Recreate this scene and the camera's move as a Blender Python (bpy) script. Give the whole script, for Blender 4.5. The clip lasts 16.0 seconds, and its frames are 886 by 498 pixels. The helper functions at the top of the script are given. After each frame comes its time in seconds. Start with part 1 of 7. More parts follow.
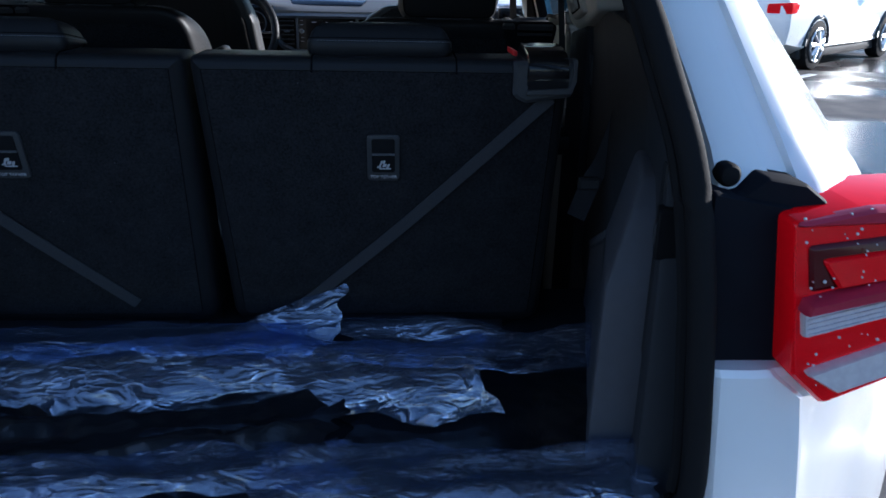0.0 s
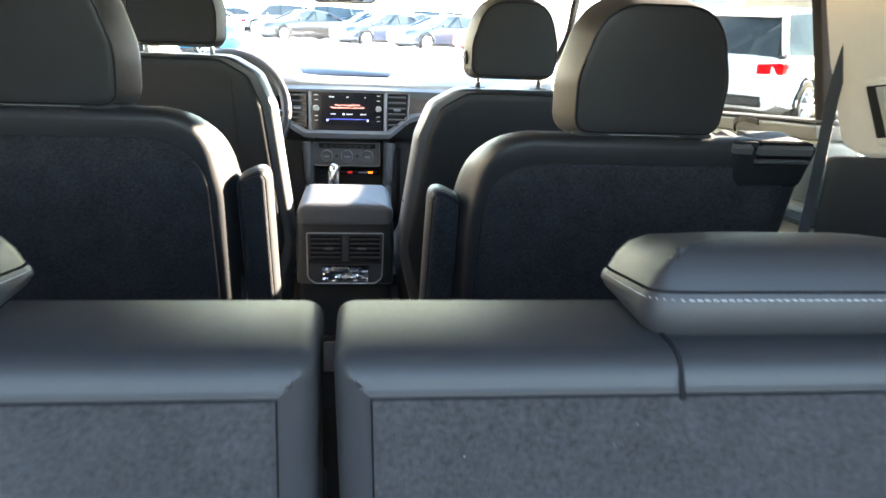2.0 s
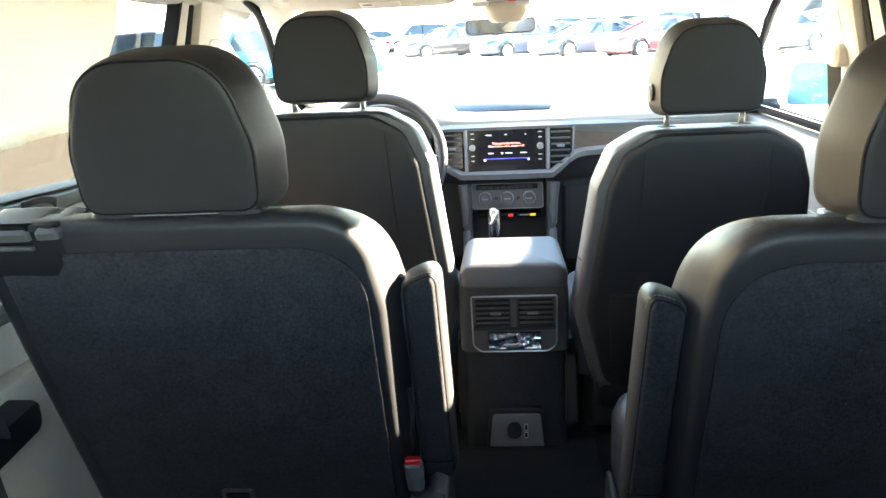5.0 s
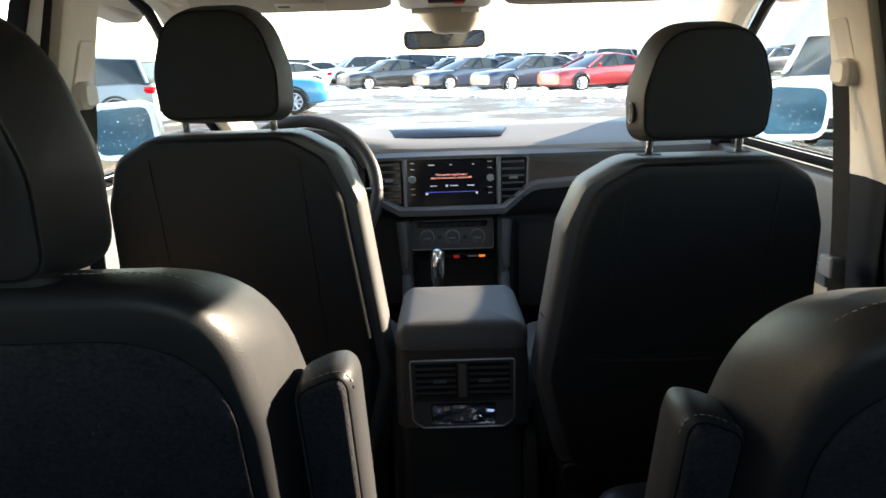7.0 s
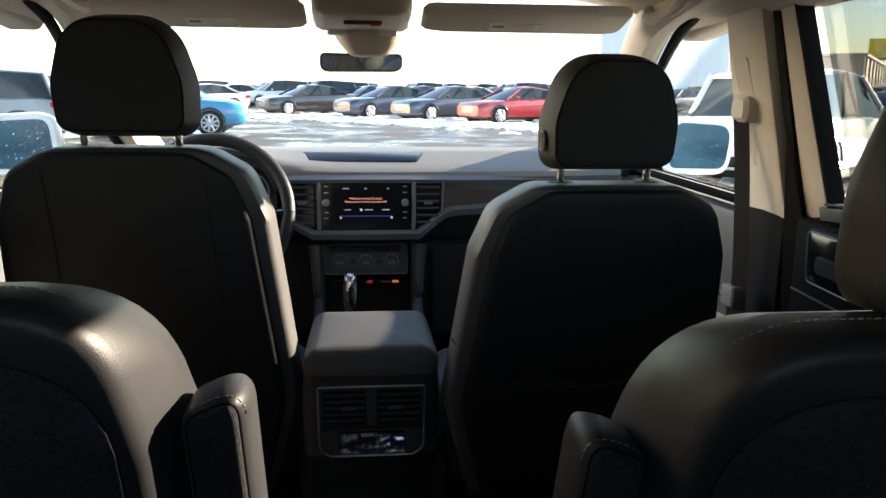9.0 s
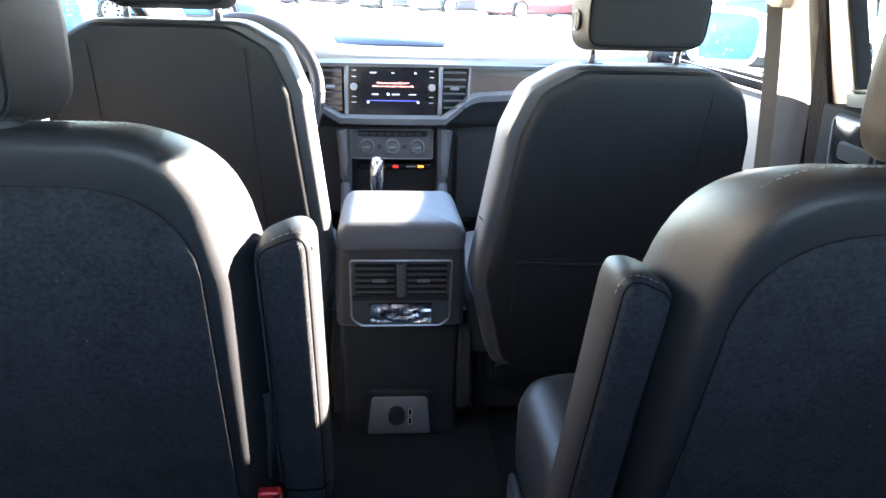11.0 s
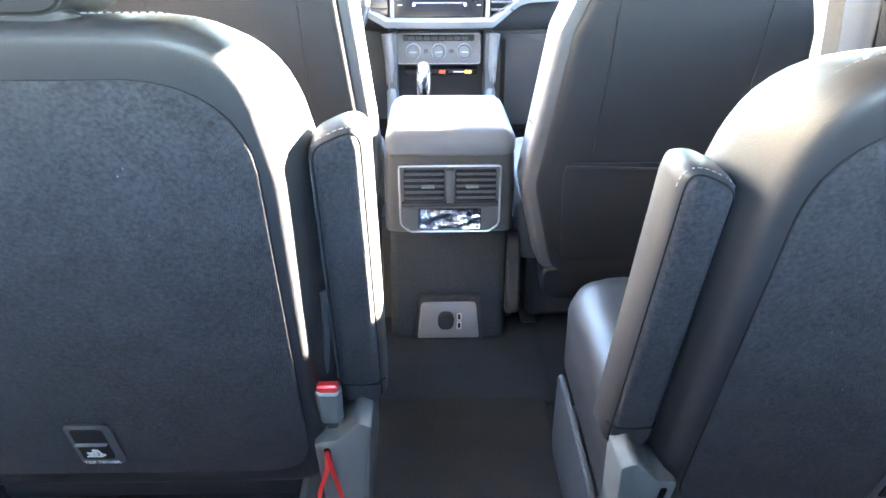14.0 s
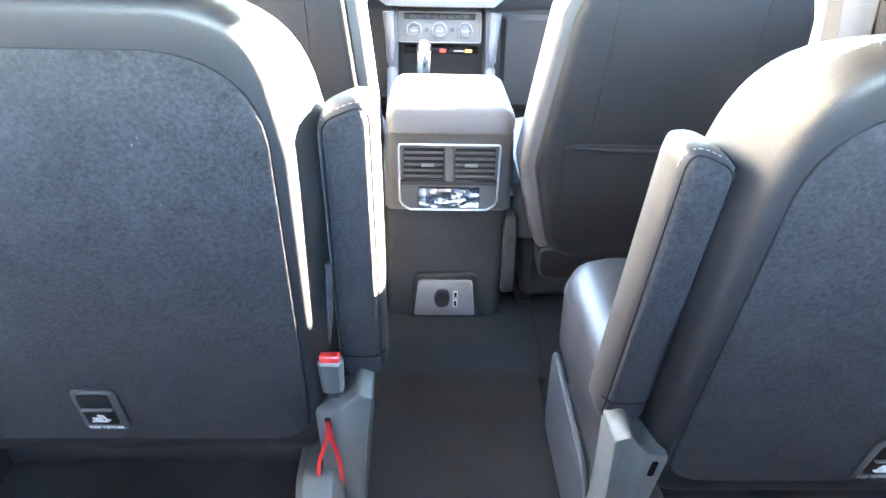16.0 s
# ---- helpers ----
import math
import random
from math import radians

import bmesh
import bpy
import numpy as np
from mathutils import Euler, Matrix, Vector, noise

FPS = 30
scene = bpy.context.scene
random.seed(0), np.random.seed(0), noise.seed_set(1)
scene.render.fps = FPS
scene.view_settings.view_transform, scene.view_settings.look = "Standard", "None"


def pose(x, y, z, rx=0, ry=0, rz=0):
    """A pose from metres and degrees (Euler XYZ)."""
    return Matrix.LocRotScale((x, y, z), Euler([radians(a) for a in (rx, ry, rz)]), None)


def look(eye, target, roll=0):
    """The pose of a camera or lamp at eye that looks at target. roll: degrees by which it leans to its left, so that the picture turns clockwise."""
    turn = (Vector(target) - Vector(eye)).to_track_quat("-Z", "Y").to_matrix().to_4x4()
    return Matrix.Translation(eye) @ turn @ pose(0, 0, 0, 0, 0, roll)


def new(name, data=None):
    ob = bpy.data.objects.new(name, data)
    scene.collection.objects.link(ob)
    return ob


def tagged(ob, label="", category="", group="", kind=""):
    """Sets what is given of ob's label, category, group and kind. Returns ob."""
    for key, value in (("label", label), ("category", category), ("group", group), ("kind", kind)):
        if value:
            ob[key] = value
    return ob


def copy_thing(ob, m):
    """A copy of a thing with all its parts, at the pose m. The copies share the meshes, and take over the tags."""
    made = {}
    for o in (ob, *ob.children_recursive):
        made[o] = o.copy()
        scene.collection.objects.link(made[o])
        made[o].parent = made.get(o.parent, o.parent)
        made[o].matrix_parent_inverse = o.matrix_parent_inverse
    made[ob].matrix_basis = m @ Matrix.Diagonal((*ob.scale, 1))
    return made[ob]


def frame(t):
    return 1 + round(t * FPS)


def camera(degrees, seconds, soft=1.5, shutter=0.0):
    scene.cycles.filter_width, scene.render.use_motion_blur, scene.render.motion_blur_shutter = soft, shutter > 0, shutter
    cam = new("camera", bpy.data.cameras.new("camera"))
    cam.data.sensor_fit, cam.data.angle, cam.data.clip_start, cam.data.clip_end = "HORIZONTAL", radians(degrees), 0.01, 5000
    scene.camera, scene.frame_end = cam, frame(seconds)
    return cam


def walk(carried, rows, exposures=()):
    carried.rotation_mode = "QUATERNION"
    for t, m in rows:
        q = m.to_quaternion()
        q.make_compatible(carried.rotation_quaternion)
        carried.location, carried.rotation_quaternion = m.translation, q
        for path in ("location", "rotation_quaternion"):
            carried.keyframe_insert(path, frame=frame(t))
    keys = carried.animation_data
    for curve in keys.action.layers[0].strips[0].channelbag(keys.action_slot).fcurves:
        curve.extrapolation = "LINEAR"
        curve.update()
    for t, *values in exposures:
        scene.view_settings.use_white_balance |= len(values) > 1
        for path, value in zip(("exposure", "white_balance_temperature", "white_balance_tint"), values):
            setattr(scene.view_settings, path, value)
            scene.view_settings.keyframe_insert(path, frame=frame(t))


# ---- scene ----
cam = camera(58.9, 16.0, shutter=0.25)
PATH = [
    (0, (0.317, 0.042, 1.41), (0.423, 1.918, 0.724), 1.2),
    (0.4, (0.271, 0.143, 1.415), (0.435, 2.023, 0.751), 1.4),
    (0.5, (0.264, 0.178, 1.413), (0.414, 2.057, 0.744), 1.3),
    (0.9, (0.259, 0.388, 1.414), (0.4, 2.268, 0.747), 0.2),
    (1, (0.253, 0.44, 1.417), (0.384, 2.322, 0.751), 0.2),
    (1.5, (0.151, 0.638, 1.436), (0.268, 2.537, 0.817), 1.3),
    (1.7, (0.061, 0.689, 1.445), (0.22, 2.598, 0.871), 2.3),
    (2, (0.028, 0.838, 1.44), (0.244, 2.743, 0.869), 2.2),
    (2.5, (0.008, 0.986, 1.447), (0.273, 2.876, 0.851), 4.0),
    (3, (-0.028, 1.071, 1.483), (0.014, 3.0, 0.956), 2.1),
    (3.5, (-0.076, 1.106, 1.51), (-0.25, 3.028, 0.986), -1.6),
    (3.7, (-0.086, 1.103, 1.503), (-0.273, 3.022, 0.971), -2.0),
    (5.8, (0.004, 1.135, 1.488), (-0.133, 3.054, 0.942), -3.1),
    (6, (-0.016, 1.185, 1.483), (-0.141, 3.135, 1.056), -1.0),
    (6.5, (-0.033, 1.348, 1.486), (-0.146, 3.294, 1.038), -1.5),
    (7, (-0.03, 1.45, 1.443), (-0.039, 3.393, 0.97), -1.8),
    (7.5, (-0.024, 1.451, 1.44), (0.026, 3.396, 0.978), -1.6),
    (8, (-0.023, 1.459, 1.422), (0.036, 3.402, 0.951), -0.7),
    (8.5, (-0.013, 1.464, 1.423), (0.076, 3.41, 0.972), 0.3),
    (9, (-0.018, 1.467, 1.432), (0.183, 3.415, 1.026), 0.6),
    (9.5, (-0.034, 1.442, 1.395), (0.171, 3.343, 0.808), 1.1),
    (10, (-0.039, 1.438, 1.39), (0.207, 3.321, 0.762), 3.1),
    (10.2, (-0.042, 1.429, 1.396), (0.2, 3.312, 0.765), 2.9),
    (12.3, (-0.059, 1.401, 1.409), (-0.02, 3.275, 0.71), 0.1),
    (12.5, (-0.058, 1.404, 1.404), (-0.02, 3.275, 0.698), 0.1),
    (13, (-0.055, 1.405, 1.408), (-0.023, 3.27, 0.687), -0.2),
    (13.5, (-0.062, 1.406, 1.389), (-0.023, 3.255, 0.627), 0.0),
    (14, (-0.061, 1.408, 1.39), (-0.011, 3.214, 0.531), 0.1),
    (14.5, (-0.06, 1.413, 1.388), (-0.006, 3.204, 0.499), -0.2),
    (15, (-0.061, 1.41, 1.389), (0.001, 3.197, 0.492), -0.1),
    (15.5, (-0.065, 1.401, 1.393), (0.001, 3.185, 0.491), 0.4),
    (16, (-0.071, 1.392, 1.392), (-0.004, 3.175, 0.489), 1.5),
]
EXPOSURES = [(0, 1.78, 5000, 14), (0.5, 2.18, 4500, 11), (1.0, 3.95, 5300, 12), (1.5, 5.68, 6200, 10), (2.0, 5.90, 6600, 10), (2.5, 6.01, 6500, 10), (3.0, 5.58, 6600, 8), (3.5, 4.91, 6900, 6), (5.8, 6.78, 6600, 8),
             (6.0, 6.63, 6600, 8), (6.5, 4.76, 6700, 8), (7.0, 3.98, 6700, 10), (9.2, 3.36, 6700, 12), (9.5, 3.52, 6500, 12), (10.0, 5.75, 5900, 14), (10.2, 6.00, 5900, 14), (12.5, 7.20, 6100, 14),
             (13.5, 7.98, 6000, 13), (14.0, 8.60, 6200, 12), (14.5, 9.50, 6400, 12), (15.5, 9.58, 6400, 12), (16.0, 9.18, 6400, 12)]
walk(cam, [(t, look(eye, target, roll)) for t, eye, target, roll in PATH], EXPOSURES)

# ---- daylight: a low winter sun, ahead and to the right of the vehicle ----
SUN_AZ, SUN_EL = 66.5, 16.7
world = bpy.data.worlds.new("sky")
scene.world = world
world.use_nodes = True
wn = world.node_tree.nodes
sky = wn.new("ShaderNodeTexSky")
sky.sky_type, sky.sun_disc = "NISHITA", False
sky.sun_elevation, sky.sun_rotation = radians(SUN_EL), radians(-SUN_AZ)
sky.dust_density = 0.6
wn["Background"].inputs["Strength"].default_value = 0.07
world.node_tree.links.new(sky.outputs[0], wn["Background"].inputs["Color"])
sun = new("sun", bpy.data.lights.new("sun", "SUN"))
sun.data.energy, sun.data.angle, sun.data.color = 3.5, radians(0.6), (1.0, 0.86, 0.66)
to_sun = Vector((math.sin(radians(SUN_AZ)) * math.cos(radians(SUN_EL)), math.cos(radians(SUN_AZ)) * math.cos(radians(SUN_EL)), math.sin(radians(SUN_EL))))
sun.rotation_euler = to_sun.to_track_quat("Z", "Y").to_euler()


# ---- materials ----
def material(name, colour, rough=0.5, metal=0.0, spec=0.5, vary=0.12, scale=30.0, bump=0.0, bump_scale=300.0, coat=0.0, stain=0.0, stain_scale=3.0, sheen=0.0):
    m = bpy.data.materials.new(name)
    m.use_nodes = True
    nt = m.node_tree
    b = nt.nodes["Principled BSDF"]
    b.inputs["Roughness"].default_value = rough
    b.inputs["Metallic"].default_value = metal
    b.inputs["Specular IOR Level"].default_value = spec
    b.inputs["Coat Weight"].default_value = coat
    b.inputs["Coat Roughness"].default_value = 0.05
    b.inputs["Sheen Weight"].default_value = sheen
    tc = nt.nodes.new("ShaderNodeTexCoord")
    n1 = nt.nodes.new("ShaderNodeTexNoise")
    n1.inputs["Scale"].default_value = scale
    n1.inputs["Detail"].default_value = 5
    n2 = nt.nodes.new("ShaderNodeTexNoise")
    n2.inputs["Scale"].default_value = stain_scale
    n2.inputs["Detail"].default_value = 3
    for n in (n1, n2):
        nt.links.new(tc.outputs["Object"], n.inputs["Vector"])
    mix = nt.nodes.new("ShaderNodeMath")
    mix.operation = "MULTIPLY_ADD"
    mix.inputs[1].default_value, mix.inputs[2].default_value = stain, -stain / 2
    nt.links.new(n2.outputs[0], mix.inputs[0])
    add = nt.nodes.new("ShaderNodeMath")
    add.operation = "MULTIPLY_ADD"
    add.inputs[1].default_value = vary * 2
    nt.links.new(n1.outputs[0], add.inputs[0])
    nt.links.new(mix.outputs[0], add.inputs[2])
    off = nt.nodes.new("ShaderNodeMath")
    off.inputs[1].default_value = 1 - vary
    nt.links.new(add.outputs[0], off.inputs[0])
    sc = nt.nodes.new("ShaderNodeVectorMath")
    sc.operation = "SCALE"
    sc.inputs[0].default_value = colour
    nt.links.new(off.outputs[0], sc.inputs["Scale"])
    nt.links.new(sc.outputs[0], b.inputs["Base Color"])
    rr = nt.nodes.new("ShaderNodeMath")
    rr.operation = "MULTIPLY_ADD"
    rr.inputs[1].default_value, rr.inputs[2].default_value = 0.16 * rough, rough * 0.92
    nt.links.new(n1.outputs[0], rr.inputs[0])
    nt.links.new(rr.outputs[0], b.inputs["Roughness"])
    if bump:
        n3 = nt.nodes.new("ShaderNodeTexNoise")
        n3.inputs["Scale"].default_value = bump_scale
        n3.inputs["Detail"].default_value = 4
        nt.links.new(tc.outputs["Object"], n3.inputs["Vector"])
        bp = nt.nodes.new("ShaderNodeBump")
        bp.inputs["Strength"].default_value = bump
        bp.inputs["Distance"].default_value = 0.002
        nt.links.new(n3.outputs[0], bp.inputs["Height"])
        nt.links.new(bp.outputs[0], b.inputs["Normal"])
    return m


def glowing(name, colour, strength):
    m = bpy.data.materials.new(name)
    m.use_nodes = True
    b = m.node_tree.nodes["Principled BSDF"]
    b.inputs["Base Color"].default_value = (*colour, 1)
    b.inputs["Emission Color"].default_value = (*colour, 1)
    b.inputs["Emission Strength"].default_value = strength
    b.inputs["Roughness"].default_value = 0.12
    b.inputs["Specular IOR Level"].default_value = 0.15
    return m


def clear(name, tint, rough=0.0, gloss=0.08, noisy=False, milky=0.0):
    """Thin glass or film: mostly clear, with a share of mirror reflection."""
    m = bpy.data.materials.new(name)
    m.use_nodes = True
    nt = m.node_tree
    nt.nodes.remove(nt.nodes["Principled BSDF"])
    tr = nt.nodes.new("ShaderNodeBsdfTransparent")
    tr.inputs[0].default_value = (*tint, 1)
    gl = nt.nodes.new("ShaderNodeBsdfGlossy")
    gl.inputs["Roughness"].default_value = rough
    gl.inputs[0].default_value = (*(0.4 + 0.6 * c / max(tint) for c in tint), 1)
    mx = nt.nodes.new("ShaderNodeMixShader")
    mx.inputs[0].default_value = gloss
    nt.links.new(tr.outputs[0], mx.inputs[1])
    nt.links.new(gl.outputs[0], mx.inputs[2])
    out = mx.outputs[0]
    if milky:
        di = nt.nodes.new("ShaderNodeBsdfDiffuse")
        di.inputs[0].default_value = (0.52, 0.60, 0.82, 1)
        m2 = nt.nodes.new("ShaderNodeMixShader")
        m2.inputs[0].default_value = milky
        nt.links.new(out, m2.inputs[1])
        nt.links.new(di.outputs[0], m2.inputs[2])
        out = m2.outputs[0]
    nt.links.new(out, nt.nodes["Material Output"].inputs[0])
    if noisy:
        tc = nt.nodes.new("ShaderNodeTexCoord")
        mp = nt.nodes.new("ShaderNodeMapping")
        mp.inputs["Scale"].default_value = (0.55, 1.5, 1.0)
        nt.links.new(tc.outputs["Object"], mp.inputs["Vector"])
        heights = []
        for scale, lift in ((9.0, 1.0), (30.0, 0.5)):
            no = nt.nodes.new("ShaderNodeTexNoise")
            no.inputs["Scale"].default_value = scale
            no.inputs["Detail"].default_value = 2
            no.inputs["Distortion"].default_value = 1.2
            nt.links.new(mp.outputs[0], no.inputs["Vector"])
            sb = nt.nodes.new("ShaderNodeMath")
            sb.operation = "SUBTRACT"
            sb.inputs[1].default_value = 0.5
            nt.links.new(no.outputs[0], sb.inputs[0])
            ab = nt.nodes.new("ShaderNodeMath")
            ab.operation = "ABSOLUTE"
            nt.links.new(sb.outputs[0], ab.inputs[0])
            mu = nt.nodes.new("ShaderNodeMath")
            mu.operation = "MULTIPLY"
            mu.inputs[1].default_value = lift
            nt.links.new(ab.outputs[0], mu.inputs[0])
            heights.append(mu)
        su_ = nt.nodes.new("ShaderNodeMath")
        nt.links.new(heights[0].outputs[0], su_.inputs[0])
        nt.links.new(heights[1].outputs[0], su_.inputs[1])
        ma = nt.nodes.new("ShaderNodeMapRange")
        ma.inputs[1].default_value, ma.inputs[2].default_value = 0.0, 0.05
        ma.inputs[3].default_value, ma.inputs[4].default_value = min(0.95, gloss * 2.1), gloss * 0.66
        nt.links.new(su_.outputs[0], ma.inputs[0])
        nt.links.new(ma.outputs[0], mx.inputs[0])
        bp = nt.nodes.new("ShaderNodeBump")
        bp.inputs["Strength"].default_value = 0.85
        bp.inputs["Distance"].default_value = 0.02
        bp.invert = True
        nt.links.new(su_.outputs[0], bp.inputs["Height"])
        nt.links.new(bp.outputs[0], gl.inputs["Normal"])
    return m


LEATHER = material("black_leather", (0.0158, 0.0160, 0.0180), 0.45, spec=0.18, vary=0.12, bump=0.14, bump_scale=700, stain=0.2)
VINYL = material("black_seat_vinyl", (0.0108, 0.0112, 0.0122), 0.56, spec=0.19, vary=0.12, bump=0.25, bump_scale=450, stain=0.25, stain_scale=5)
# lighter copy of the leather: daylight on bolsters and lid is in its colour
DAYLIT_LEATHER = material("daylit_bolster_leather", (0.048, 0.048, 0.050), 0.5, spec=0.25, vary=0.1, bump=0.08, bump_scale=800)
FELT = material("charcoal_felt", (0.0190, 0.0191, 0.0216), 0.95, spec=0.06, vary=1.0, scale=260, bump=0.7, bump_scale=700, stain=0.7, stain_scale=24, sheen=0.03)
CARPET = material("black_carpet", (0.023, 0.026, 0.030), 1.0, spec=0.05, vary=0.5, scale=260, bump=1.0, bump_scale=500, stain=0.7, stain_scale=5)
MAT = material("black_brown_mat_pile", (0.024, 0.0235, 0.0235), 1.0, spec=0.04, vary=0.45, scale=220, bump=1.0, bump_scale=380, stain=0.8, stain_scale=6)
PLASTIC = material("black_plastic", (0.019, 0.0196, 0.0215), 0.62, spec=0.13, vary=0.08, bump=0.15, bump_scale=900)
CARGO_TRIM = material("charcoal_cargo_plastic", (0.027, 0.0285, 0.033), 0.65, spec=0.2, vary=0.12, scale=60, bump=0.25, bump_scale=800, stain=0.2)
ARCH_TRIM = material("grey_cargo_plastic", (0.070, 0.070, 0.080), 0.65, spec=0.25, vary=0.12, scale=60, bump=0.25, bump_scale=800, stain=0.2)
FLOCK = material("black_flocked_seal", (0.008, 0.008, 0.009), 1.0, spec=0.0, vary=0.2, scale=300)
PILLAR_BLACK = material("matte_black_pillar_plastic", (0.012, 0.0125, 0.014), 0.7, spec=0.03, vary=0.1, bump=0.15, bump_scale=900)
GREY_PLASTIC = material("grey_plastic", (0.045, 0.046, 0.049), 0.55, spec=0.25, vary=0.08, bump=0.15, bump_scale=900)
PALE_PLASTIC = material("pale_grey_plastic", (0.16, 0.16, 0.165), 0.5, spec=0.4, vary=0.08, bump=0.1, bump_scale=900)
GLOSS = material("gloss_black", (0.008, 0.008, 0.009), 0.12, spec=0.3, vary=0.05)
LINER = material("beige_headliner", (0.50, 0.465, 0.41), 0.9, spec=0.15, vary=0.08, scale=200, bump=0.25, bump_scale=700, stain=0.06)
CONSOLE_BEIGE = material("brown_beige_plastic", (0.36, 0.32, 0.265), 0.5, spec=0.3, vary=0.06, bump=0.1, bump_scale=800)
TRIM = material("beige_pillar_plastic", (0.48, 0.445, 0.395), 0.55, spec=0.3, vary=0.05, bump=0.1, bump_scale=800)
PALE_TRIM = material("grey_beige_slat", (0.30, 0.28, 0.25), 0.5, spec=0.35, vary=0.05, bump=0.1, bump_scale=800)
DASH_PAD = material("dash_pad_grey", (0.115, 0.108, 0.098), 0.45, spec=0.5, vary=0.08, bump=0.15, bump_scale=700)
# grey card of the rear doors, daylight on it put into the colour
LIT_CARD = material("door_card_grey_lit", (0.165, 0.178, 0.170), 0.55, spec=0.3, vary=0.08, bump=0.15, bump_scale=700)
# the same grey card for the front doors, darkened as in shade
SHADED_CARD = material("door_card_grey_shaded", (0.075, 0.083, 0.090), 0.55, spec=0.3, vary=0.08, bump=0.15, bump_scale=700)
CONSOLE = material("console_plastic", (0.042, 0.043, 0.046), 0.55, spec=0.25, vary=0.08, bump=0.15, bump_scale=900)
SILVER = material("satin_silver", (0.120, 0.123, 0.130), 0.45, metal=0.25, vary=0.05)
BEIGE_CARD = material("beige_door_card", (0.48, 0.42, 0.33), 0.6, spec=0.3, vary=0.06, bump=0.1, bump_scale=700)
RIM = material("satin_chrome", (0.40, 0.40, 0.42), 0.38, metal=0.9, vary=0.04)
CHROME = material("chrome", (0.75, 0.76, 0.78), 0.08, metal=1.0, vary=0.03)
WOOD = material("dark_wood_grain", (0.055, 0.040, 0.034), 0.35, vary=0.3, scale=60)
RUBBER = material("black_rubber", (0.011, 0.011, 0.012), 0.75, spec=0.07, bump=0.2, bump_scale=200)
WEBBING = material("belt_webbing", (0.028, 0.029, 0.031), 0.75, spec=0.25, vary=0.25, scale=500, bump=0.6, bump_scale=900)
STRAP = material("grey_strap_webbing", (0.042, 0.043, 0.048), 0.75, spec=0.2, vary=0.3, scale=420, bump=0.7, bump_scale=800)
SEAT_TRIM = material("grey_seat_trim_plastic", (0.085, 0.094, 0.096), 0.5, spec=0.4, vary=0.08, bump=0.1, bump_scale=900, stain=0.15)
RED = material("red_plastic", (0.55, 0.02, 0.02), 0.4)
WHITE_INK = material("white_print", (0.48, 0.48, 0.49), 0.6, vary=0.02)
GREY_INK = material("grey_stitching", (0.19, 0.19, 0.20), 0.8, spec=0.2, vary=0.1)
PAPER = material("white_paper", (0.78, 0.77, 0.73), 0.8, vary=0.03, scale=120, stain=0.05)
WHITE_PAINT = material("white_car_paint", (0.80, 0.81, 0.82), 0.25, coat=1.0, vary=0.02)
sheer = PAPER.node_tree
lit = sheer.nodes.new("ShaderNodeBsdfTranslucent")
lit.inputs[0].default_value = (0.85, 0.83, 0.77, 1)
blend = sheer.nodes.new("ShaderNodeMixShader")
blend.inputs[0].default_value = 0.5
sheer.links.new(sheer.nodes["Principled BSDF"].outputs[0], blend.inputs[1])
sheer.links.new(lit.outputs[0], blend.inputs[2])
sheer.links.new(blend.outputs[0], sheer.nodes["Material Output"].inputs[0])
GLASS = clear("window_glass", (0.93, 0.96, 0.95), 0.0, 0.05)
MIRROR = material("mirror_glass", (0.85, 0.88, 0.9), 0.02, metal=1.0, vary=0.02)
# door mirror: the reflected blue sky and wet flank are put into the colour
SKY_MIRROR = material("sky_coloured_mirror_glass", (0.07, 0.15, 0.23), 0.08, metal=1.0, vary=0.1, scale=30, stain=0.3, stain_scale=14)
PRIVACY_GLASS = clear("privacy_glass", (0.46, 0.47, 0.46), 0.0, 0.05)
FILM = clear("clear_plastic_film", (0.62, 0.73, 1.0), 0.16, 0.36, noisy=True, milky=0.07)
DARK_BAG = material("dark_plastic_bag", (0.010, 0.011, 0.014), 0.22, spec=0.6, vary=0.2, bump=0.5, bump_scale=60)
SCREEN = glowing("screen_glass", (0.004, 0.004, 0.005), 0.04)
SCREEN_INK = glowing("screen_text", (0.75, 0.78, 0.85), 0.033)
SCREEN_RED = glowing("screen_message", (0.85, 0.35, 0.28), 0.10)
SCREEN_BLUE = glowing("screen_line", (0.1, 0.12, 0.6), 0.022)
AMBER = glowing("amber_lamp", (1.0, 0.22, 0.02), 0.045)
RED_LAMP = glowing("red_lamp", (0.7, 0.03, 0.02), 0.012)


# ---- shapes ----
def part(name, bm, mat, parent=None, label="", sharp=38):
    me = bpy.data.meshes.new(name)
    bmesh.ops.recalc_face_normals(bm, faces=bm.faces)
    bm.to_mesh(me)
    bm.free()
    me.shade_smooth()
    me.set_sharp_from_angle(angle=radians(sharp))
    me.materials.append(mat)
    ob = new(name, me)
    if parent is not None:
        ob.parent = parent
    if label:
        ob["label"] = label
    return ob


def thing(name, label, category, at=(0, 0, 0), group="", kind=""):
    ob = new(name)
    ob.location = at
    ob.empty_display_size = 0.05
    return tagged(ob, label, category, group, kind)


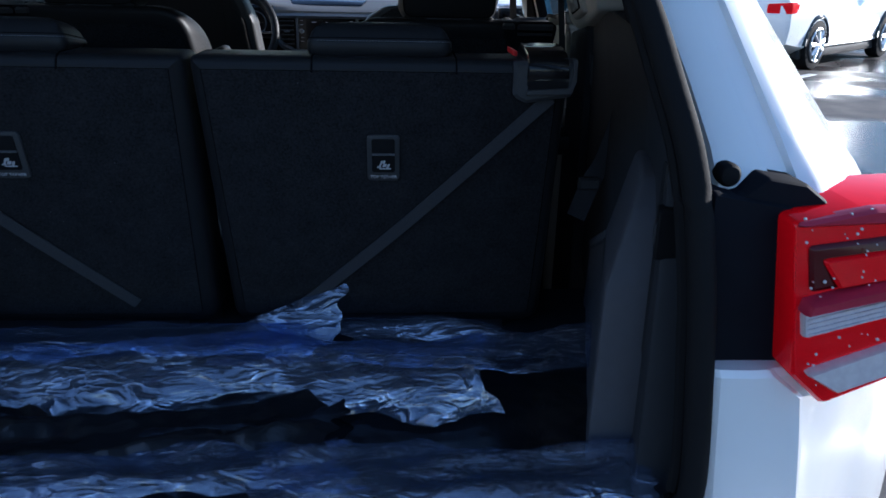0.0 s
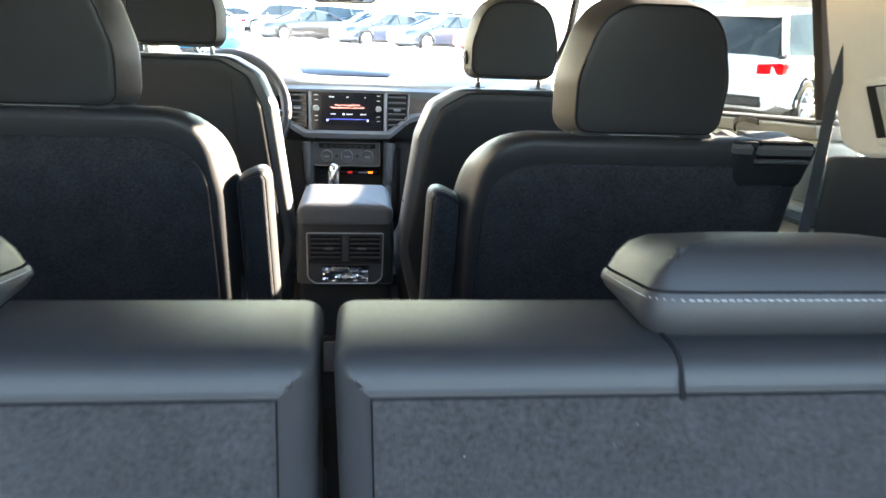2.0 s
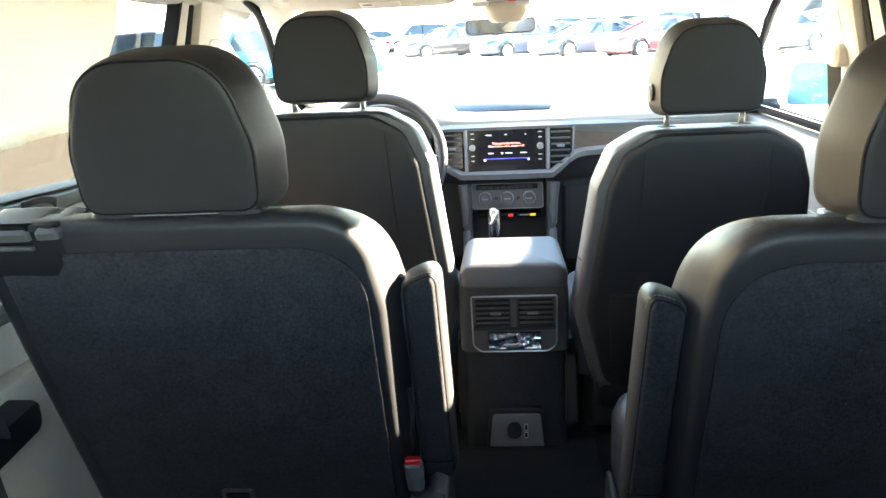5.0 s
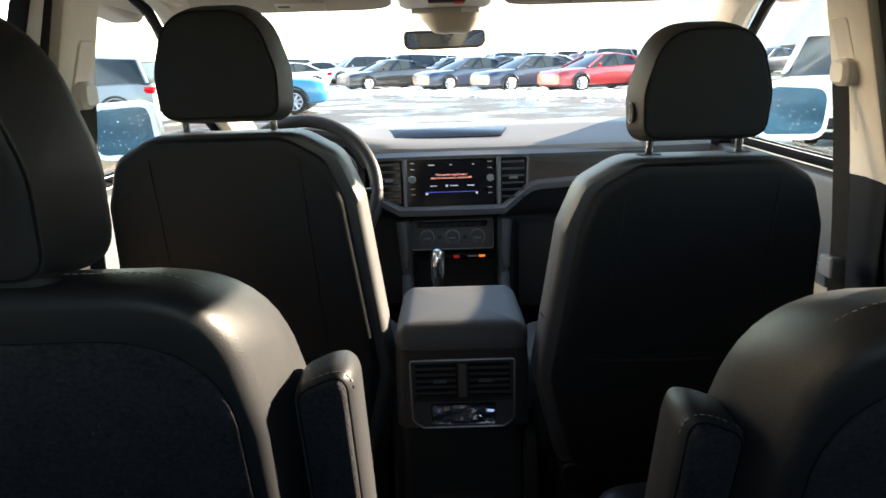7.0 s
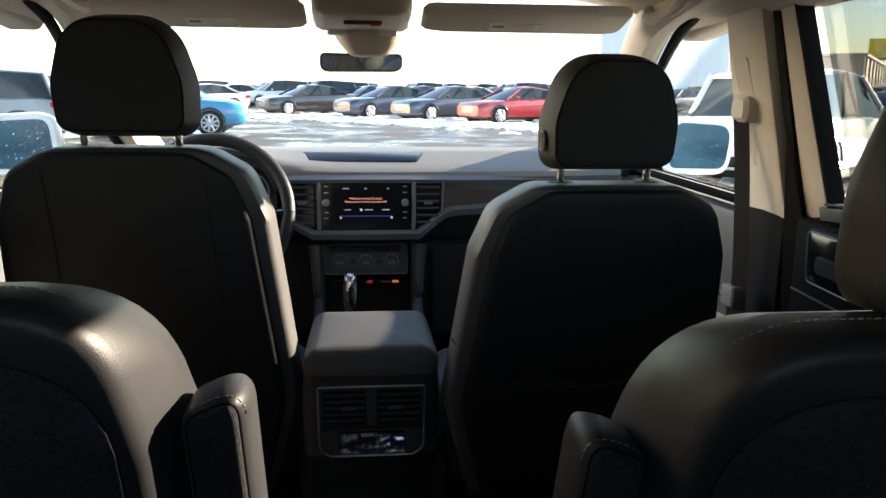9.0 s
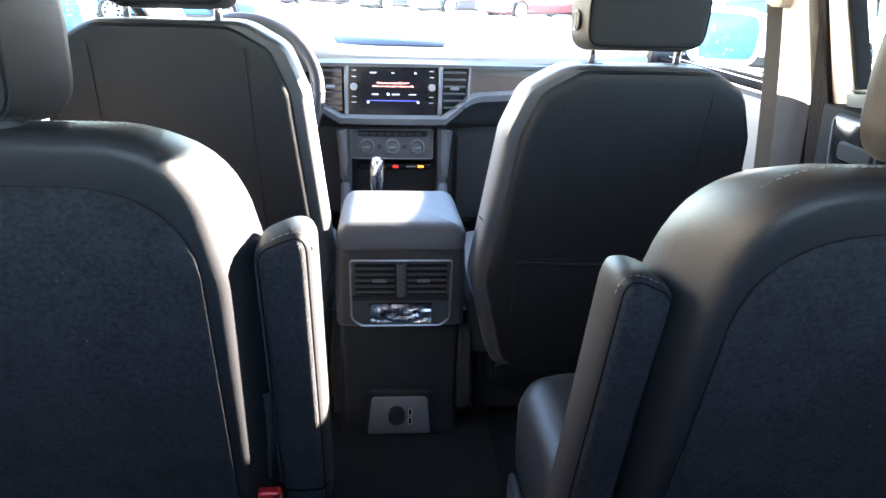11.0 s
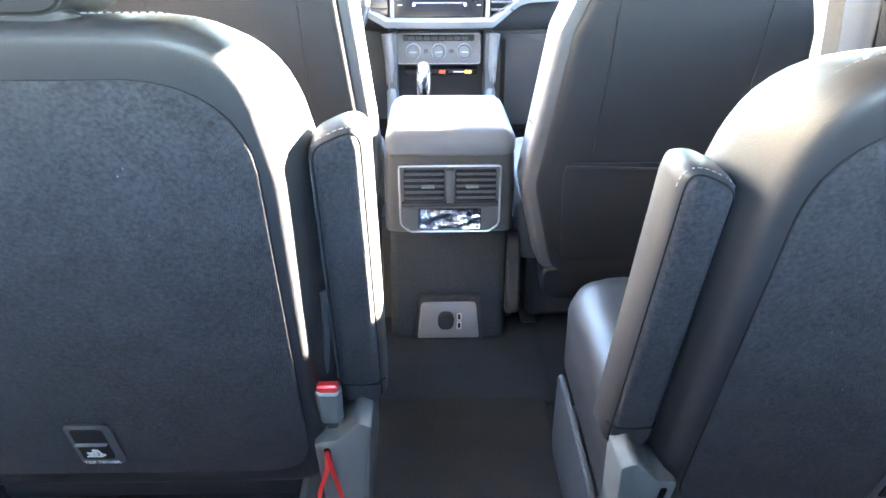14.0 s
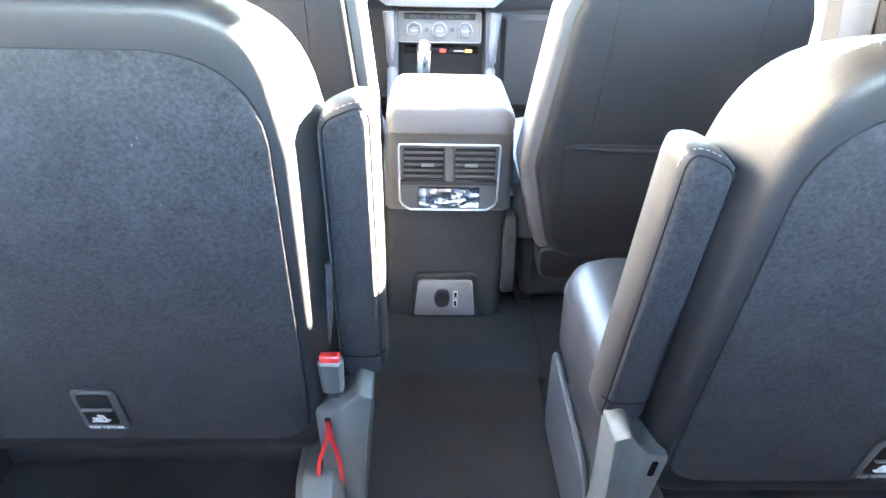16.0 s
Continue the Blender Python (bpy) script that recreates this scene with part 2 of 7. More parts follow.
def rounded(corners, n=5):
    """A closed outline from corners (u, v, radius)."""
    out, k = [], len(corners)
    for i in range(k):
        p, a, b = Vector(corners[i][:2]), Vector(corners[i - 1][:2]), Vector(corners[(i + 1) % k][:2])
        r = corners[i][2] if len(corners[i]) > 2 else 0
        if r <= 0:
            out.append(p)
            continue
        da, db = (a - p).normalized(), (b - p).normalized()
        half = math.acos(max(-1, min(1, da.dot(db)))) / 2
        d = min(r / max(math.tan(half), 1e-4), (a - p).length * 0.49, (b - p).length * 0.49)
        s, e = p + da * d, p + db * d
        for j in range(n + 1):
            f = j / n
            out.append((1 - f) ** 2 * s + 2 * f * (1 - f) * (p * 0.88 + (s + e) * 0.06) + f * f * e)
    return out


def rect(w, h, r=0.0, cu=0.0, cv=0.0, n=4):
    return rounded([(cu - w / 2, cv - h / 2, r), (cu + w / 2, cv - h / 2, r), (cu + w / 2, cv + h / 2, r), (cu - w / 2, cv + h / 2, r)], n)


def inset_outline(o, d):
    k, out = len(o), []
    area = sum(o[i - 1].x * o[i].y - o[i].x * o[i - 1].y for i in range(k))
    s = 1 if area > 0 else -1
    for i in range(k):
        e1, e2 = (o[i] - o[i - 1]), (o[(i + 1) % k] - o[i])
        n1, n2 = Vector((-e1.y, e1.x)).normalized() * s, Vector((-e2.y, e2.x)).normalized() * s
        m = n1 + n2
        m = m.normalized() / max(0.4, m.normalized().dot(n1)) if m.length > 1e-6 else n1
        out.append(o[i] + m * d)
    # where a small corner would fold over itself, draw its points together
    bad = [(out[(i + 1) % k] - out[i]).dot(o[(i + 1) % k] - o[i]) <= 0 for i in range(k)]
    if any(bad) and not all(bad):
        start = next(i for i in range(k) if not bad[i]) + 1
        i = 0
        while i < k:
            a = (start + i) % k
            n = 0
            while bad[(a + n) % k] and n < k:
                n += 1
            if n:
                run = [(a + j) % k for j in range(n + 1)]
                mid = sum((out[j] for j in run), Vector((0, 0))) / len(run)
                for q, j in enumerate(run):
                    out[j] = mid + (o[j] - o[run[0]]) * 1e-3
            i += n + 1
    return out


def slab(outline, profile, place, dome0=0.0, dome1=0.0, bm=None):
    """A solid from an outline (u, v): rings (inset, w) from its first face to its last, both closed, and bulged by dome0 and dome1."""
    bm = bm or bmesh.new()
    rings = []
    for d, w in profile:
        rings.append([bm.verts.new(place(p.x, p.y, w)) for p in (inset_outline(outline, d) if d else outline)])
    k = len(outline)
    for a, b in zip(rings, rings[1:]):
        for i in range(k):
            bm.faces.new((a[i], a[(i + 1) % k], b[(i + 1) % k], b[i]))
    for ring, (d, w), dome in ((rings[0], profile[0], dome0), (rings[-1], profile[-1], dome1)):
        o = inset_outline(outline, d) if d else outline
        c = sum((Vector(p) for p in o), Vector((0, 0))) / k
        if abs(dome) < 1e-6:
            bm.faces.new(ring)
            continue
        last = ring
        for s in (0.97, 0.8, 0.55, 0.28):
            cur = [bm.verts.new(place(*(c + (p - c) * s), w + dome * (1 - s * s))) for p in o]
            for i in range(k):
                bm.faces.new((last[i], last[(i + 1) % k], cur[(i + 1) % k], cur[i]))
            last = cur
        v = bm.verts.new(place(c.x, c.y, w + dome))
        for i in range(k):
            bm.faces.new((last[i], last[(i + 1) % k], v))
    return bm


def loft(rings, caps=True, bm=None, closed=True):
    bm = bm or bmesh.new()
    vs = [[bm.verts.new(p) for p in r] for r in rings]
    k = len(vs[0])
    for a, b in zip(vs, vs[1:]):
        for i in range(k if closed else k - 1):
            bm.faces.new((a[i], a[(i + 1) % k], b[(i + 1) % k], b[i]))
    if caps and closed:
        bm.faces.new(vs[0])
        bm.faces.new(list(reversed(vs[-1])))
    return bm


def tube(points, r, n=8, bm=None, flat=1.0, caps=True):
    """A round rod along points; r may be a list."""
    pts = [Vector(p) for p in points]
    rings = []
    up = Vector((0, 0, 1))
    for i, p in enumerate(pts):
        d = (pts[min(i + 1, len(pts) - 1)] - pts[max(i - 1, 0)]).normalized()
        a = d.cross(up if abs(d.dot(up)) < 0.95 else Vector((1, 0, 0))).normalized()
        b = a.cross(d)
        rr = r[i] if isinstance(r, (list, tuple)) else r
        rings.append([p + a * math.cos(2 * math.pi * j / n) * rr + b * math.sin(2 * math.pi * j / n) * rr * flat for j in range(n)])
    return loft(rings, caps, bm)


def ribbon(points, wide, thick, bm=None):
    """A flat band along points; wide is the vector across it at each point, or one for all."""
    pts = [Vector(p) for p in points]
    rings = []
    for i, p in enumerate(pts):
        d = (pts[min(i + 1, len(pts) - 1)] - pts[max(i - 1, 0)]).normalized()
        w = Vector(wide[i] if isinstance(wide, list) else wide)
        n = d.cross(w).normalized() * thick / 2
        rings.append([p - w / 2 - n, p + w / 2 - n, p + w / 2 + n, p - w / 2 + n])
    return loft(rings, True, bm)


def box(x0, x1, y0, y1, z0, z1, r=0.004, bm=None):
    o = rect(x1 - x0, z1 - z0, r, (x0 + x1) / 2, (z0 + z1) / 2, 2)
    return slab(o, [(r, y0), (0, y0 + r), (0, y1 - r), (r, y1)], lambda u, v, w: Vector((u, w, v)), bm=bm)


def smooth_path(points, steps=6):
    """A smooth curve through the points."""
    P = [Vector(p) for p in points]
    out = []
    for i in range(len(P) - 1):
        a, b, c, d = P[max(i - 1, 0)], P[i], P[i + 1], P[min(i + 2, len(P) - 1)]
        for j in range(steps):
            t = j / steps
            out.append(0.5 * ((2 * b) + (c - a) * t + (2 * a - 5 * b + 4 * c - d) * t * t + (3 * b - a - 3 * c + d) * t ** 3))
    return out + [P[-1]]


def words(name, text, size, m, mat, parent=None):
    cu = bpy.data.curves.new(name, "FONT")
    cu.body, cu.size, cu.align_x, cu.align_y, cu.extrude = text, size, "CENTER", "CENTER", 0.0003
    ob = new(name, cu)
    dg = bpy.context.evaluated_depsgraph_get()
    me = bpy.data.meshes.new_from_object(ob.evaluated_get(dg))
    bpy.data.objects.remove(ob)
    ob = new(name, me)
    me.materials.clear()
    me.materials.append(mat)
    if parent is not None:
        ob.parent = parent
    ob.matrix_basis = m
    return ob


# ---- the vehicle's shell ----
MID = 0.01


def side_x(z, y=2.0):
    """How far the inner side wall stands from the middle at a height and a length: it draws in towards the roof and the tail."""
    return 0.722 + 0.05 * min(1.0, max(0.0, (y - 1.9) / 0.9)) - 0.30 * max(0.0, z - 1.22) - 0.05 * max(0.0, 0.7 - z) - 0.28 * max(0.0, 1.3 - y)


def side_piece(name, corners, mat, s, parent=None, depth=0.05, proud=0.0, label="", edge=0.008):
    """A piece of side lining from corners (y, z, radius), on the right (s = 1) or left (-1)."""
    o = rounded(corners, 5)
    return part(name, slab(o, [(edge, -proud), (edge * 0.3, edge * 0.3 - proud), (0, edge - proud), (0, depth)],
                           lambda u, v, w: Vector((s * (side_x(v, u) + w) + MID, u, v))), mat, parent, label)


body = thing("vehicle_body", "white sport utility vehicle body with open rear hatch and beige lining", "car body")
FLOOR_Z, CARGO_Z = 0.42, 0.795
part("floor_pan", box(-0.74, 0.78, 1.30, 4.3, 0.36, FLOOR_Z, 0.01), CARPET, body, "black carpeted cabin floor")
part("cargo_floor", box(-0.69, 0.71, 0.80, 1.5, 0.74, CARGO_Z, 0.01), CARPET, body, "black carpeted cargo floor")
part("bumper", box(-0.78, 0.80, 0.66, 0.79, 0.42, 0.775, 0.05), WHITE_PAINT, body)
part("sill_plate", box(-0.62, 0.64, 0.75, 0.82, 0.775, 0.805, 0.01), PLASTIC, body)
part("firewall", box(-0.78, 0.82, 4.05, 4.12, 0.36, 1.19, 0.01), PLASTIC, body)

# roof lining, curved down to the sides and the windscreen
rings = []
for i in range(23):
    y = 0.98 + (3.17 - 0.98) * i / 22
    crown = 1.652 - 0.028 * max(0, (y - 2.2)) ** 2 - 0.05 * max(0, 1.5 - y) ** 2
    row = []
    for j in range(25):
        f = j / 24 * 2 - 1
        row.append(Vector((MID + (0.665 - 0.2 * max(0, 1.3 - y)) * f, y, crown - 0.075 * abs(f) ** 4)))
    rings.append(row + [p + Vector((0, 0, 0.05)) for p in reversed(row)])
part("roof_lining", loft(rings), LINER, body, "beige woven headliner")
rings = [[p + Vector((0, 0, 0.06)) for p in r[:25]] + [p + Vector((0, 0, 0.075)) for p in r[25:]] for r in rings]
part("roof_panel", loft(rings), WHITE_PAINT, body)

for s in (1, -1):
    # pillars and roof rail
    side_piece("rear_pillar_trim", [(0.99, 1.300, 0.006), (1.125, 1.302, 0.01), (1.307, 1.303, 0.02), (1.391, 1.318, 0.01), (1.401, 1.385, 0.05), (1.445, 1.52, 0.05), (1.475, 1.645, 0.02), (1.30, 1.645, 0.02), (1.225, 1.50, 0.05), (1.155, 1.393, 0.05), (1.068, 1.353, 0.02), (1.03, 1.331, 0.02)], TRIM, s, body)
    side_piece("rear_pillar_ridge", [(0.982, 1.297, 0.003), (1.040, 1.298, 0.003), (1.125, 1.343, 0.02), (1.215, 1.391, 0.02), (1.30, 1.50, 0.02), (1.385, 1.62, 0.003), (1.345, 1.62, 0.003), (1.225, 1.50, 0.02), (1.150, 1.393, 0.02), (1.064, 1.353, 0.02), (1.026, 1.331, 0.02)], LINER, s, body, proud=0.012, edge=0.006)
    side_piece("quarter_window_seal", [(1.386, 1.322, 0.004), (1.410, 1.320, 0.004), (1.424, 1.385, 0.04), (1.472, 1.54, 0.02), (1.450, 1.54, 0.02), (1.400, 1.385, 0.04)], RUBBER, s, body, proud=0.004)
    side_piece("third_pillar_trim", [(1.569, 1.332, 0.02), (1.703, 1.298, 0.02), (1.818, 1.277, 0.02), (1.873, 1.285, 0.02), (1.882, 1.40, 0.05), (1.875, 1.50, 0.08), (1.85, 1.645, 0.02), (1.70, 1.645, 0.02), (1.628, 1.437, 0.05), (1.592, 1.386, 0.03)], TRIM, s, body, proud=0.012)
    side_piece("centre_pillar_trim", [(2.850, 1.18, 0.01), (3.000, 1.19, 0.02), (3.005, 1.35, 0.05), (2.930, 1.63, 0.02), (2.800, 1.63, 0.02)], TRIM, s, body, proud=0.012)
    side_piece("centre_pillar_base", [(2.850, 0.42, 0.01), (3.015, 0.42, 0.02), (3.000, 1.200, 0.01), (2.850, 1.206, 0.01)], PILLAR_BLACK, s, body, proud=0.014)
    side_piece("door_seal", [(2.815, 0.42), (2.847, 0.42), (2.847, 1.18), (2.797, 1.63), (2.767, 1.63), (2.815, 1.18)], RUBBER, s, body, proud=-0.004)
    side_piece("roof_rail_trim", [(1.0, 1.572, 0.01), (2.2, 1.577, 0.05), (3.0, 1.557, 0.05), (3.23, 1.532, 0.03), (3.23, 1.667), (1.0, 1.687)], LINER, s, body, depth=0.06, proud=-0.006)
    # windscreen pillar
    a = [Vector((s * 0.70 + 0.015, 4.06, 1.21)), Vector((s * 0.685 + 0.015, 3.64, 1.397)), Vector((s * 0.630 + 0.015, 3.35, 1.515)), Vector((s * 0.595 + 0.015, 3.13, 1.592)), Vector((s * 0.590 + 0.015, 2.88, 1.638))]
    pts = smooth_path(a, 5)
    part("windscreen_pillar", tube(pts, [0.045] * len(pts), 10, flat=1.2), LINER, body)
    part("front_door_seal", tube([p + Vector((s * 0.045, -0.035, -0.028)) for p in pts], 0.012, 8), RUBBER, body)
    # lower linings
    side_piece("cargo_side_trim", [(0.83, 0.75, 0.01), (1.72, 0.75, 0.01), (1.72, 1.288, 0.02), (1.57, 1.329, 0.02), (1.50, 1.335, 0.03), (1.391, 1.316, 0.03), (1.307, 1.301, 0.03), (1.125, 1.300, 0.03), (0.97, 1.295, 0.02), (0.90, 1.20, 0.05), (0.86, 1.05, 0.05)], CARGO_TRIM, s, body, proud=0.0, label="dark grey moulded cargo side trim")
    arch = rounded([(0.905, 0.78, 0.02), (1.425, 0.78, 0.02), (1.405, 0.935, 0.008), (1.238, 1.012, 0.015), (1.206, 1.032, 0.02), (1.222, 1.140, 0.008), (1.205, 1.149, 0.008), (1.101, 1.157, 0.05), (1.012, 1.155, 0.05), (0.962, 1.128, 0.05), (0.922, 1.05, 0.06)], 5)
    part("wheel_arch_trim", slab(arch, [(0.008, -0.028), (0.0025, -0.0255), (0, -0.020), (0, 0.05)], lambda u, v, w: Vector((s * (side_x(v, u) - 0.036 * min(1, max(0, (1.15 - v) / 0.13)) + w) + MID, u, v)), 0.0002), ARCH_TRIM, body, "lighter grey moulded wheel arch panel")
    side_piece("arch_shelf", [(1.240, 0.990, 0.004), (1.398, 0.916, 0.004), (1.402, 0.931, 0.004), (1.244, 1.005, 0.004)], ARCH_TRIM, s, body, proud=0.068, edge=0.003)
    side_piece("trim_button", [(1.686, 1.172, 0.006), (1.708, 1.172, 0.006), (1.711, 1.238, 0.006), (1.689, 1.238, 0.006)], GREY_PLASTIC, s, body, proud=0.018, edge=0.004)
    side_piece("rear_side_trim", [(1.722, 0.42, 0.01), (1.94, 0.42, 0.01), (1.925, 1.262, 0.02), (1.88, 1.270, 0.01), (1.722, 1.293, 0.02)], PLASTIC, s, body, proud=0.01)

# glass
glass = thing("window_glass", "clear windscreen and side window glass", "window", kind="structure")
rings = []
for i in range(9):
    f = i / 8
    y, z = 4.08 - 0.90 * f, 1.225 + 0.37 * f - 0.05 * f * (1 - f)
    rings.append([Vector((0.015 + (0.73 - 0.09 * f) * (j / 12 * 2 - 1), y - 0.10 * (j / 12 * 2 - 1) ** 2 * (1 - 0.4 * f), z)) for j in range(13)])
o = part("windscreen", loft(rings, closed=False), GLASS, glass)
o.visible_shadow = False
for s in (1, -1):
    for y0, y1, z0 in ((2.99, 3.80, 1.20), (1.93, 2.72, 1.235), (1.20, 1.70, 1.30)):
        o = side_piece("side_pane", [(y0, z0), (y1, z0), (y1 - (0.35 if y0 > 2.9 else 0), 1.58), (y0, 1.58)], GLASS if y0 > 2.6 else PRIVACY_GLASS, s, glass, depth=0.052, proud=-0.048, edge=0.001)
        o.visible_shadow = False


def front_door(s):
    """The inner face of a front door: card, armrest, pull and belt weatherstrip."""
    d = thing("front_door", "grey front side door card with chrome lever", "car door", group="front doors")
    y0, y1, z1 = 3.02, 3.85, 1.19
    side_piece("card", [(y0, 0.44, 0.03), (y1, 0.44, 0.03), (y1, z1 - 0.12, 0.03), (y0, z1 - 0.10, 0.03)], BEIGE_CARD, s, d, depth=0.05, label="beige lower door card")
    side_piece("upper_card", [(y0 + 0.01, z1 - 0.20, 0.02), (y1 - 0.01, z1 - 0.22, 0.02), (y1 - 0.01, z1 - 0.012, 0.02), (y0 + 0.01, z1 - 0.012, 0.02)], SHADED_CARD, s, d, proud=0.014, label="grey upper door card in a darker shaded tone")
    side_piece("trim_strip", [(y0 + 0.02, z1 - 0.245, 0.006), (y1 - 0.02, z1 - 0.255, 0.006), (y1 - 0.02, z1 - 0.225, 0.006), (y0 + 0.02, z1 - 0.205, 0.006)], SHADED_CARD, s, d, proud=0.018)
    side_piece("belt_strip", [(y0, z1, 0.004), (y1, z1, 0.004), (y1, z1 + 0.013, 0.004), (y0, z1 + 0.013, 0.004)], FLOCK, s, d, proud=0.006, depth=0.055)
    side_piece("armrest", [(y0 + 0.10, 0.88, 0.04), (y1 - 0.15, 0.93, 0.03), (y1 - 0.15, 1.00, 0.03), (y0 + 0.10, 0.96, 0.03)], VINYL, s, d, proud=0.055, edge=0.02)
    side_piece("pull_handle", [(y1 - 0.26, 1.07, 0.02), (y1 - 0.12, 1.07, 0.02), (y1 - 0.12, 1.13, 0.02), (y1 - 0.26, 1.13, 0.02)], GLOSS, s, d, proud=0.020)
    side_piece("handle_lever", [(y1 - 0.24, 1.085, 0.01), (y1 - 0.14, 1.085, 0.01), (y1 - 0.14, 1.115, 0.01), (y1 - 0.24, 1.115, 0.01)], SILVER, s, d, proud=0.03)
    return d


def rear_door(s):
    """The inner face of a rear door: layered card, ledge, armrest, handle panel, window frame and weatherstrip."""
    d = thing("rear_door", "grey and beige rear side door card with black handle panel", "car door", group="rear doors")
    y0, y1, ym = 1.935, 2.775, 2.46
    belt = lambda y: 1.292 - 0.088 * (y - 2.0)
    band = lambda lo, hi, r, ya, yb_: [(ya, belt(ya) - lo, r), (yb_, belt(yb_) - lo, r), (yb_, belt(yb_) - hi, r), (ya, belt(ya) - hi, r)]
    side_piece("card", [(y0, 0.44, 0.03), (y1, 0.44, 0.03), (y1, 1.0, 0.02), (y0, 1.062, 0.01)], BEIGE_CARD, s, d, proud=0.016, label="beige lower door card")
    side_piece("middle_card", band(0.226, 0.128, 0.006, y0, ym), BEIGE_CARD, s, d, proud=0.004, label="beige door card insert", edge=0.006)
    side_piece("ledge", band(0.152, 0.117, 0.010, y0, ym), LIT_CARD, s, d, proud=0.028, edge=0.012, label="rounded grey ledge in a lighter daylit tone")
    side_piece("upper_card", band(0.130, 0.016, 0.012, y0, ym), LIT_CARD, s, d, proud=0.010, label="grey upper door card in a lighter daylit tone")
    seam = [Vector((s * (side_x(belt(y) - 0.113, y) - 0.0110) + MID, y, belt(y) - 0.113)) for y in (y0 + 0.02, 2.1, 2.25, ym - 0.01)]
    part("card_seam", tube(seam, 0.0009, 5), GREY_INK, d)
    side_piece("belt_strip", band(0.016, -0.007, 0.004, y0, y1 - 0.04), SEAT_TRIM, s, d, proud=0.012, depth=0.055, edge=0.004, label="grey-blue inner belt strip")
    side_piece("weatherstrip", band(-0.009, -0.014, 0.002, y0, y1 - 0.04), GREY_PLASTIC, s, d, proud=0.002, depth=0.055, edge=0.004)
    side_piece("armrest", [(1.84, 0.985, 0.02), (2.045, 0.990, 0.02), (2.045, 1.036, 0.012), (1.84, 1.036, 0.012)], VINYL, s, d, proud=0.060, edge=0.012, label="black padded armrest end")
    side_piece("map_pocket", [(y0 + 0.12, 0.50, 0.03), (y1 - 0.2, 0.50, 0.03), (y1 - 0.25, 0.66, 0.03), (y0 + 0.16, 0.64, 0.03)], PLASTIC, s, d, proud=0.04, edge=0.015)
    hp = side_piece("handle_panel", [(ym - 0.03, 0.96, 0.02), (2.768, 0.97, 0.02), (2.768, 1.212, 0.006), (ym - 0.03, 1.216, 0.006)], PILLAR_BLACK, s, d, proud=0.034, depth=0.03, edge=0.004, label="black plastic handle panel")
    fo = rounded([(2.565, 1.112, 0.012), (2.705, 1.112, 0.012), (2.712, 1.198, 0.012), (2.565, 1.200, 0.012)], 5)
    F = lambda u, v, w: Vector((s * (side_x(v, u) + w) + MID, u, v))
    part("handle_surround", slab(inset_outline(fo, -0.006), [(0.003, -0.040), (0, -0.037), (0, -0.03)], F), PLASTIC, hp)
    part("handle_recess", slab(fo, [(0.002, -0.0415), (0, -0.0405), (0, -0.03)], F), GLOSS, hp)
    part("handle_rim", tube([F(p.x, p.y, -0.041) for p in fo + fo[:1]], 0.0018, 6, caps=False), SILVER, hp, "silver outline of the handle recess")
    part("handle_lever", slab(rect(0.105, 0.030, 0.008, 2.62, 1.148), [(0.003, -0.048), (0, -0.045), (0, -0.04)], F), PLASTIC, hp)
    side_piece("panel_line", [(ym, 1.083, 0.001), (2.764, 1.083, 0.001), (2.764, 1.0865, 0.001), (ym, 1.0865, 0.001)], SEAT_TRIM, s, hp, proud=0.0365, depth=-0.030, edge=0.001)
    side_piece("window_post", [(2.716, 1.222), (2.730, 1.222), (2.722, 1.625), (2.708, 1.625)], RUBBER, s, d, proud=0.0, depth=0.03)
    side_piece("window_frame", [(2.732, 1.205), (2.813, 1.205), (2.770, 1.625), (2.724, 1.625)], TRIM, s, d, proud=-0.004, depth=0.03)
    side_piece("rear_window_post", [(1.955, 1.29), (1.985, 1.29), (1.93, 1.625), (1.90, 1.625)], RUBBER, s, d, proud=-0.01, depth=0.03)
    hook = smooth_path([F(2.135, 1.283, -0.012), F(2.165, 1.285, -0.024), F(2.195, 1.276, -0.030), F(2.205, 1.262, -0.028)], 4)
    part("blind_hook", ribbon(hook, (0.0, 0.004, 0.009), 0.004), PLASTIC, d, "black sunblind hook")
    return d


for s in (1, -1):
    rear_door(s)
    front_door(s)

# bonnet and nose, closing the body ahead of the windscreen
rings = []
for i in range(17):
    f = i / 8 - 1
    row = [Vector((MID + 1.01 * f, y - 0.16 * abs(f) ** 3 * (y > 4.6), z - 0.035 * abs(f) ** 4)) for y, z in ((4.03, 1.165), (4.25, 1.165), (4.60, 1.130), (4.90, 1.065), (5.04, 0.96), (5.08, 0.80), (5.06, 0.42))]
    rings.append(row + [p + Vector((0, -0.02, -0.02)) for p in reversed(row)])
part("bonnet", loft(rings), WHITE_PAINT, body, "white painted bonnet and nose")

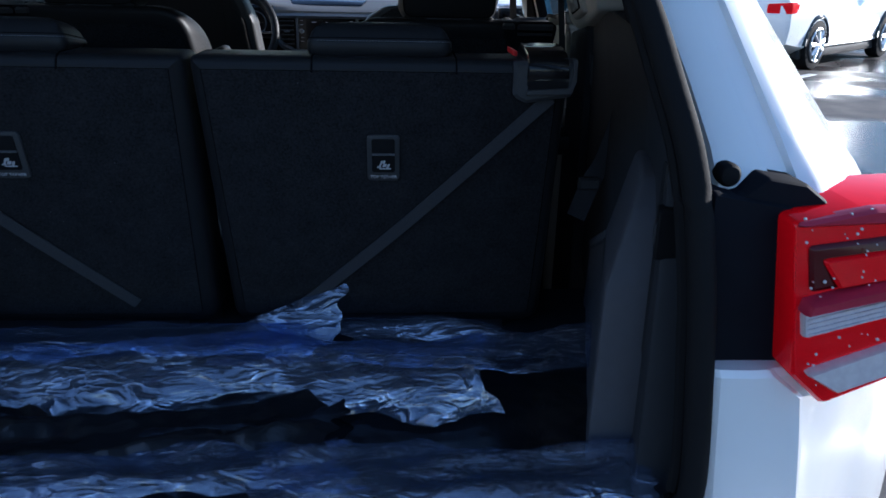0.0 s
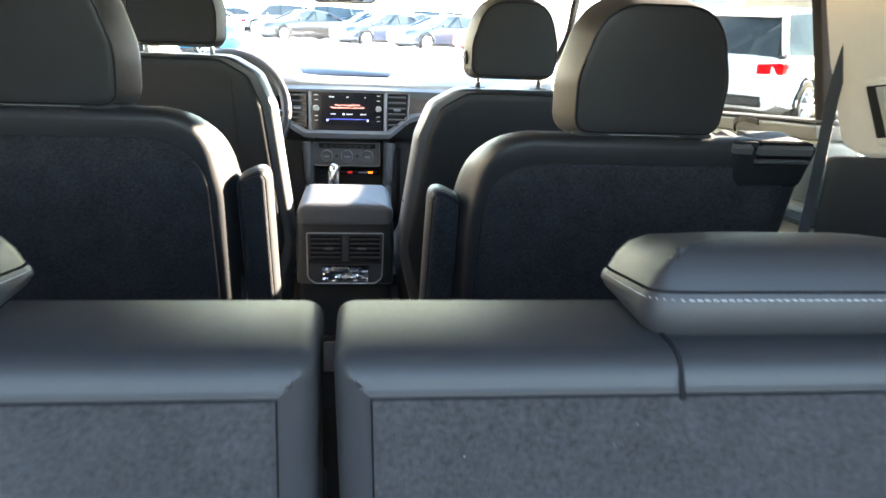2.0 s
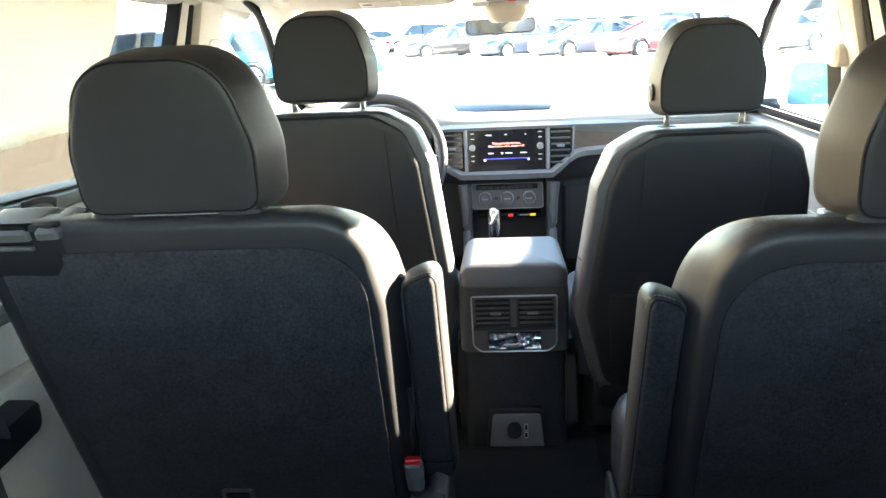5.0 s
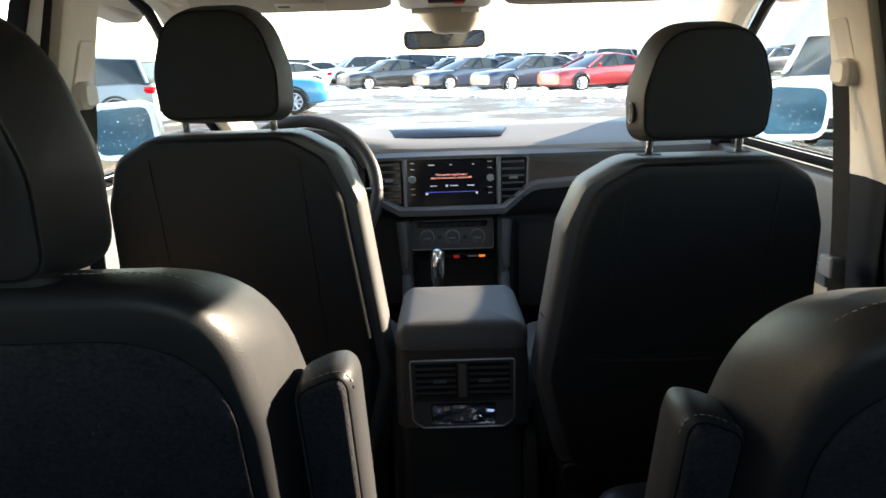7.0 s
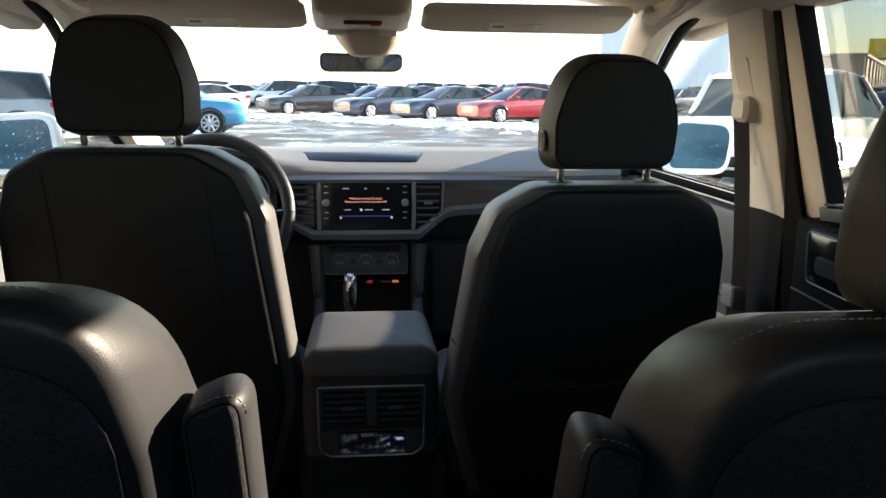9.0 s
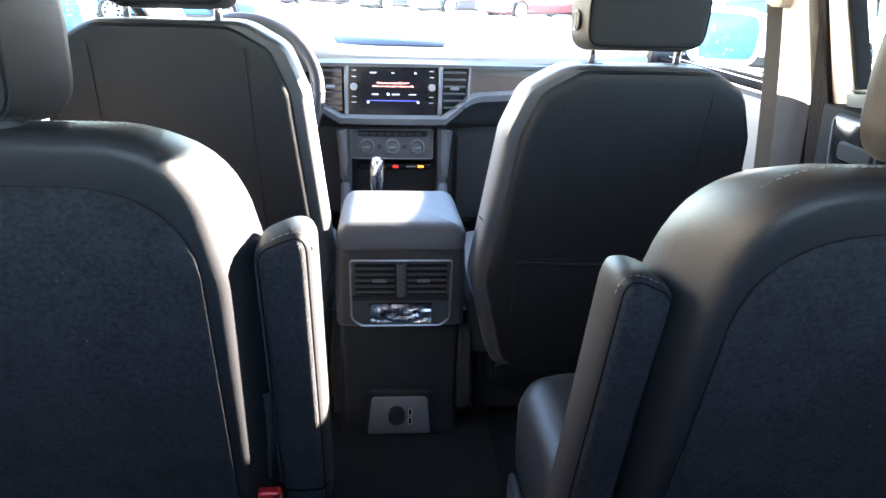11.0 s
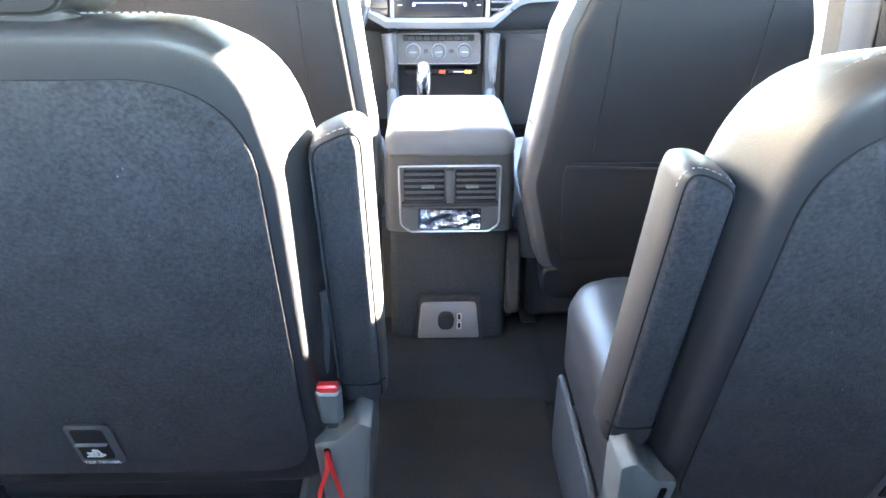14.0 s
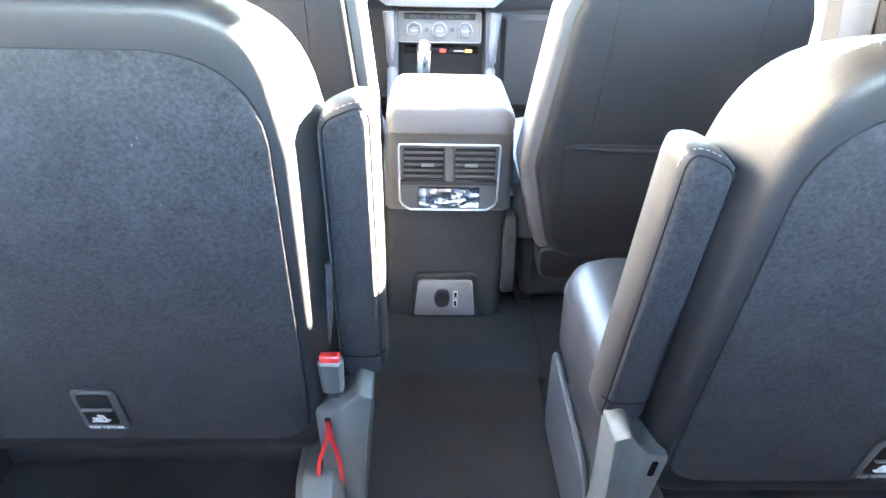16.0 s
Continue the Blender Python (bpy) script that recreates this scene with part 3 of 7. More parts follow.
# rear corner of the body: white jamb, rounded corner, pillar and seal
for s in (1, -1):
    B = lambda x, y, z, s=s: Vector((s * x + MID, y, z))
    rows = []
    for z, xi, xm, d in ((0.35, 0.656, 0.79, 0.0), (0.60, 0.656, 0.78, 0.0), (0.75, 0.653, 0.767, 0.0), (0.845, 0.648, 0.758, 0.0), (0.92, 0.642, 0.748, 0.0), (0.972, 0.638, 0.740, 0.0), (0.998, 0.636, 0.708, 0.0), (1.006, 0.635, 0.701, 0.004), (1.009, 0.635, 0.700, 0.05)):
        xs = max(0.752, xm + 0.004)
        rows.append([B(xi + 0.003, 0.807, z), B(xi, 0.775 + d, z), B(xi + 0.013, 0.767 + d, z), B(xi + 0.045, 0.765 + d, z), B(xm, 0.767 + d, z), B(xm + 0.006, 0.771 + d, z), B(xs + 0.006, 0.776 + d, z), B(xs + 0.02, 0.785 + d, z),
                     B(0.83, 0.828 + d, z), B(0.90, 0.877 + d, z), B(0.96, 0.921 + d, z), B(1.005, 0.962, z), B(1.025, 1.02, z), B(1.03, 1.20, z), B(1.02, 1.62, z)])
    part("rear_corner_panel", loft(rows, closed=False), WHITE_PAINT, body, "white painted hatch jamb and rounded rear corner", sharp=22)
    rows = []
    for z, y0, xi, xc, xo in ((1.150, 0.815, 0.642, 0.770, 0.828), (1.172, 0.818, 0.640, 0.766, 0.818), (1.195, 0.828, 0.637, 0.760, 0.806), (1.231, 0.850, 0.632, 0.742, 0.780), (1.291, 0.888, 0.616, 0.717, 0.748), (1.376, 0.940, 0.588, 0.682, 0.702), (1.50, 1.017, 0.54, 0.62, 0.65), (1.66, 1.116, 0.47, 0.54, 0.58)):
        m = xi + (xc - xi) * 0.52
        rows.append([B(xi + 0.010, y0 + 0.08, z), B(xi - 0.003, y0 + 0.026, z), B(xi + 0.005, y0 + 0.003, z), B(xi + 0.017, y0, z), B(m, y0 + 0.003, z), B(m + 0.005, y0 + 0.017, z), B(m + 0.028, y0 + 0.020, z), B(m + 0.033, y0 + 0.012, z), B(xc - 0.007, y0 + 0.014, z), B(xc, y0 + 0.017, z), B(xc + 0.008, y0 + 0.023, z),
                     B(xo, y0 + 0.023 + (xo - xc) * 0.8, z), B(xo + 0.05, y0 + 0.12, z), B(xo + 0.09, y0 + 0.3, z), B(xo + 0.10, y0 + 0.85, z)])
    part("rear_pillar_panel", loft(rows, closed=False), WHITE_PAINT, body, "white painted rear roof pillar", sharp=22)
    part("lamp_well", box(*sorted((s * 0.61 + MID, s * 0.78 + MID)), 0.90, 0.92, 0.95, 1.20, 0.004), PLASTIC, body)
    part("side_panel", box(*sorted((s * 1.000 + MID, s * 1.022 + MID)), 1.6, 4.92, 0.35, 1.14, 0.01), WHITE_PAINT, body)
    rings = [[B(x, y, z) for x, z in ((0.80, 1.205), (0.88, 1.190), (0.97, 1.165), (1.012, 1.135), (0.99, 1.120), (0.80, 1.175))] for y in (1.62, 2.4, 3.2, 4.02)]
    part("window_shoulder", loft(rings), WHITE_PAINT, body)
    seal = smooth_path([(s * 0.585 + MID, 0.762, 0.805), (s * 0.634 + MID, 0.768, 0.835), (s * 0.628 + MID, 0.775, 1.0), (s * 0.618 + MID, 0.787, 1.12), (s * 0.606 + MID, 0.815, 1.22), (s * 0.588 + MID, 0.862, 1.30), (s * 0.566 + MID, 0.912, 1.38), (s * 0.520 + MID, 0.985, 1.50), (s * 0.44 + MID, 1.05, 1.60)], 8)
    part("hatch_seal", tube(seal, 0.015, 10), RUBBER, body, "black rubber hatch seal")
    part("seal_lip", tube([p + Vector((-s * 0.010, 0.026, 0)) for p in seal], 0.008, 8), RUBBER, body)
    part("jamb_trim", ribbon([p + Vector((s * 0.004, 0.05, 0)) for p in seal if p.z < 1.26], (s * 0.012, 0.085, 0.0), 0.01), PLASTIC, body)
    dome = slab(rect(0.025, 0.025, 0.0125, s * 0.651 + MID, 1.206, 6), [(0, 0.86), (0, 0.826), (0.003, 0.822), (0.007, 0.821)], lambda u, v, w: Vector((u, w, v)))
    part("bump_stop", dome, RUBBER, body, "round black rubber stop")

# ---- seats ----
SEAM = FLOCK


def seat_place(xc, yb, zt, slope, side):
    return lambda u, v, w: Vector((xc + side * u, yb + slope * (zt - v) + w, v))


def stitches(o, place, w, parent, step=0.008, span=(0, 1), name="stitching", inset=0.0):
    """A row of short stitches along an outline."""
    o = inset_outline(o, inset) if inset else o
    k = len(o)
    bm = bmesh.new()
    pts = [o[i % k] for i in range(int(span[0] * k), int(span[1] * k) + 1)]
    carry = 0.0
    for a, b in zip(pts, pts[1:]):
        d = (b - a).length
        t = carry
        while t < d:
            p, q = a.lerp(b, t / d), a.lerp(b, min(1, (t + step * 0.6) / d))
            tube([place(p.x, p.y, w), place(q.x, q.y, w)], 0.00048, 4, bm)
            t += step
        carry = t - d
    return part(name, bm, GREY_INK, parent)


def lint(parent, place, u0, u1, v0, v1, w, count, seed):
    """Loose pale fibres and specks caught on a felt panel."""
    rnd = random.Random(seed)
    bm = bmesh.new()
    for _ in range(count):
        u, v, a = rnd.uniform(u0, u1), rnd.uniform(v0, v1), rnd.uniform(0, 6.28)
        d = rnd.uniform(0.0004, 0.0013)
        tube([place(u, v, w), place(u + d * math.cos(a), v + d * math.sin(a), w - 0.0004)], rnd.uniform(0.00012, 0.00028), 4, bm)
    part("lint", bm, GREY_INK, parent, "pale lint specks")["kind"] = "stuff"


def tether(parent, place, u0, v0, k):
    """A top tether bracket: frame, recess, bar, printed pictogram and words."""
    base, u, v = place, 0.0, 0.0
    place = lambda a, b_, c: base(u0 + k * a, v0 + k * b_, c)
    o = rounded([(u - 0.027, v - 0.041, 0.008), (u + 0.027, v - 0.041, 0.008), (u + 0.027, v + 0.041, 0.008), (u - 0.027, v + 0.041, 0.008)], 4)
    b = part("tether_bracket", slab(o, [(0.003, -0.010), (0, -0.008), (0, 0.004)], place), GREY_PLASTIC, parent, "dark grey plastic top tether bracket")
    # no real hollow: a raised black plate gives its shade
    part("recess", slab(rect(0.038, 0.060, 0.004, u, v + 0.005), [(0.001, -0.0122), (0, -0.0118), (0, 0.0)], place), RUBBER, b)
    part("tether_bar", slab(rect(0.038, 0.0035, 0.001, u, v + 0.008), [(0.0005, -0.016), (0, -0.015), (0, -0.012)], place), SILVER, b)
    bm = bmesh.new()
    for du, dv, w, h in ((-0.007, -0.015, 0.007, 0.0025), (-0.004, -0.009, 0.003, 0.010), (0.001, -0.006, 0.004, 0.005), (0.002, -0.012, 0.006, 0.006), (0.008, -0.013, 0.004, 0.007), (0.003, -0.018, 0.020, 0.002)):
        slab(rounded([(u + du - w / 2 - 0.2 * h, v + dv - h / 2, 0.0008), (u + du + w / 2 - 0.2 * h, v + dv - h / 2, 0.0008), (u + du + w / 2 + 0.2 * h, v + dv + h / 2, 0.0008), (u + du - w / 2 + 0.2 * h, v + dv + h / 2, 0.0008)], 2), [(0, -0.0135), (0, -0.012)], place, bm=bm)
    part("pictogram", bm, WHITE_INK, b)
    p = place(u, v - 0.0335, -0.0112)
    q = place(u, v - 0.016, -0.0112)
    tilt = math.degrees(math.atan2((q - p).y, (q - p).z))
    words("lettering", "TOP TETHER", 0.0078 * k, Matrix.Translation(p) @ pose(0, 0, 0, 90 - tilt, 0, 0), WHITE_INK, b)
    return b


def headrest(parent, xc, y, z, w_bottom, w_top, h, thick, mat, posts, post_mat, slope=0.18, name="headrest", stitched=True, post_len=0.05):
    place = lambda u, v, w: Vector((xc + u, y - slope * (v - z) + w, v))
    o = rounded([(-w_bottom / 2, z, 0.035), (w_bottom / 2, z, 0.035), (w_bottom / 2 + 0.004, z + h * 0.45, 0.1), (w_top / 2, z + h, 0.075), (-w_top / 2, z + h, 0.075), (-w_bottom / 2 - 0.004, z + h * 0.45, 0.1)], 8)
    t = thick / 2
    hr = part(name, slab(o, [(0.022, -t - 0.001), (0.016, -t), (0.0115, -t + 0.0025), (0.0075, -t + 0.018), (0.003, -t + 0.046), (0.0, -t + 0.075), (0, t * 0.45), (0.012, t * 0.8), (0.03, t)], place, 0, 0.015), mat, parent)
    seam = inset_outline(o, 0.0138)
    part("piping", tube([place(p.x, p.y, -t + 0.0012) for p in seam + seam[:1]], 0.0011, 6, caps=False), SEAM, hr)
    if stitched:
        bm = bmesh.new()
        n = int(w_bottom / 0.0048)
        for i in range(n):
            u = -w_bottom / 2 + 0.04 + (w_bottom - 0.08) * i / n
            tube([place(u, z + 0.0098, -t + 0.0080), place(u + 0.003, z + 0.0098, -t + 0.0080)], 0.0010, 4, bm)
        part("stitching", bm, GREY_INK, hr)
    for u in (-posts, posts):
        part("post", tube([place(u, z - post_len, 0), place(u, z + 0.02, 0)], 0.0065, 10), post_mat, parent, "headrest post")
        part("post_collar", slab(rect(0.048, 0.032, 0.014, xc + u, y + slope * post_len), [(0, z - post_len - 0.012), (0, z - post_len + 0.003), (0.004, z - post_len + 0.007)], lambda a, b, c: Vector((a, b, c))), PLASTIC, parent)
    return hr


def second_row_seat(side, xc, yb, zt, hx, label):
    half, hz, hw, hy, ax, aw = 0.245, zt + 0.004, 0.228, yb + 0.070, -0.280 if side < 0 else -0.271, 0.040
    slope = 0.36
    st = thing("captain_seat", label, "car seat", group="second row captain seats")
    P = seat_place(xc, yb, zt, slope, side)
    crest = zt + 0.014
    o = rounded([(-half * 0.97, 0.72, 0.05), (half * 0.98, 0.72, 0.05), (half, crest - 0.18, 0.1), (half * 0.98, crest, 0.03), (-half * 0.93, crest, 0.085), (-half, crest - 0.13, 0.12)], 8)
    back = part("backrest", slab(o, [(0.032, 0.0), (0.016, 0.001), (0.009, 0.0045), (0.004, 0.011), (0.001, 0.022), (-0.004, 0.045), (-0.010, 0.08), (-0.011, 0.12), (0.008, 0.15), (0.04, 0.162)], lambda u, v, w: P(u, v - 0.34 * max(0, w - 0.03) * min(1, max(0, (v - zt + 0.14) / 0.10)), w), 0.0, 0.02), LEATHER, st, "black leather backrest")
    gi, gt = 0.020, 0.021
    po = rounded([(-half * 0.97 + gi, 0.76, 0.05), (half * 0.98 - 0.030, 0.76, 0.05), (half - 0.032, zt - 0.18, 0.1), (half * 0.98 - 0.030, zt - 0.027, 0.03), (-half + gt, zt - 0.027, 0.078)], 8)
    part("back_panel", slab(po, [(0.004, -0.0045), (0, -0.002), (0, 0.006)], P), FELT, st, "charcoal felt back panel")
    part("panel_piping", tube([P(p.x, p.y, 0.0005) for p in po + po[:1]], 0.0010, 6, caps=False), SEAM, back)
    stitches(inset_outline(o, 0.0005), P, 0.046, back, 0.006, (0.30, 0.98))
    lint(back, P, -half + 0.06, half - 0.06, 0.80, zt - 0.06, -0.0048, 14, 3 + side)
    # latch housing at the outer top corner
    lh = rounded([(half - 0.122, crest - 0.056, 0.02), (half - 0.105, crest - 0.074, 0.015), (half - 0.010, crest - 0.070, 0.01), (half - 0.002, crest - 0.006, 0.012), (half - 0.125, crest - 0.002, 0.006)], 4)
    la = part("latch_housing", slab(lh, [(0.006, -0.006), (0, 0.0), (0, 0.085), (0.01, 0.09)], P), PILLAR_BLACK, st)
    # raised black plate painted in for the shade inside the grip hollow
    part("grip_hollow_shade", slab(rect(0.078, 0.024, 0.004, half - 0.053, crest - 0.014), [(0.001, -0.0075), (0, -0.0065), (0, 0.01)], P), FLOCK, la)
    part("grip_lip", slab(rect(0.080, 0.006, 0.002, half - 0.053, crest - 0.030), [(0.002, -0.012), (0, -0.009), (0, 0.0)], P), GREY_PLASTIC, la)
    part("grip_cover", slab(rounded([(half - 0.094, -0.012, 0.006), (half - 0.012, -0.012, 0.006), (half - 0.020, 0.078, 0.01), (half - 0.094, 0.078, 0.01)], 3), [(0, crest - 0.010), (0, crest - 0.001), (0.004, crest + 0.003), (0.012, crest + 0.004)], lambda u, v, w: P(u, w - 0.25 * max(0, 0.03 - v), v)), CONSOLE, la)
    part("grip_block", slab(rounded([(half - 0.128, -0.008, 0.006), (half - 0.099, -0.010, 0.006), (half - 0.099, 0.078, 0.008), (half - 0.122, 0.078, 0.008)], 3), [(0, crest - 0.010), (0, crest - 0.002), (0.004, crest + 0.002), (0.008, crest + 0.003)], lambda u, v, w: P(u, w - 0.25 * max(0, 0.03 - v), v)), CONSOLE, la)
    # headrest
    headrest(st, hx, hy, hz, hw, hw * 0.76, 0.196, 0.115, LEATHER, 0.075, PLASTIC, 0.14, post_len=0.006)
    for u in (-0.075, 0.075):
        part("post_cup", slab(rect(0.058, 0.032, 0.0155, hx + u, yb + 0.030, 6), [(0.004, crest - 0.03), (0, crest - 0.026), (0, crest + 0.001), (0.005, crest + 0.006), (0.012, crest + 0.007)], lambda a, b, c: Vector((a, b, c - 0.002 - 0.30 * (b - yb - 0.03)))), PLASTIC, st, "black headrest post cup")
    # folded-up armrest on the inner side
    ad = 0.062
    ao = rounded([(ax - 0.027, zt - 0.452, 0.02), (ax + 0.029, zt - 0.452, 0.02), (ax + 0.027, zt - 0.098, 0.024), (ax - 0.025, zt - 0.072, 0.026)], 7)
    arm = part("armrest", slab(ao, [(0.006, aw + 0.006), (0.004, aw + 0.0078), (0.0012, aw + 0.015), (0, aw + 0.026), (0, aw + ad - 0.006), (0.007, aw + ad + 0.010), (0.020, aw + ad + 0.017)], P), LEATHER, st, "black leather folded-up armrest")
    fo = inset_outline(ao, 0.0058)
    part("arm_face", slab(fo, [(0.009, aw), (0.005, aw + 0.0008), (0.002, aw + 0.003), (0, aw + 0.0068), (0, aw + 0.02)], P), FELT, arm, "charcoal fabric armrest face")
    part("arm_piping", tube([P(p.x, p.y, aw + 0.0066) for p in fo + fo[:1]], 0.0009, 5, caps=False), SEAM, arm)
    stitches(inset_outline(ao, 0.0015), P, aw + 0.0130, arm, 0.006, (0.28, 0.98))
    wrap = [P(ax - 0.0255, zt - 0.408, aw + 0.012), P(ax - 0.018, zt - 0.408, aw - 0.0004), P(ax, zt - 0.410, aw - 0.0006), P(ax + 0.020, zt - 0.408, aw - 0.0004), P(ax + 0.0275, zt - 0.408, aw + 0.012)]
    part("wrap_seam", tube(wrap, 0.0009, 5), SEAM, arm)
    part("arm_pivot", slab(rect(0.034, 0.06, 0.016, ax + 0.016, zt - 0.475), [(0.008, aw + 0.024), (0, aw + 0.030), (0, aw + 0.08), (0.01, aw + 0.085)], P), PLASTIC, st)
    tether(st, P, 0.013, zt - 0.465, 0.90)
    # cushion
    y0 = yb + slope * (zt - 0.74) + 0.09
    co = rounded([(-half * 1.05, y0, 0.03), (half * 0.98, y0, 0.03), (half * 0.98, y0 + 0.42, 0.09), (-half * 1.05, y0 + 0.42, 0.09)], 6)
    C = lambda u, v, w: Vector((xc + side * u, v, w + 0.05 * (v - y0)))
    cu = part("cushion", slab(co, [(0.01, 0.62), (0, 0.64), (0, 0.735), (0.010, 0.758), (0.03, 0.772), (0.055, 0.777)], C, 0, 0.012), LEATHER, st, "black leather seat cushion")
    stitches(inset_outline(co, 0.0), C, 0.734, cu, 0.008, (0, 0.999))
    for k in (-0.10, 0.10):
        part("seat_seam", tube([C(k, y0 + 0.05, 0.786), C(k, y0 + 0.2, 0.789), C(k, y0 + 0.36, 0.780)], 0.0014, 6), GREY_INK, cu)
    # base: side covers, rails
    for u, m in ((-half * 0.90, SEAT_TRIM), (half * 0.98, PLASTIC)):
        so = rounded([(y0 - 0.22, 0.45, 0.03), (y0 + 0.36, 0.45, 0.04), (y0 + 0.38, 0.56, 0.05), (y0 + 0.05, 0.63, 0.06), (y0 - 0.03, 0.70, 0.04), (y0 - 0.10, 0.70, 0.03), (y0 - 0.20, 0.56, 0.05)], 5)
        part("side_cover", slab(so, [(0.010, -0.028), (0, -0.018), (0, 0.018), (0.010, 0.028)], lambda a, b, w, u=u: Vector((xc + side * u + w, a, b))), m, st)
    lo = rounded([(y0 - 0.02, 0.47, 0.02), (y0 + 0.36, 0.47, 0.03), (y0 + 0.345, 0.640, 0.02), (y0 + 0.05, 0.625, 0.08)], 5)
    part("adjuster_lever", slab(lo, [(0.003, -0.005), (0, -0.002), (0, 0.002), (0.003, 0.005)], lambda a, b, w: Vector((xc - side * (half + 0.015) + w, a, b))), CONSOLE, st, "dark grey adjuster lever plate")
    ho = rounded([(-0.226, 0.52, 0.01), (-0.266, 0.52, 0.01), (-0.280, 0.74, 0.05), (-0.292, 0.850, 0.006), (-0.276, 0.860, 0.008), (-0.251, 0.826, 0.012), (-0.226, 0.822, 0.01)], 5)
    hc = part("hinge_cover", slab(ho, [(0.005, -0.010), (0.0012, -0.008), (0, -0.004), (0, 0.05), (0.004, 0.055)], P), SEAT_TRIM, st, "pale grey-green hinge cover")
    # the slot is a black plate, its inner shade given by colour
    part("loop_slot_shade", slab(rect(0.007, 0.030, 0.003, -0.240, 0.798), [(0, -0.0112), (0, -0.009)], P), FLOCK, hc)
    part("seat_base", box(xc - half * 0.9, xc + half * 0.9, y0 - 0.10, y0 + 0.34, 0.47, 0.63, 0.02), PLASTIC, st)
    for u in (-half * 0.9, half * 0.8):
        part("floor_rail", box(xc + side * u - 0.02, xc + side * u + 0.02, y0 - 0.30, y0 + 0.38, FLOOR_Z, 0.475, 0.006), GREY_PLASTIC, st)
    # buckle and strap
    if side < 0:
        bu = part("belt_buckle", slab(rounded([(-0.0125, -0.062, 0.006), (0.0125, -0.062, 0.006), (0.0145, -0.004, 0.004), (-0.0145, -0.004, 0.004)], 4), [(0.005, -0.010), (0.001, -0.006), (0, 0.0), (0.001, 0.006), (0.005, 0.010)], lambda u, v, w: P(-0.2475 + u, 0.905 + v, 0.012 + w)), SEAT_TRIM, st, "grey belt buckle")
        part("release_button", slab(rect(0.022, 0.013, 0.003, 0, 0), [(0, -0.006), (0, 0.004), (0.002, 0.006)], lambda u, v, w: P(-0.2475 + u, 0.903 + w, 0.012 + v)), RED, bu, "red release button")
        part("buckle_stalk", ribbon([P(-0.240, 0.70, 0.03), P(-0.243, 0.78, 0.022), P(-0.2475, 0.850, 0.013)], (0.011, 0, 0), 0.004), WEBBING, st)
        part("upper_webbing", ribbon([P(-0.242, 0.900, 0.040), P(-0.249, 0.955, 0.045), P(-0.2505, 1.02, 0.05)], (0.005, 0.006, 0), 0.002), STRAP, st)
        for k in (-1, 1):
            strand = smooth_path([P(-0.240, 0.808, -0.0125), P(-0.240 - 0.003 * k, 0.775, -0.016), P(-0.237 - 0.012 * k, 0.730, -0.020), P(-0.235 - 0.013 * k, 0.680, -0.020), P(-0.235, 0.652, -0.019)], 5)
            part("pull_strap", ribbon(strand, (0.0045, 0.002 * k, 0.0), 0.0015), RED, st, "red fabric release loop")
    return st


second_row_seat(-1, -0.411, 1.945, 1.289, -0.400, "black leather captain seat with felt back and red pull loop")
second_row_seat(1, 0.428, 1.878, 1.276, 0.424, "black leather captain seat with felt back beside the vented pillar")


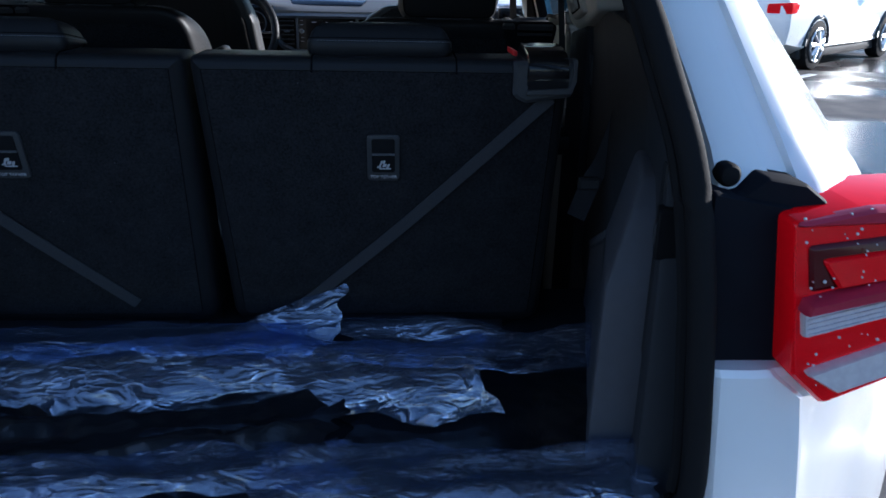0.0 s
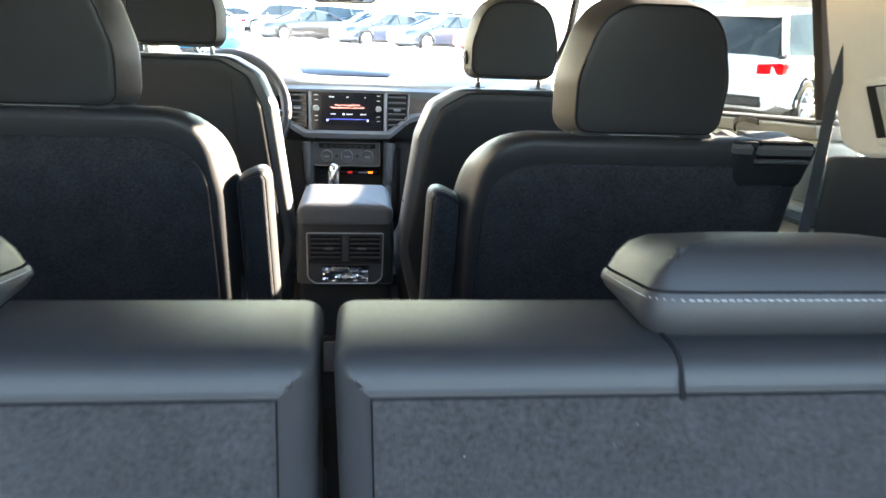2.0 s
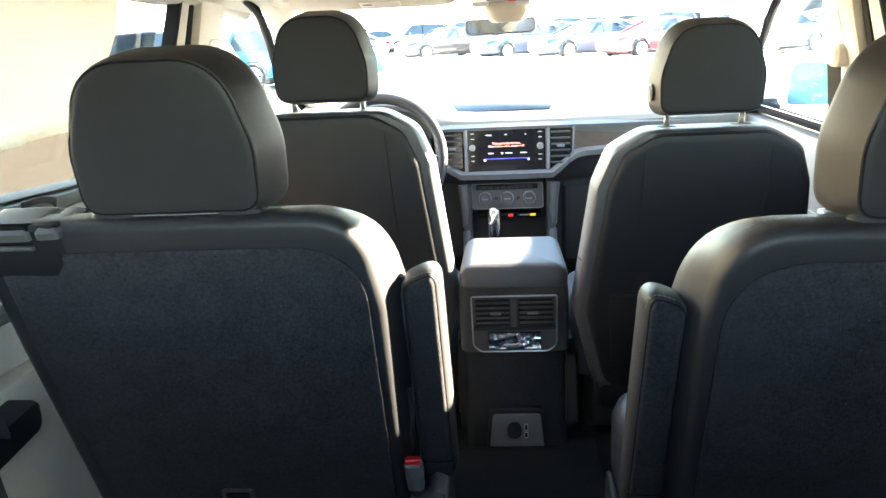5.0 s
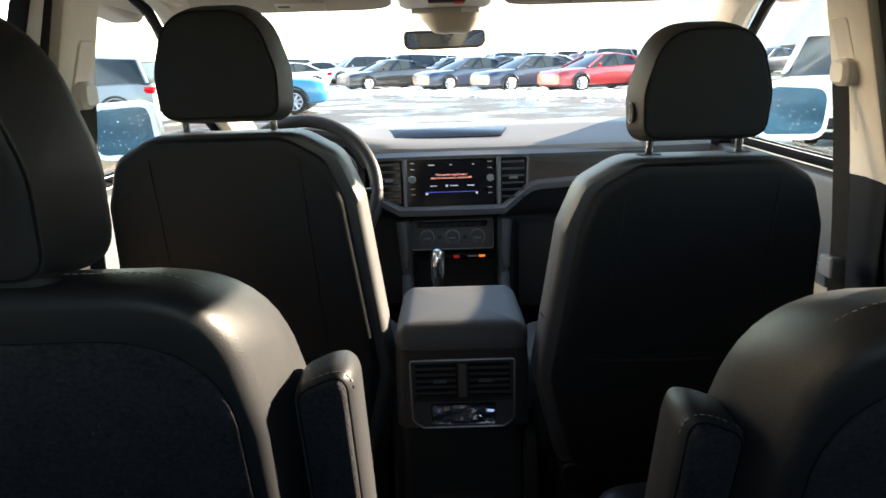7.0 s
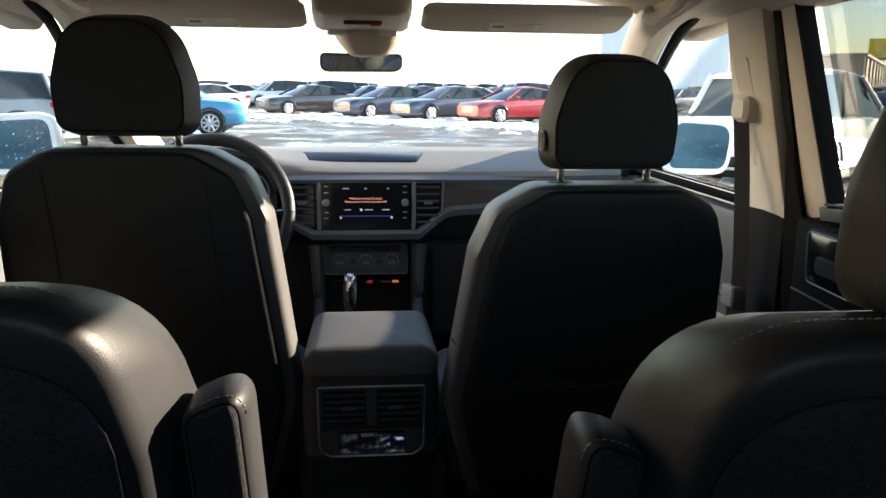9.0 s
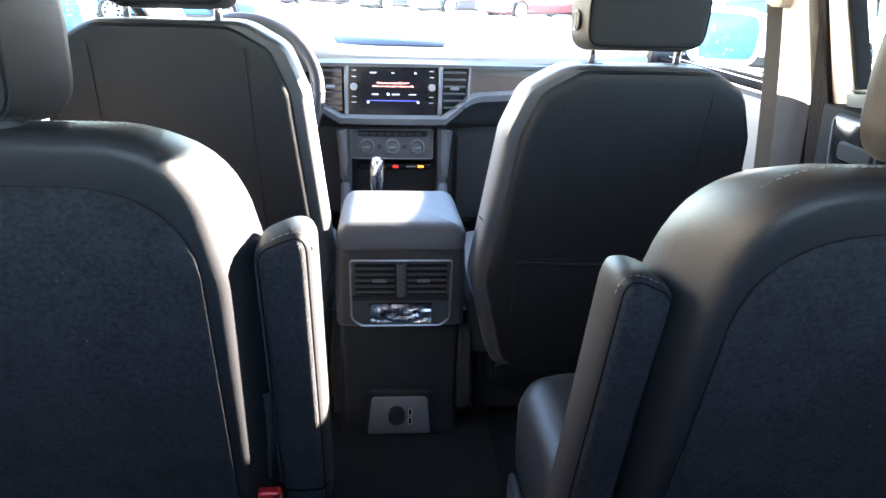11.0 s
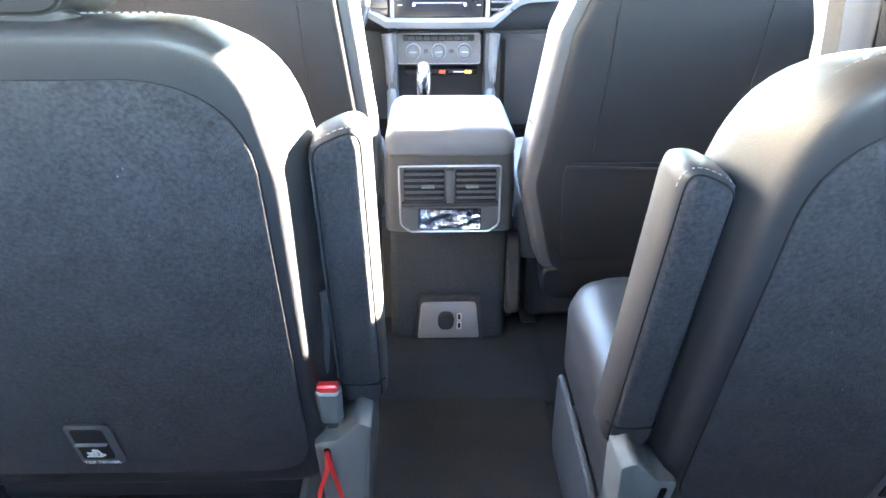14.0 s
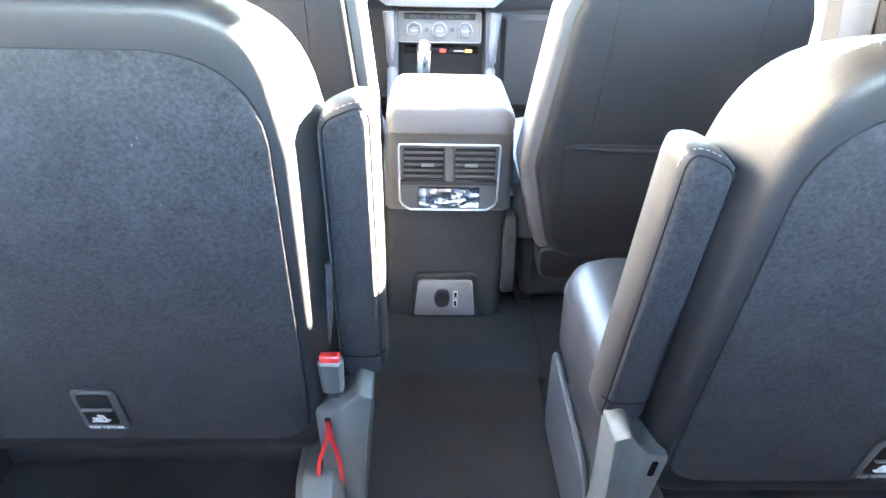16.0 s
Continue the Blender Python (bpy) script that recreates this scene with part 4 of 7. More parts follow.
def front_seat(xc, yb, zt, hx, hz, hw, hh, label, button):
    slope = 0.30
    st = thing("front_seat", label, "car seat", group="front seats")
    P = seat_place(xc, yb, zt, slope, 1)
    o = rounded([(-0.20, 0.60, 0.08), (0.20, 0.60, 0.08), (0.258, 0.84, 0.1), (0.222, zt - 0.12, 0.06), (0.192, zt - 0.040, 0.05), (0.125, zt, 0.07), (-0.125, zt, 0.07), (-0.192, zt - 0.040, 0.05), (-0.222, zt - 0.12, 0.06), (-0.258, 0.84, 0.1)], 5)
    back = part("backrest", slab(o, [(0.014, 0.008), (0.006, 0.012), (0.001, 0.022), (0, 0.04), (0, 0.10), (0.02, 0.135), (0.05, 0.15)], P, 0, 0.03), DAYLIT_LEATHER, st, "leather side bolsters lightened for daylight")
    inn = 1 if xc < 0 else -1
    po = [Vector((p.x - inn * (0.020 if p.x * inn > 0.10 else 0.0), p.y)) for p in inset_outline(o, 0.007)]
    part("back_panel", slab(po, [(0.020, -0.006), (0.012, -0.005), (0.004, -0.001), (0, 0.006), (0, 0.012)], P), VINYL, st, "black vinyl seat back panel")
    part("piping", tube([P(p.x, p.y, 0.010) for p in po + po[:1]], 0.0010, 6, caps=False), SEAM, back)
    part("bolster_seam", tube([P(inn * 0.205, 0.985, 0.008), P(inn * 0.222, 0.98, 0.012), P(inn * 0.2425, 0.97, 0.035), P(inn * 0.244, 0.965, 0.08)], 0.0013, 5), SEAM, back)
    for u in (-0.125, 0.125):
        part("panel_seam", tube([P(u, zt - 0.04, -0.0062), P(u * 1.04, zt - 0.25, -0.0062), P(u * 1.1, 0.75, -0.0062)], 0.0012, 5), VINYL, back)
    po2 = rounded([(-0.165, 0.66, 0.03), (0.165, 0.66, 0.03), (0.185, 0.90, 0.03), (-0.185, 0.90, 0.03)], 4)
    pk = part("map_pocket", slab(po2, [(0.010, -0.011), (0, -0.008), (0, 0.0)], P), VINYL, st)
    part("pocket_hem", tube([P(-0.18, 0.893, -0.0125), P(0, 0.888, -0.014), P(0.18, 0.893, -0.0125)], 0.003, 6), VINYL, pk)
    part("lower_cover", slab(rounded([(-0.19, 0.545, 0.03), (0.19, 0.545, 0.03), (0.20, 0.635, 0.02), (-0.20, 0.635, 0.02)], 4), [(0.006, -0.002), (0, 0.004), (0, 0.10)], P), VINYL, st)
    hr = headrest(st, hx, yb + 0.075, hz, hw, hw * 0.74, hh, 0.105, VINYL, 0.076, CHROME, 0.12, stitched=False, post_len=0.026)
    if button:
        bo = rect(0.032, 0.032, 0.016, yb + 0.062, hz + 0.052, 6)
        bt = part("release_button", slab(bo, [(0, -0.100), (0, -0.112), (0.003, -0.1145), (0.006, -0.1135)], lambda u, v, w: Vector((hx + w - 0.001, u, v))), VINYL, hr, "round headrest release button")
        part("button_ring", tube([Vector((hx - 0.1125, p.x, p.y)) for p in bo + bo[:1]], 0.002, 6), PALE_PLASTIC, bt)
    y0 = yb + slope * (zt - 0.74) + 0.1
    co = rounded([(-0.25, y0, 0.03), (0.25, y0, 0.03), (0.25, y0 + 0.42, 0.09), (-0.25, y0 + 0.42, 0.09)], 5)
    part("cushion", slab(co, [(0.01, 0.62), (0, 0.64), (0, 0.73), (0.012, 0.755), (0.05, 0.77)], lambda u, v, w: Vector((xc + u, v, w + 0.06 * (v - y0))), 0, 0.01), DAYLIT_LEATHER, st)
    part("seat_base", box(xc - 0.22, xc + 0.22, y0, y0 + 0.36, 0.47, 0.63, 0.02), PLASTIC, st)
    for u in (-0.2, 0.2):
        part("floor_rail", box(xc + u - 0.02, xc + u + 0.02, y0 + 0.06, y0 + 0.38, FLOOR_Z, 0.475, 0.006), PLASTIC, st)
    part("side_cover", slab(rounded([(y0 - 0.05, 0.5, 0.03), (y0 + 0.38, 0.5, 0.04), (y0 + 0.38, 0.62, 0.05), (y0 - 0.02, 0.70, 0.05)], 4), [(0.005, -0.015), (0, -0.01), (0, 0.01), (0.005, 0.015)], lambda a, b, w: Vector((xc + (-0.255 if xc > 0 else 0.255) + w, a, b))), PLASTIC, st)
    return st


front_seat(-0.398, 2.752, 1.330, -0.400, 1.344, 0.218, 0.196, "driver's seat in black vinyl with leather bolsters lightened for daylight", False)
front_seat(0.390, 2.705, 1.273, 0.394, 1.293, 0.221, 0.195, "passenger seat in black vinyl with lightened leather bolsters and headrest button", True)


def third_row_half(x0, x1, inner, label):
    """One half of the third-row bench: x0..x1 wide; inner is the side (+1 or -1) of the gap."""
    st = thing("third_row_seat", label, "car seat", group="third row seats")
    xc, half = (x0 + x1) / 2, (x1 - x0) / 2
    zt, yb, slope = 1.248, 1.205, 0.27
    P = seat_place(xc, yb, zt, slope, 1)
    o = rounded([(-half + 0.012 * (inner < 0), 0.73, 0.036), (half - 0.012 * (inner > 0), 0.73, 0.036), (half, zt, 0.012), (-half, zt, 0.012)], 6)
    back = part("backrest", slab(o, [(0.0255, 0.0), (0.0245, 0.0), (0.0235, 0.0004), (0.0200, 0.0011), (0.0155, 0.0029), (0.0110, 0.0053), (0.0070, 0.0083), (0.0040, 0.0122), (0.0018, 0.0170), (0.0005, 0.0225), (0, 0.029), (0, 0.100), (0.008, 0.116), (0.02, 0.124)], P, 0, 0.03), LEATHER, st, "black leather backrest")
    po = inset_outline(o, 0.0250)
    part("back_panel", slab(po, [(0.002, -0.0018), (0.0005, -0.001), (0, -0.0002)], P), FELT, st, "charcoal felt back panel")
    part("panel_piping", tube([P(p.x, p.y, -0.0012) for p in po + po[:1]], 0.0007, 6, caps=False), SEAM, back)
    for u in ((-0.109, 0.117) if inner < 0 else (-0.117, 0.109)):
        uu = xc + u
        part("top_seam", tube([Vector((uu - xc, 0, 0)) + Vector((xc, yb + d, z)) for d, z in ((0.0030, zt - 0.0225), (0.0062, zt - 0.0140), (0.0105, zt - 0.0068), (0.0165, zt - 0.0018), (0.026, zt + 0.0002), (0.10, zt + 0.0006), (0.116, zt - 0.008))], 0.0016, 5), SEAM, back)
    lint(back, P, -half + 0.04, half - 0.04, 0.80, zt - 0.04, -0.0020, 16, 9 + inner)
    # folded headrest pad
    hx = xc + (-0.005 if inner < 0 else -0.003)
    ho = rounded([(-0.116, -0.085, 0.020), (0.118, -0.085, 0.020), (0.112, 0.052, 0.045), (-0.112, 0.052, 0.045)], 6)
    H = lambda u, v, w: Vector((hx + u, yb + 0.120 + v, zt - 0.002 + 1.34 * w - 0.17 * (v + 0.085) * min(1, w / 0.02)))
    hr = part("headrest", slab(ho, [(0.007, 0.0), (0.002, 0.004), (0, 0.010), (0.0004, 0.016), (0.0030, 0.0215), (0.0042, 0.0228), (0.0085, 0.0295), (0.016, 0.0360), (0.027, 0.0400), (0.043, 0.0415)], H, 0, 0.003), LEATHER, st, "folded-down padded headrest with white stitching")
    stitches(ho, H, 0.0190, hr, 0.0048, inset=0.0012)
    seam = inset_outline(ho, 0.0038)
    part("piping", tube([H(p.x, p.y, 0.0222) for p in seam + seam[:1]], 0.0010, 6, caps=False), SEAM, hr)
    # latch at the outer end
    side = -inner
    ex = lambda d: xc + side * (half + d)
    LQ = lambda u, v, w: Vector((xc + side * (half + u), w, v))
    la = part("latch_housing", slab(rounded([(-0.092, zt - 0.056, 0.012), (-0.072, zt - 0.066, 0.01), (0.004, zt - 0.055, 0.012), (0.004, zt + 0.006, 0.012), (-0.093, zt - 0.002, 0.004)], 4), [(0.006, yb - 0.006), (0, yb), (0, yb + 0.125), (0.006, yb + 0.13)], LQ), CONSOLE, st, "dark grey latch housing")
    # black plate on the housing gives the shade of the grip hollow
    part("grip_hollow_shade", slab(rect(0.064, 0.034, 0.003, -0.038, zt - 0.030), [(0.001, yb - 0.0078), (0, yb - 0.0068), (0, yb + 0.02)], LQ), RUBBER, la)
    part("latch_lip", slab(rounded([(-0.073, zt - 0.052, 0.003), (-0.002, zt - 0.050, 0.006), (0.006, zt - 0.03, 0.006), (0.006, zt + 0.004, 0.004), (-0.001, zt + 0.006, 0.003), (-0.004, zt - 0.040, 0.006), (-0.073, zt - 0.044, 0.003)], 3), [(0.001, yb - 0.014), (0, yb - 0.012), (0, yb + 0.01)], LQ), GREY_PLASTIC, la, "grey grip lip")
    rings = []
    for y, z in ((yb - 0.010, zt - 0.022), (yb - 0.012, zt - 0.012), (yb - 0.006, zt + 0.001), (yb + 0.010, zt + 0.010), (yb + 0.05, zt + 0.016), (yb + 0.10, zt + 0.018), (yb + 0.112, zt + 0.012)):
        rings.append([Vector((ex(d), y + (0.004 if e else 0), z - e)) for d, e in ((-0.072, 0.006), (-0.070, 0.0), (-0.008, 0.0), (-0.006, 0.006), (-0.006, 0.016), (-0.072, 0.016))])
    part("latch_cover", loft(rings), GLOSS, la, "glossy black latch cover")
    part("latch_flag", slab(rounded([(-0.005, -0.008, 0.002), (0.005, -0.008, 0.002), (0.005, 0.020, 0.003), (-0.005, 0.020, 0.003)], 3), [(0.001, 0), (0, 0.001), (0, 0.007), (0.001, 0.008)], lambda u, v, w: Vector((ex(-0.088 + 0.7 * u - 0.35 * v), yb + 0.045 + 0.6 * v + 0.4 * u, zt + 0.004 + w - 0.2 * u + 0.2 * v))), RED, la, "red latch indicator")
    tether(st, P, 0.001 if inner < 0 else -0.002, 1.082, 1.0)
    # folding strap
    a, b = P(side * (half - 0.03), 1.190, -0.006), P(-side * (half - 0.150), 0.783, -0.007)
    pts = smooth_path([a, a.lerp(b, 0.3) + Vector((0, -0.004, -0.004)), a.lerp(b, 0.62) + Vector((0, 0.0, -0.008)), b], 8)
    part("folding_strap", ribbon(pts, (side * 0.0135, 0.0, -0.0155), 0.003), STRAP, st, "grey webbing strap across the seat back")
    part("bench_base", box(x0 + 0.02, x1 - 0.02, 1.36, 1.85, 0.5, 0.86, 0.05), LEATHER, st, "black leather bench cushion")
    top = Vector((0.015, yb, zt))
    st.matrix_basis = Matrix.Translation((0.0125, 1.174, 1.281)) @ Matrix.Scale(0.91, 4) @ Matrix.Translation(-top)
    return st


third_row_half(0.0190, 0.618, -1, "half of the third-row bench, folded headrest and glossy latch")
third_row_half(-0.585, 0.0110, 1, "half of the third-row bench with strap, beside the seat gap")

# ---- dashboard ----
dash = thing("dashboard", "grey-black dashboard with silver trim, vents and dark wood insert", "dashboard", (-0.008, -0.03, 0.032))


def Y(y):
    return lambda u, v, w: Vector((u, y + w, v))


# top pad, lofted across the car
rings = []
for i in range(25):
    x = -0.70 + 1.44 * i / 24
    hump = 0.035 * math.exp(-((x + 0.39) / 0.17) ** 2)
    prof = [(3.665, 1.152), (3.670, 1.166 + hump * 0.5), (3.690, 1.175 + hump), (3.742, 1.184 + hump * 0.8), (3.835, 1.208 + hump * 0.3), (3.92, 1.217), (3.975, 1.195), (3.98, 1.10), (3.70, 1.05)]
    rings.append([Vector((x, y + 0.05 * (abs(x) / 0.7) ** 2 * (y < 3.75), z)) for y, z in prof])
part("top_pad", loft(rings), DASH_PAD, dash, "soft grey-black dashboard top")
part("speaker_grille", slab(rounded([(-0.165, 3.752, 0.006), (0.145, 3.752, 0.006), (0.168, 3.826, 0.006), (-0.188, 3.826, 0.006)]), [(0, 1.175), (0, 1.1865), (0.002, 1.1878)], lambda u, v, w: Vector((u, v, w + 0.258 * (v - 3.742)))), GLOSS, dash, "black speaker grille")
# fascia between the trims
rings = []
for i in range(21):
    x = -0.70 + 1.44 * i / 20
    prof = [(3.69, 1.150), (3.685, 1.06), (3.70, 0.985), (3.75, 0.94), (3.85, 0.93), (3.95, 1.05), (3.95, 1.15)]
    rings.append([Vector((x, y + 0.05 * (abs(x) / 0.7) ** 2, z)) for y, z in prof])
part("fascia", loft(rings), PLASTIC, dash)
part("lower_fascia", box(-0.70, 0.74, 3.735, 4.0, 0.66, 1.0, 0.04), PLASTIC, dash)
part("glovebox_lid", box(0.17, 0.66, 3.722, 3.82, 0.665, 0.955, 0.02), PLASTIC, dash)
part("glovebox_latch", box(0.40, 0.46, 3.712, 3.727, 0.865, 0.885, 0.004), GLOSS, dash)
part("wood_insert", slab(rounded([(0.205, 1.065, 0.006), (0.66, 1.08, 0.006), (0.66, 1.130, 0.006), (0.205, 1.132, 0.006)]), [(0.002, -0.016), (0, -0.013), (0, 0.03)], lambda u, v, w: Vector((u, 3.69 + 0.05 * (u / 0.7) ** 2 + w, v))), WOOD, dash, "dark wood-grain insert")
# silver surround: an outline band round the vents and screen, running on to the right
band = [(-0.222, 3.664, 1.146), (-0.214, 3.660, 1.045), (-0.158, 3.656, 1.000), (-0.12, 3.655, 0.993), (0.115, 3.655, 0.993), (0.150, 3.656, 1.000), (0.218, 3.662, 1.052), (0.30, 3.672, 1.060), (0.45, 3.700, 1.066), (0.67, 3.735, 1.072)]
part("silver_band", ribbon(smooth_path(band, 3), (0, -0.008, 0.018), 0.022), SILVER, dash, "satin silver trim band")
part("silver_top_strip", ribbon([(-0.226, 3.661, 1.1465), (-0.1, 3.657, 1.1485), (0.1, 3.657, 1.1485), (0.3, 3.666, 1.146), (0.67, 3.730, 1.140)], (0, -0.006, 0.010), 0.020), SILVER, dash)
for s in (-1, 1):
    c = 0.173 * s - 0.003
    vo = rounded([(c - 0.034 - 0.006 * (s < 0), 1.135, 0.006), (c + 0.034 + 0.006 * (s > 0), 1.135, 0.006), (c + 0.034 - 0.008 * (s > 0) + 0.0, 1.03 - 0.02 * (s < 0), 0.008), (c - 0.034 + 0.008 * (s < 0), 1.03 - 0.02 * (s > 0), 0.008)])
    v = part("air_vent", slab(vo, [(0.002, -0.030), (0, -0.027), (0, 0.02)], Y(3.69)), GLOSS, dash, "black louvred air vent")
    for k in range(6):
        z = 1.028 + 0.0195 * k
        part("vent_slat", box(c - 0.031, c + 0.031, 3.650, 3.668, z - 0.0025, z + 0.0025, 0.001), CONSOLE, v)
    part("vent_tab", box(c - 0.012, c + 0.012, 3.645, 3.655, 1.078, 1.086, 0.002), SILVER, v)
    part("silver_post", box(0.131 * s - 0.007, 0.131 * s + 0.005, 3.650, 3.70, 1.005, 1.145, 0.003), SILVER, dash)
    part("vent_edge", ribbon([(0.215 * s - 0.003, 3.660, 1.14), (0.212 * s - 0.003, 3.660, 1.04)], (0.006, 0, 0), 0.016), SILVER, dash)

# screen unit
su = thing("touchscreen", "black touchscreen radio with lit message and two knobs", "screen", (-0.008, -0.03, 0.032))
part("bezel", slab(rect(0.25, 0.138, 0.006, -0.003, 1.073), [(0.003, -0.034), (0, -0.031), (0, 0.02)], Y(3.692)), GLOSS, su)
part("display", slab(rect(0.178, 0.104, 0.003, -0.003, 1.076), [(0, -0.0352), (0, -0.033)], Y(3.692)), SCREEN, su, "lit dark display")
for t, z, size, m, x in (("Welcome to App-Connect", 1.0945, 0.0082, SCREEN_RED, 0), ("Please connect a device using the USB", 1.0855, 0.0074, SCREEN_RED, 0)):
    words("message", t, size, Matrix.Translation((x - 0.003, 3.6562, z)) @ pose(0, 0, 0, 90, 0, 0), m, su)
for x, z, w in ((-0.055, 1.122, 0.018), (0.0, 1.122, 0.008), (0.062, 1.122, 0.006), (-0.05, 1.063, 0.018), (0.008, 1.063, 0.022), (0.055, 1.063, 0.020)):
    part("display_text", box(x - 0.003 - w / 2, x - 0.003 + w / 2, 3.6560, 3.6572, z - 0.0011, z + 0.0011, 0.0003), SCREEN_INK, su)
part("display_line", box(-0.075, 0.07, 3.656, 3.6572, 1.0445, 1.0465, 0.0004), SCREEN_BLUE, su)
for x in (-0.072, 0.068, -0.016):
    part("display_icon", box(x - 0.003, x + 0.003, 3.656, 3.6572, 1.038 if abs(x) > 0.05 else 1.060, 1.044 if abs(x) > 0.05 else 1.066, 0.0006), SCREEN_INK, su)
for s in (-1, 1):
    x = 0.108 * s - 0.003
    k = part("knob", slab(rect(0.019, 0.019, 0.0095, x, 1.084, 6), [(0.001, -0.052), (0, -0.050), (0, -0.03)], Y(3.692)), PALE_PLASTIC, su, "grey rotary knob")
    part("knob_ring", slab(rect(0.023, 0.023, 0.0115, x, 1.084, 6), [(0.001, -0.044), (0, -0.042), (0, -0.03)], Y(3.692)), CHROME, k)
    for z in (1.128, 1.111, 1.056, 1.040):
        part("key_legend", box(x - 0.006, x + 0.006, 3.6565, 3.6575, z - 0.0011, z + 0.0011, 0.0003), WHITE_INK, su)

# climate panel
cp = thing("climate_panel", "grey climate control panel with three round dials", "control panel", (-0.008, -0.03, 0.032))
co_ = rect(0.238, 0.084, 0.01, -0.004, 0.918)
CL = lambda u, v, w: Vector((u, 3.70 + 0.25 * (0.96 - v) * -1 + w, v))
part("panel", slab(co_, [(0.003, -0.012), (0, -0.009), (0, 0.03)], CL), GREY_PLASTIC, cp)
part("panel_rim", tube([CL(p.x, p.y, -0.012) for p in inset_outline(co_, 0.002) + inset_outline(co_, 0.002)[:1]], 0.0018, 6, caps=False), SILVER, cp)
part("key_strip", slab(rect(0.20, 0.016, 0.003, -0.004, 0.947), [(0.001, -0.015), (0, -0.014), (0, 0)], CL), GLOSS, cp)
for k in range(8):
    part("key", slab(rect(0.018, 0.010, 0.002, -0.080 + 0.0215 * k, 0.947), [(0.001, -0.0175), (0, -0.0165), (0, -0.01)], CL), PLASTIC, cp)
for x in (-0.076, -0.004, 0.068):
    d = part("dial", slab(rect(0.038, 0.038, 0.019, x, 0.912, 8), [(0.006, -0.026), (0.003, -0.030), (0.001, -0.029), (0, -0.024), (0, 0)], CL), GREY_PLASTIC, cp, "round climate dial with silver ring")
    part("dial_ring", slab(rect(0.042, 0.042, 0.021, x, 0.912, 8), [(0.001, -0.018), (0, -0.016), (0, 0)], CL), SILVER, d)
    part("dial_mark", slab(rect(0.020, 0.003, 0.001, x, 0.912), [(0, -0.031), (0, -0.029)], CL), SILVER, d)
for x in (-0.04, 0.032):
    part("key", slab(rect(0.012, 0.010, 0.002, x, 0.912), [(0.001, -0.0145), (0, -0.0135), (0, 0)], CL), PLASTIC, cp)

# centre stack below the climate panel, and the tunnel console
con = thing("centre_console", "black centre console with padded lid, rear vents and power outlets", "console", (0, 0.075, 0.022))
CX = -0.006
for s in (-1, 1):
    sp = smooth_path([(CX + s * 0.150, 3.560, 0.972), (CX + s * 0.142, 3.550, 0.90), (CX + s * 0.136, 3.515, 0.80), (CX + s * 0.134, 3.345, 0.72), (CX + s * 0.134, 3.2, 0.71)], 5)
    part("stack_rail", tube(sp, [0.016] * len(sp), 16), GREY_PLASTIC, con)
    part("stack_cheek", slab(rounded([(3.555, 0.98, 0.02), (3.845, 0.98), (3.845, 0.45), (2.9, 0.45), (2.9, 0.70), (3.3, 0.71, 0.1), (3.515, 0.80, 0.08)], 4), [(0.003, -0.012), (0, -0.01), (0, 0.01), (0.003, 0.012)], lambda a, b, w, s=s: Vector((CX + s * 0.134 + w, a, b))), PLASTIC, con)
part("stack_backing", box(CX - 0.13, CX + 0.13, 3.610, 3.635, 0.70, 0.975, 0.005), PLASTIC, con)
sw = part("switch_strip", box(CX - 0.105, CX + 0.105, 3.567, 3.615, 0.856, 0.872, 0.003), GLOSS, con, "black switch strip with lit lamps")
part("hazard_switch", box(CX - 0.004, CX + 0.012, 3.564, 3.571, 0.860, 0.868, 0.001), RED_LAMP, sw)
part("airbag_lamp", box(CX + 0.068, CX + 0.086, 3.564, 3.571, 0.861, 0.868, 0.001), AMBER, sw)
part("lamp_legend", box(CX + 0.035, CX + 0.064, 3.565, 3.571, 0.862, 0.866, 0.001), GREY_INK, sw)
part("storage_tray", box(CX - 0.12, CX + 0.12, 3.315, 3.615, 0.66, 0.70, 0.01), GLOSS, con)
part("console_top", box(CX - 0.125, CX + 0.125, 3.12, 3.355, 0.68, 0.735, 0.015), GLOSS, con, "gloss black shift surround")
sh = thing("gear_lever", "chrome and black gear lever on the console", "gear lever", (-0.007, 0.29, -0.044))
lev = smooth_path([(CX - 0.04, 3.27, 0.735), (CX - 0.041, 3.265, 0.80), (CX - 0.042, 3.25, 0.86), (CX - 0.043, 3.245, 0.92), (CX - 0.043, 3.25, 0.962), (CX - 0.043, 3.255, 0.975)], 4)
n = len(lev)
part("lever", tube(lev, [0.012 + 0.010 * math.sin(math.pi * max(0, i / (n - 1) - 0.25) / 0.85) for i in range(n)], 14), CHROME, sh, "polished metal shift knob")
part("gaiter", tube([(CX - 0.04, 3.27, 0.73), (CX - 0.04, 3.268, 0.77), (CX - 0.041, 3.265, 0.80)], [0.05, 0.028, 0.014], 12), VINYL, sh)

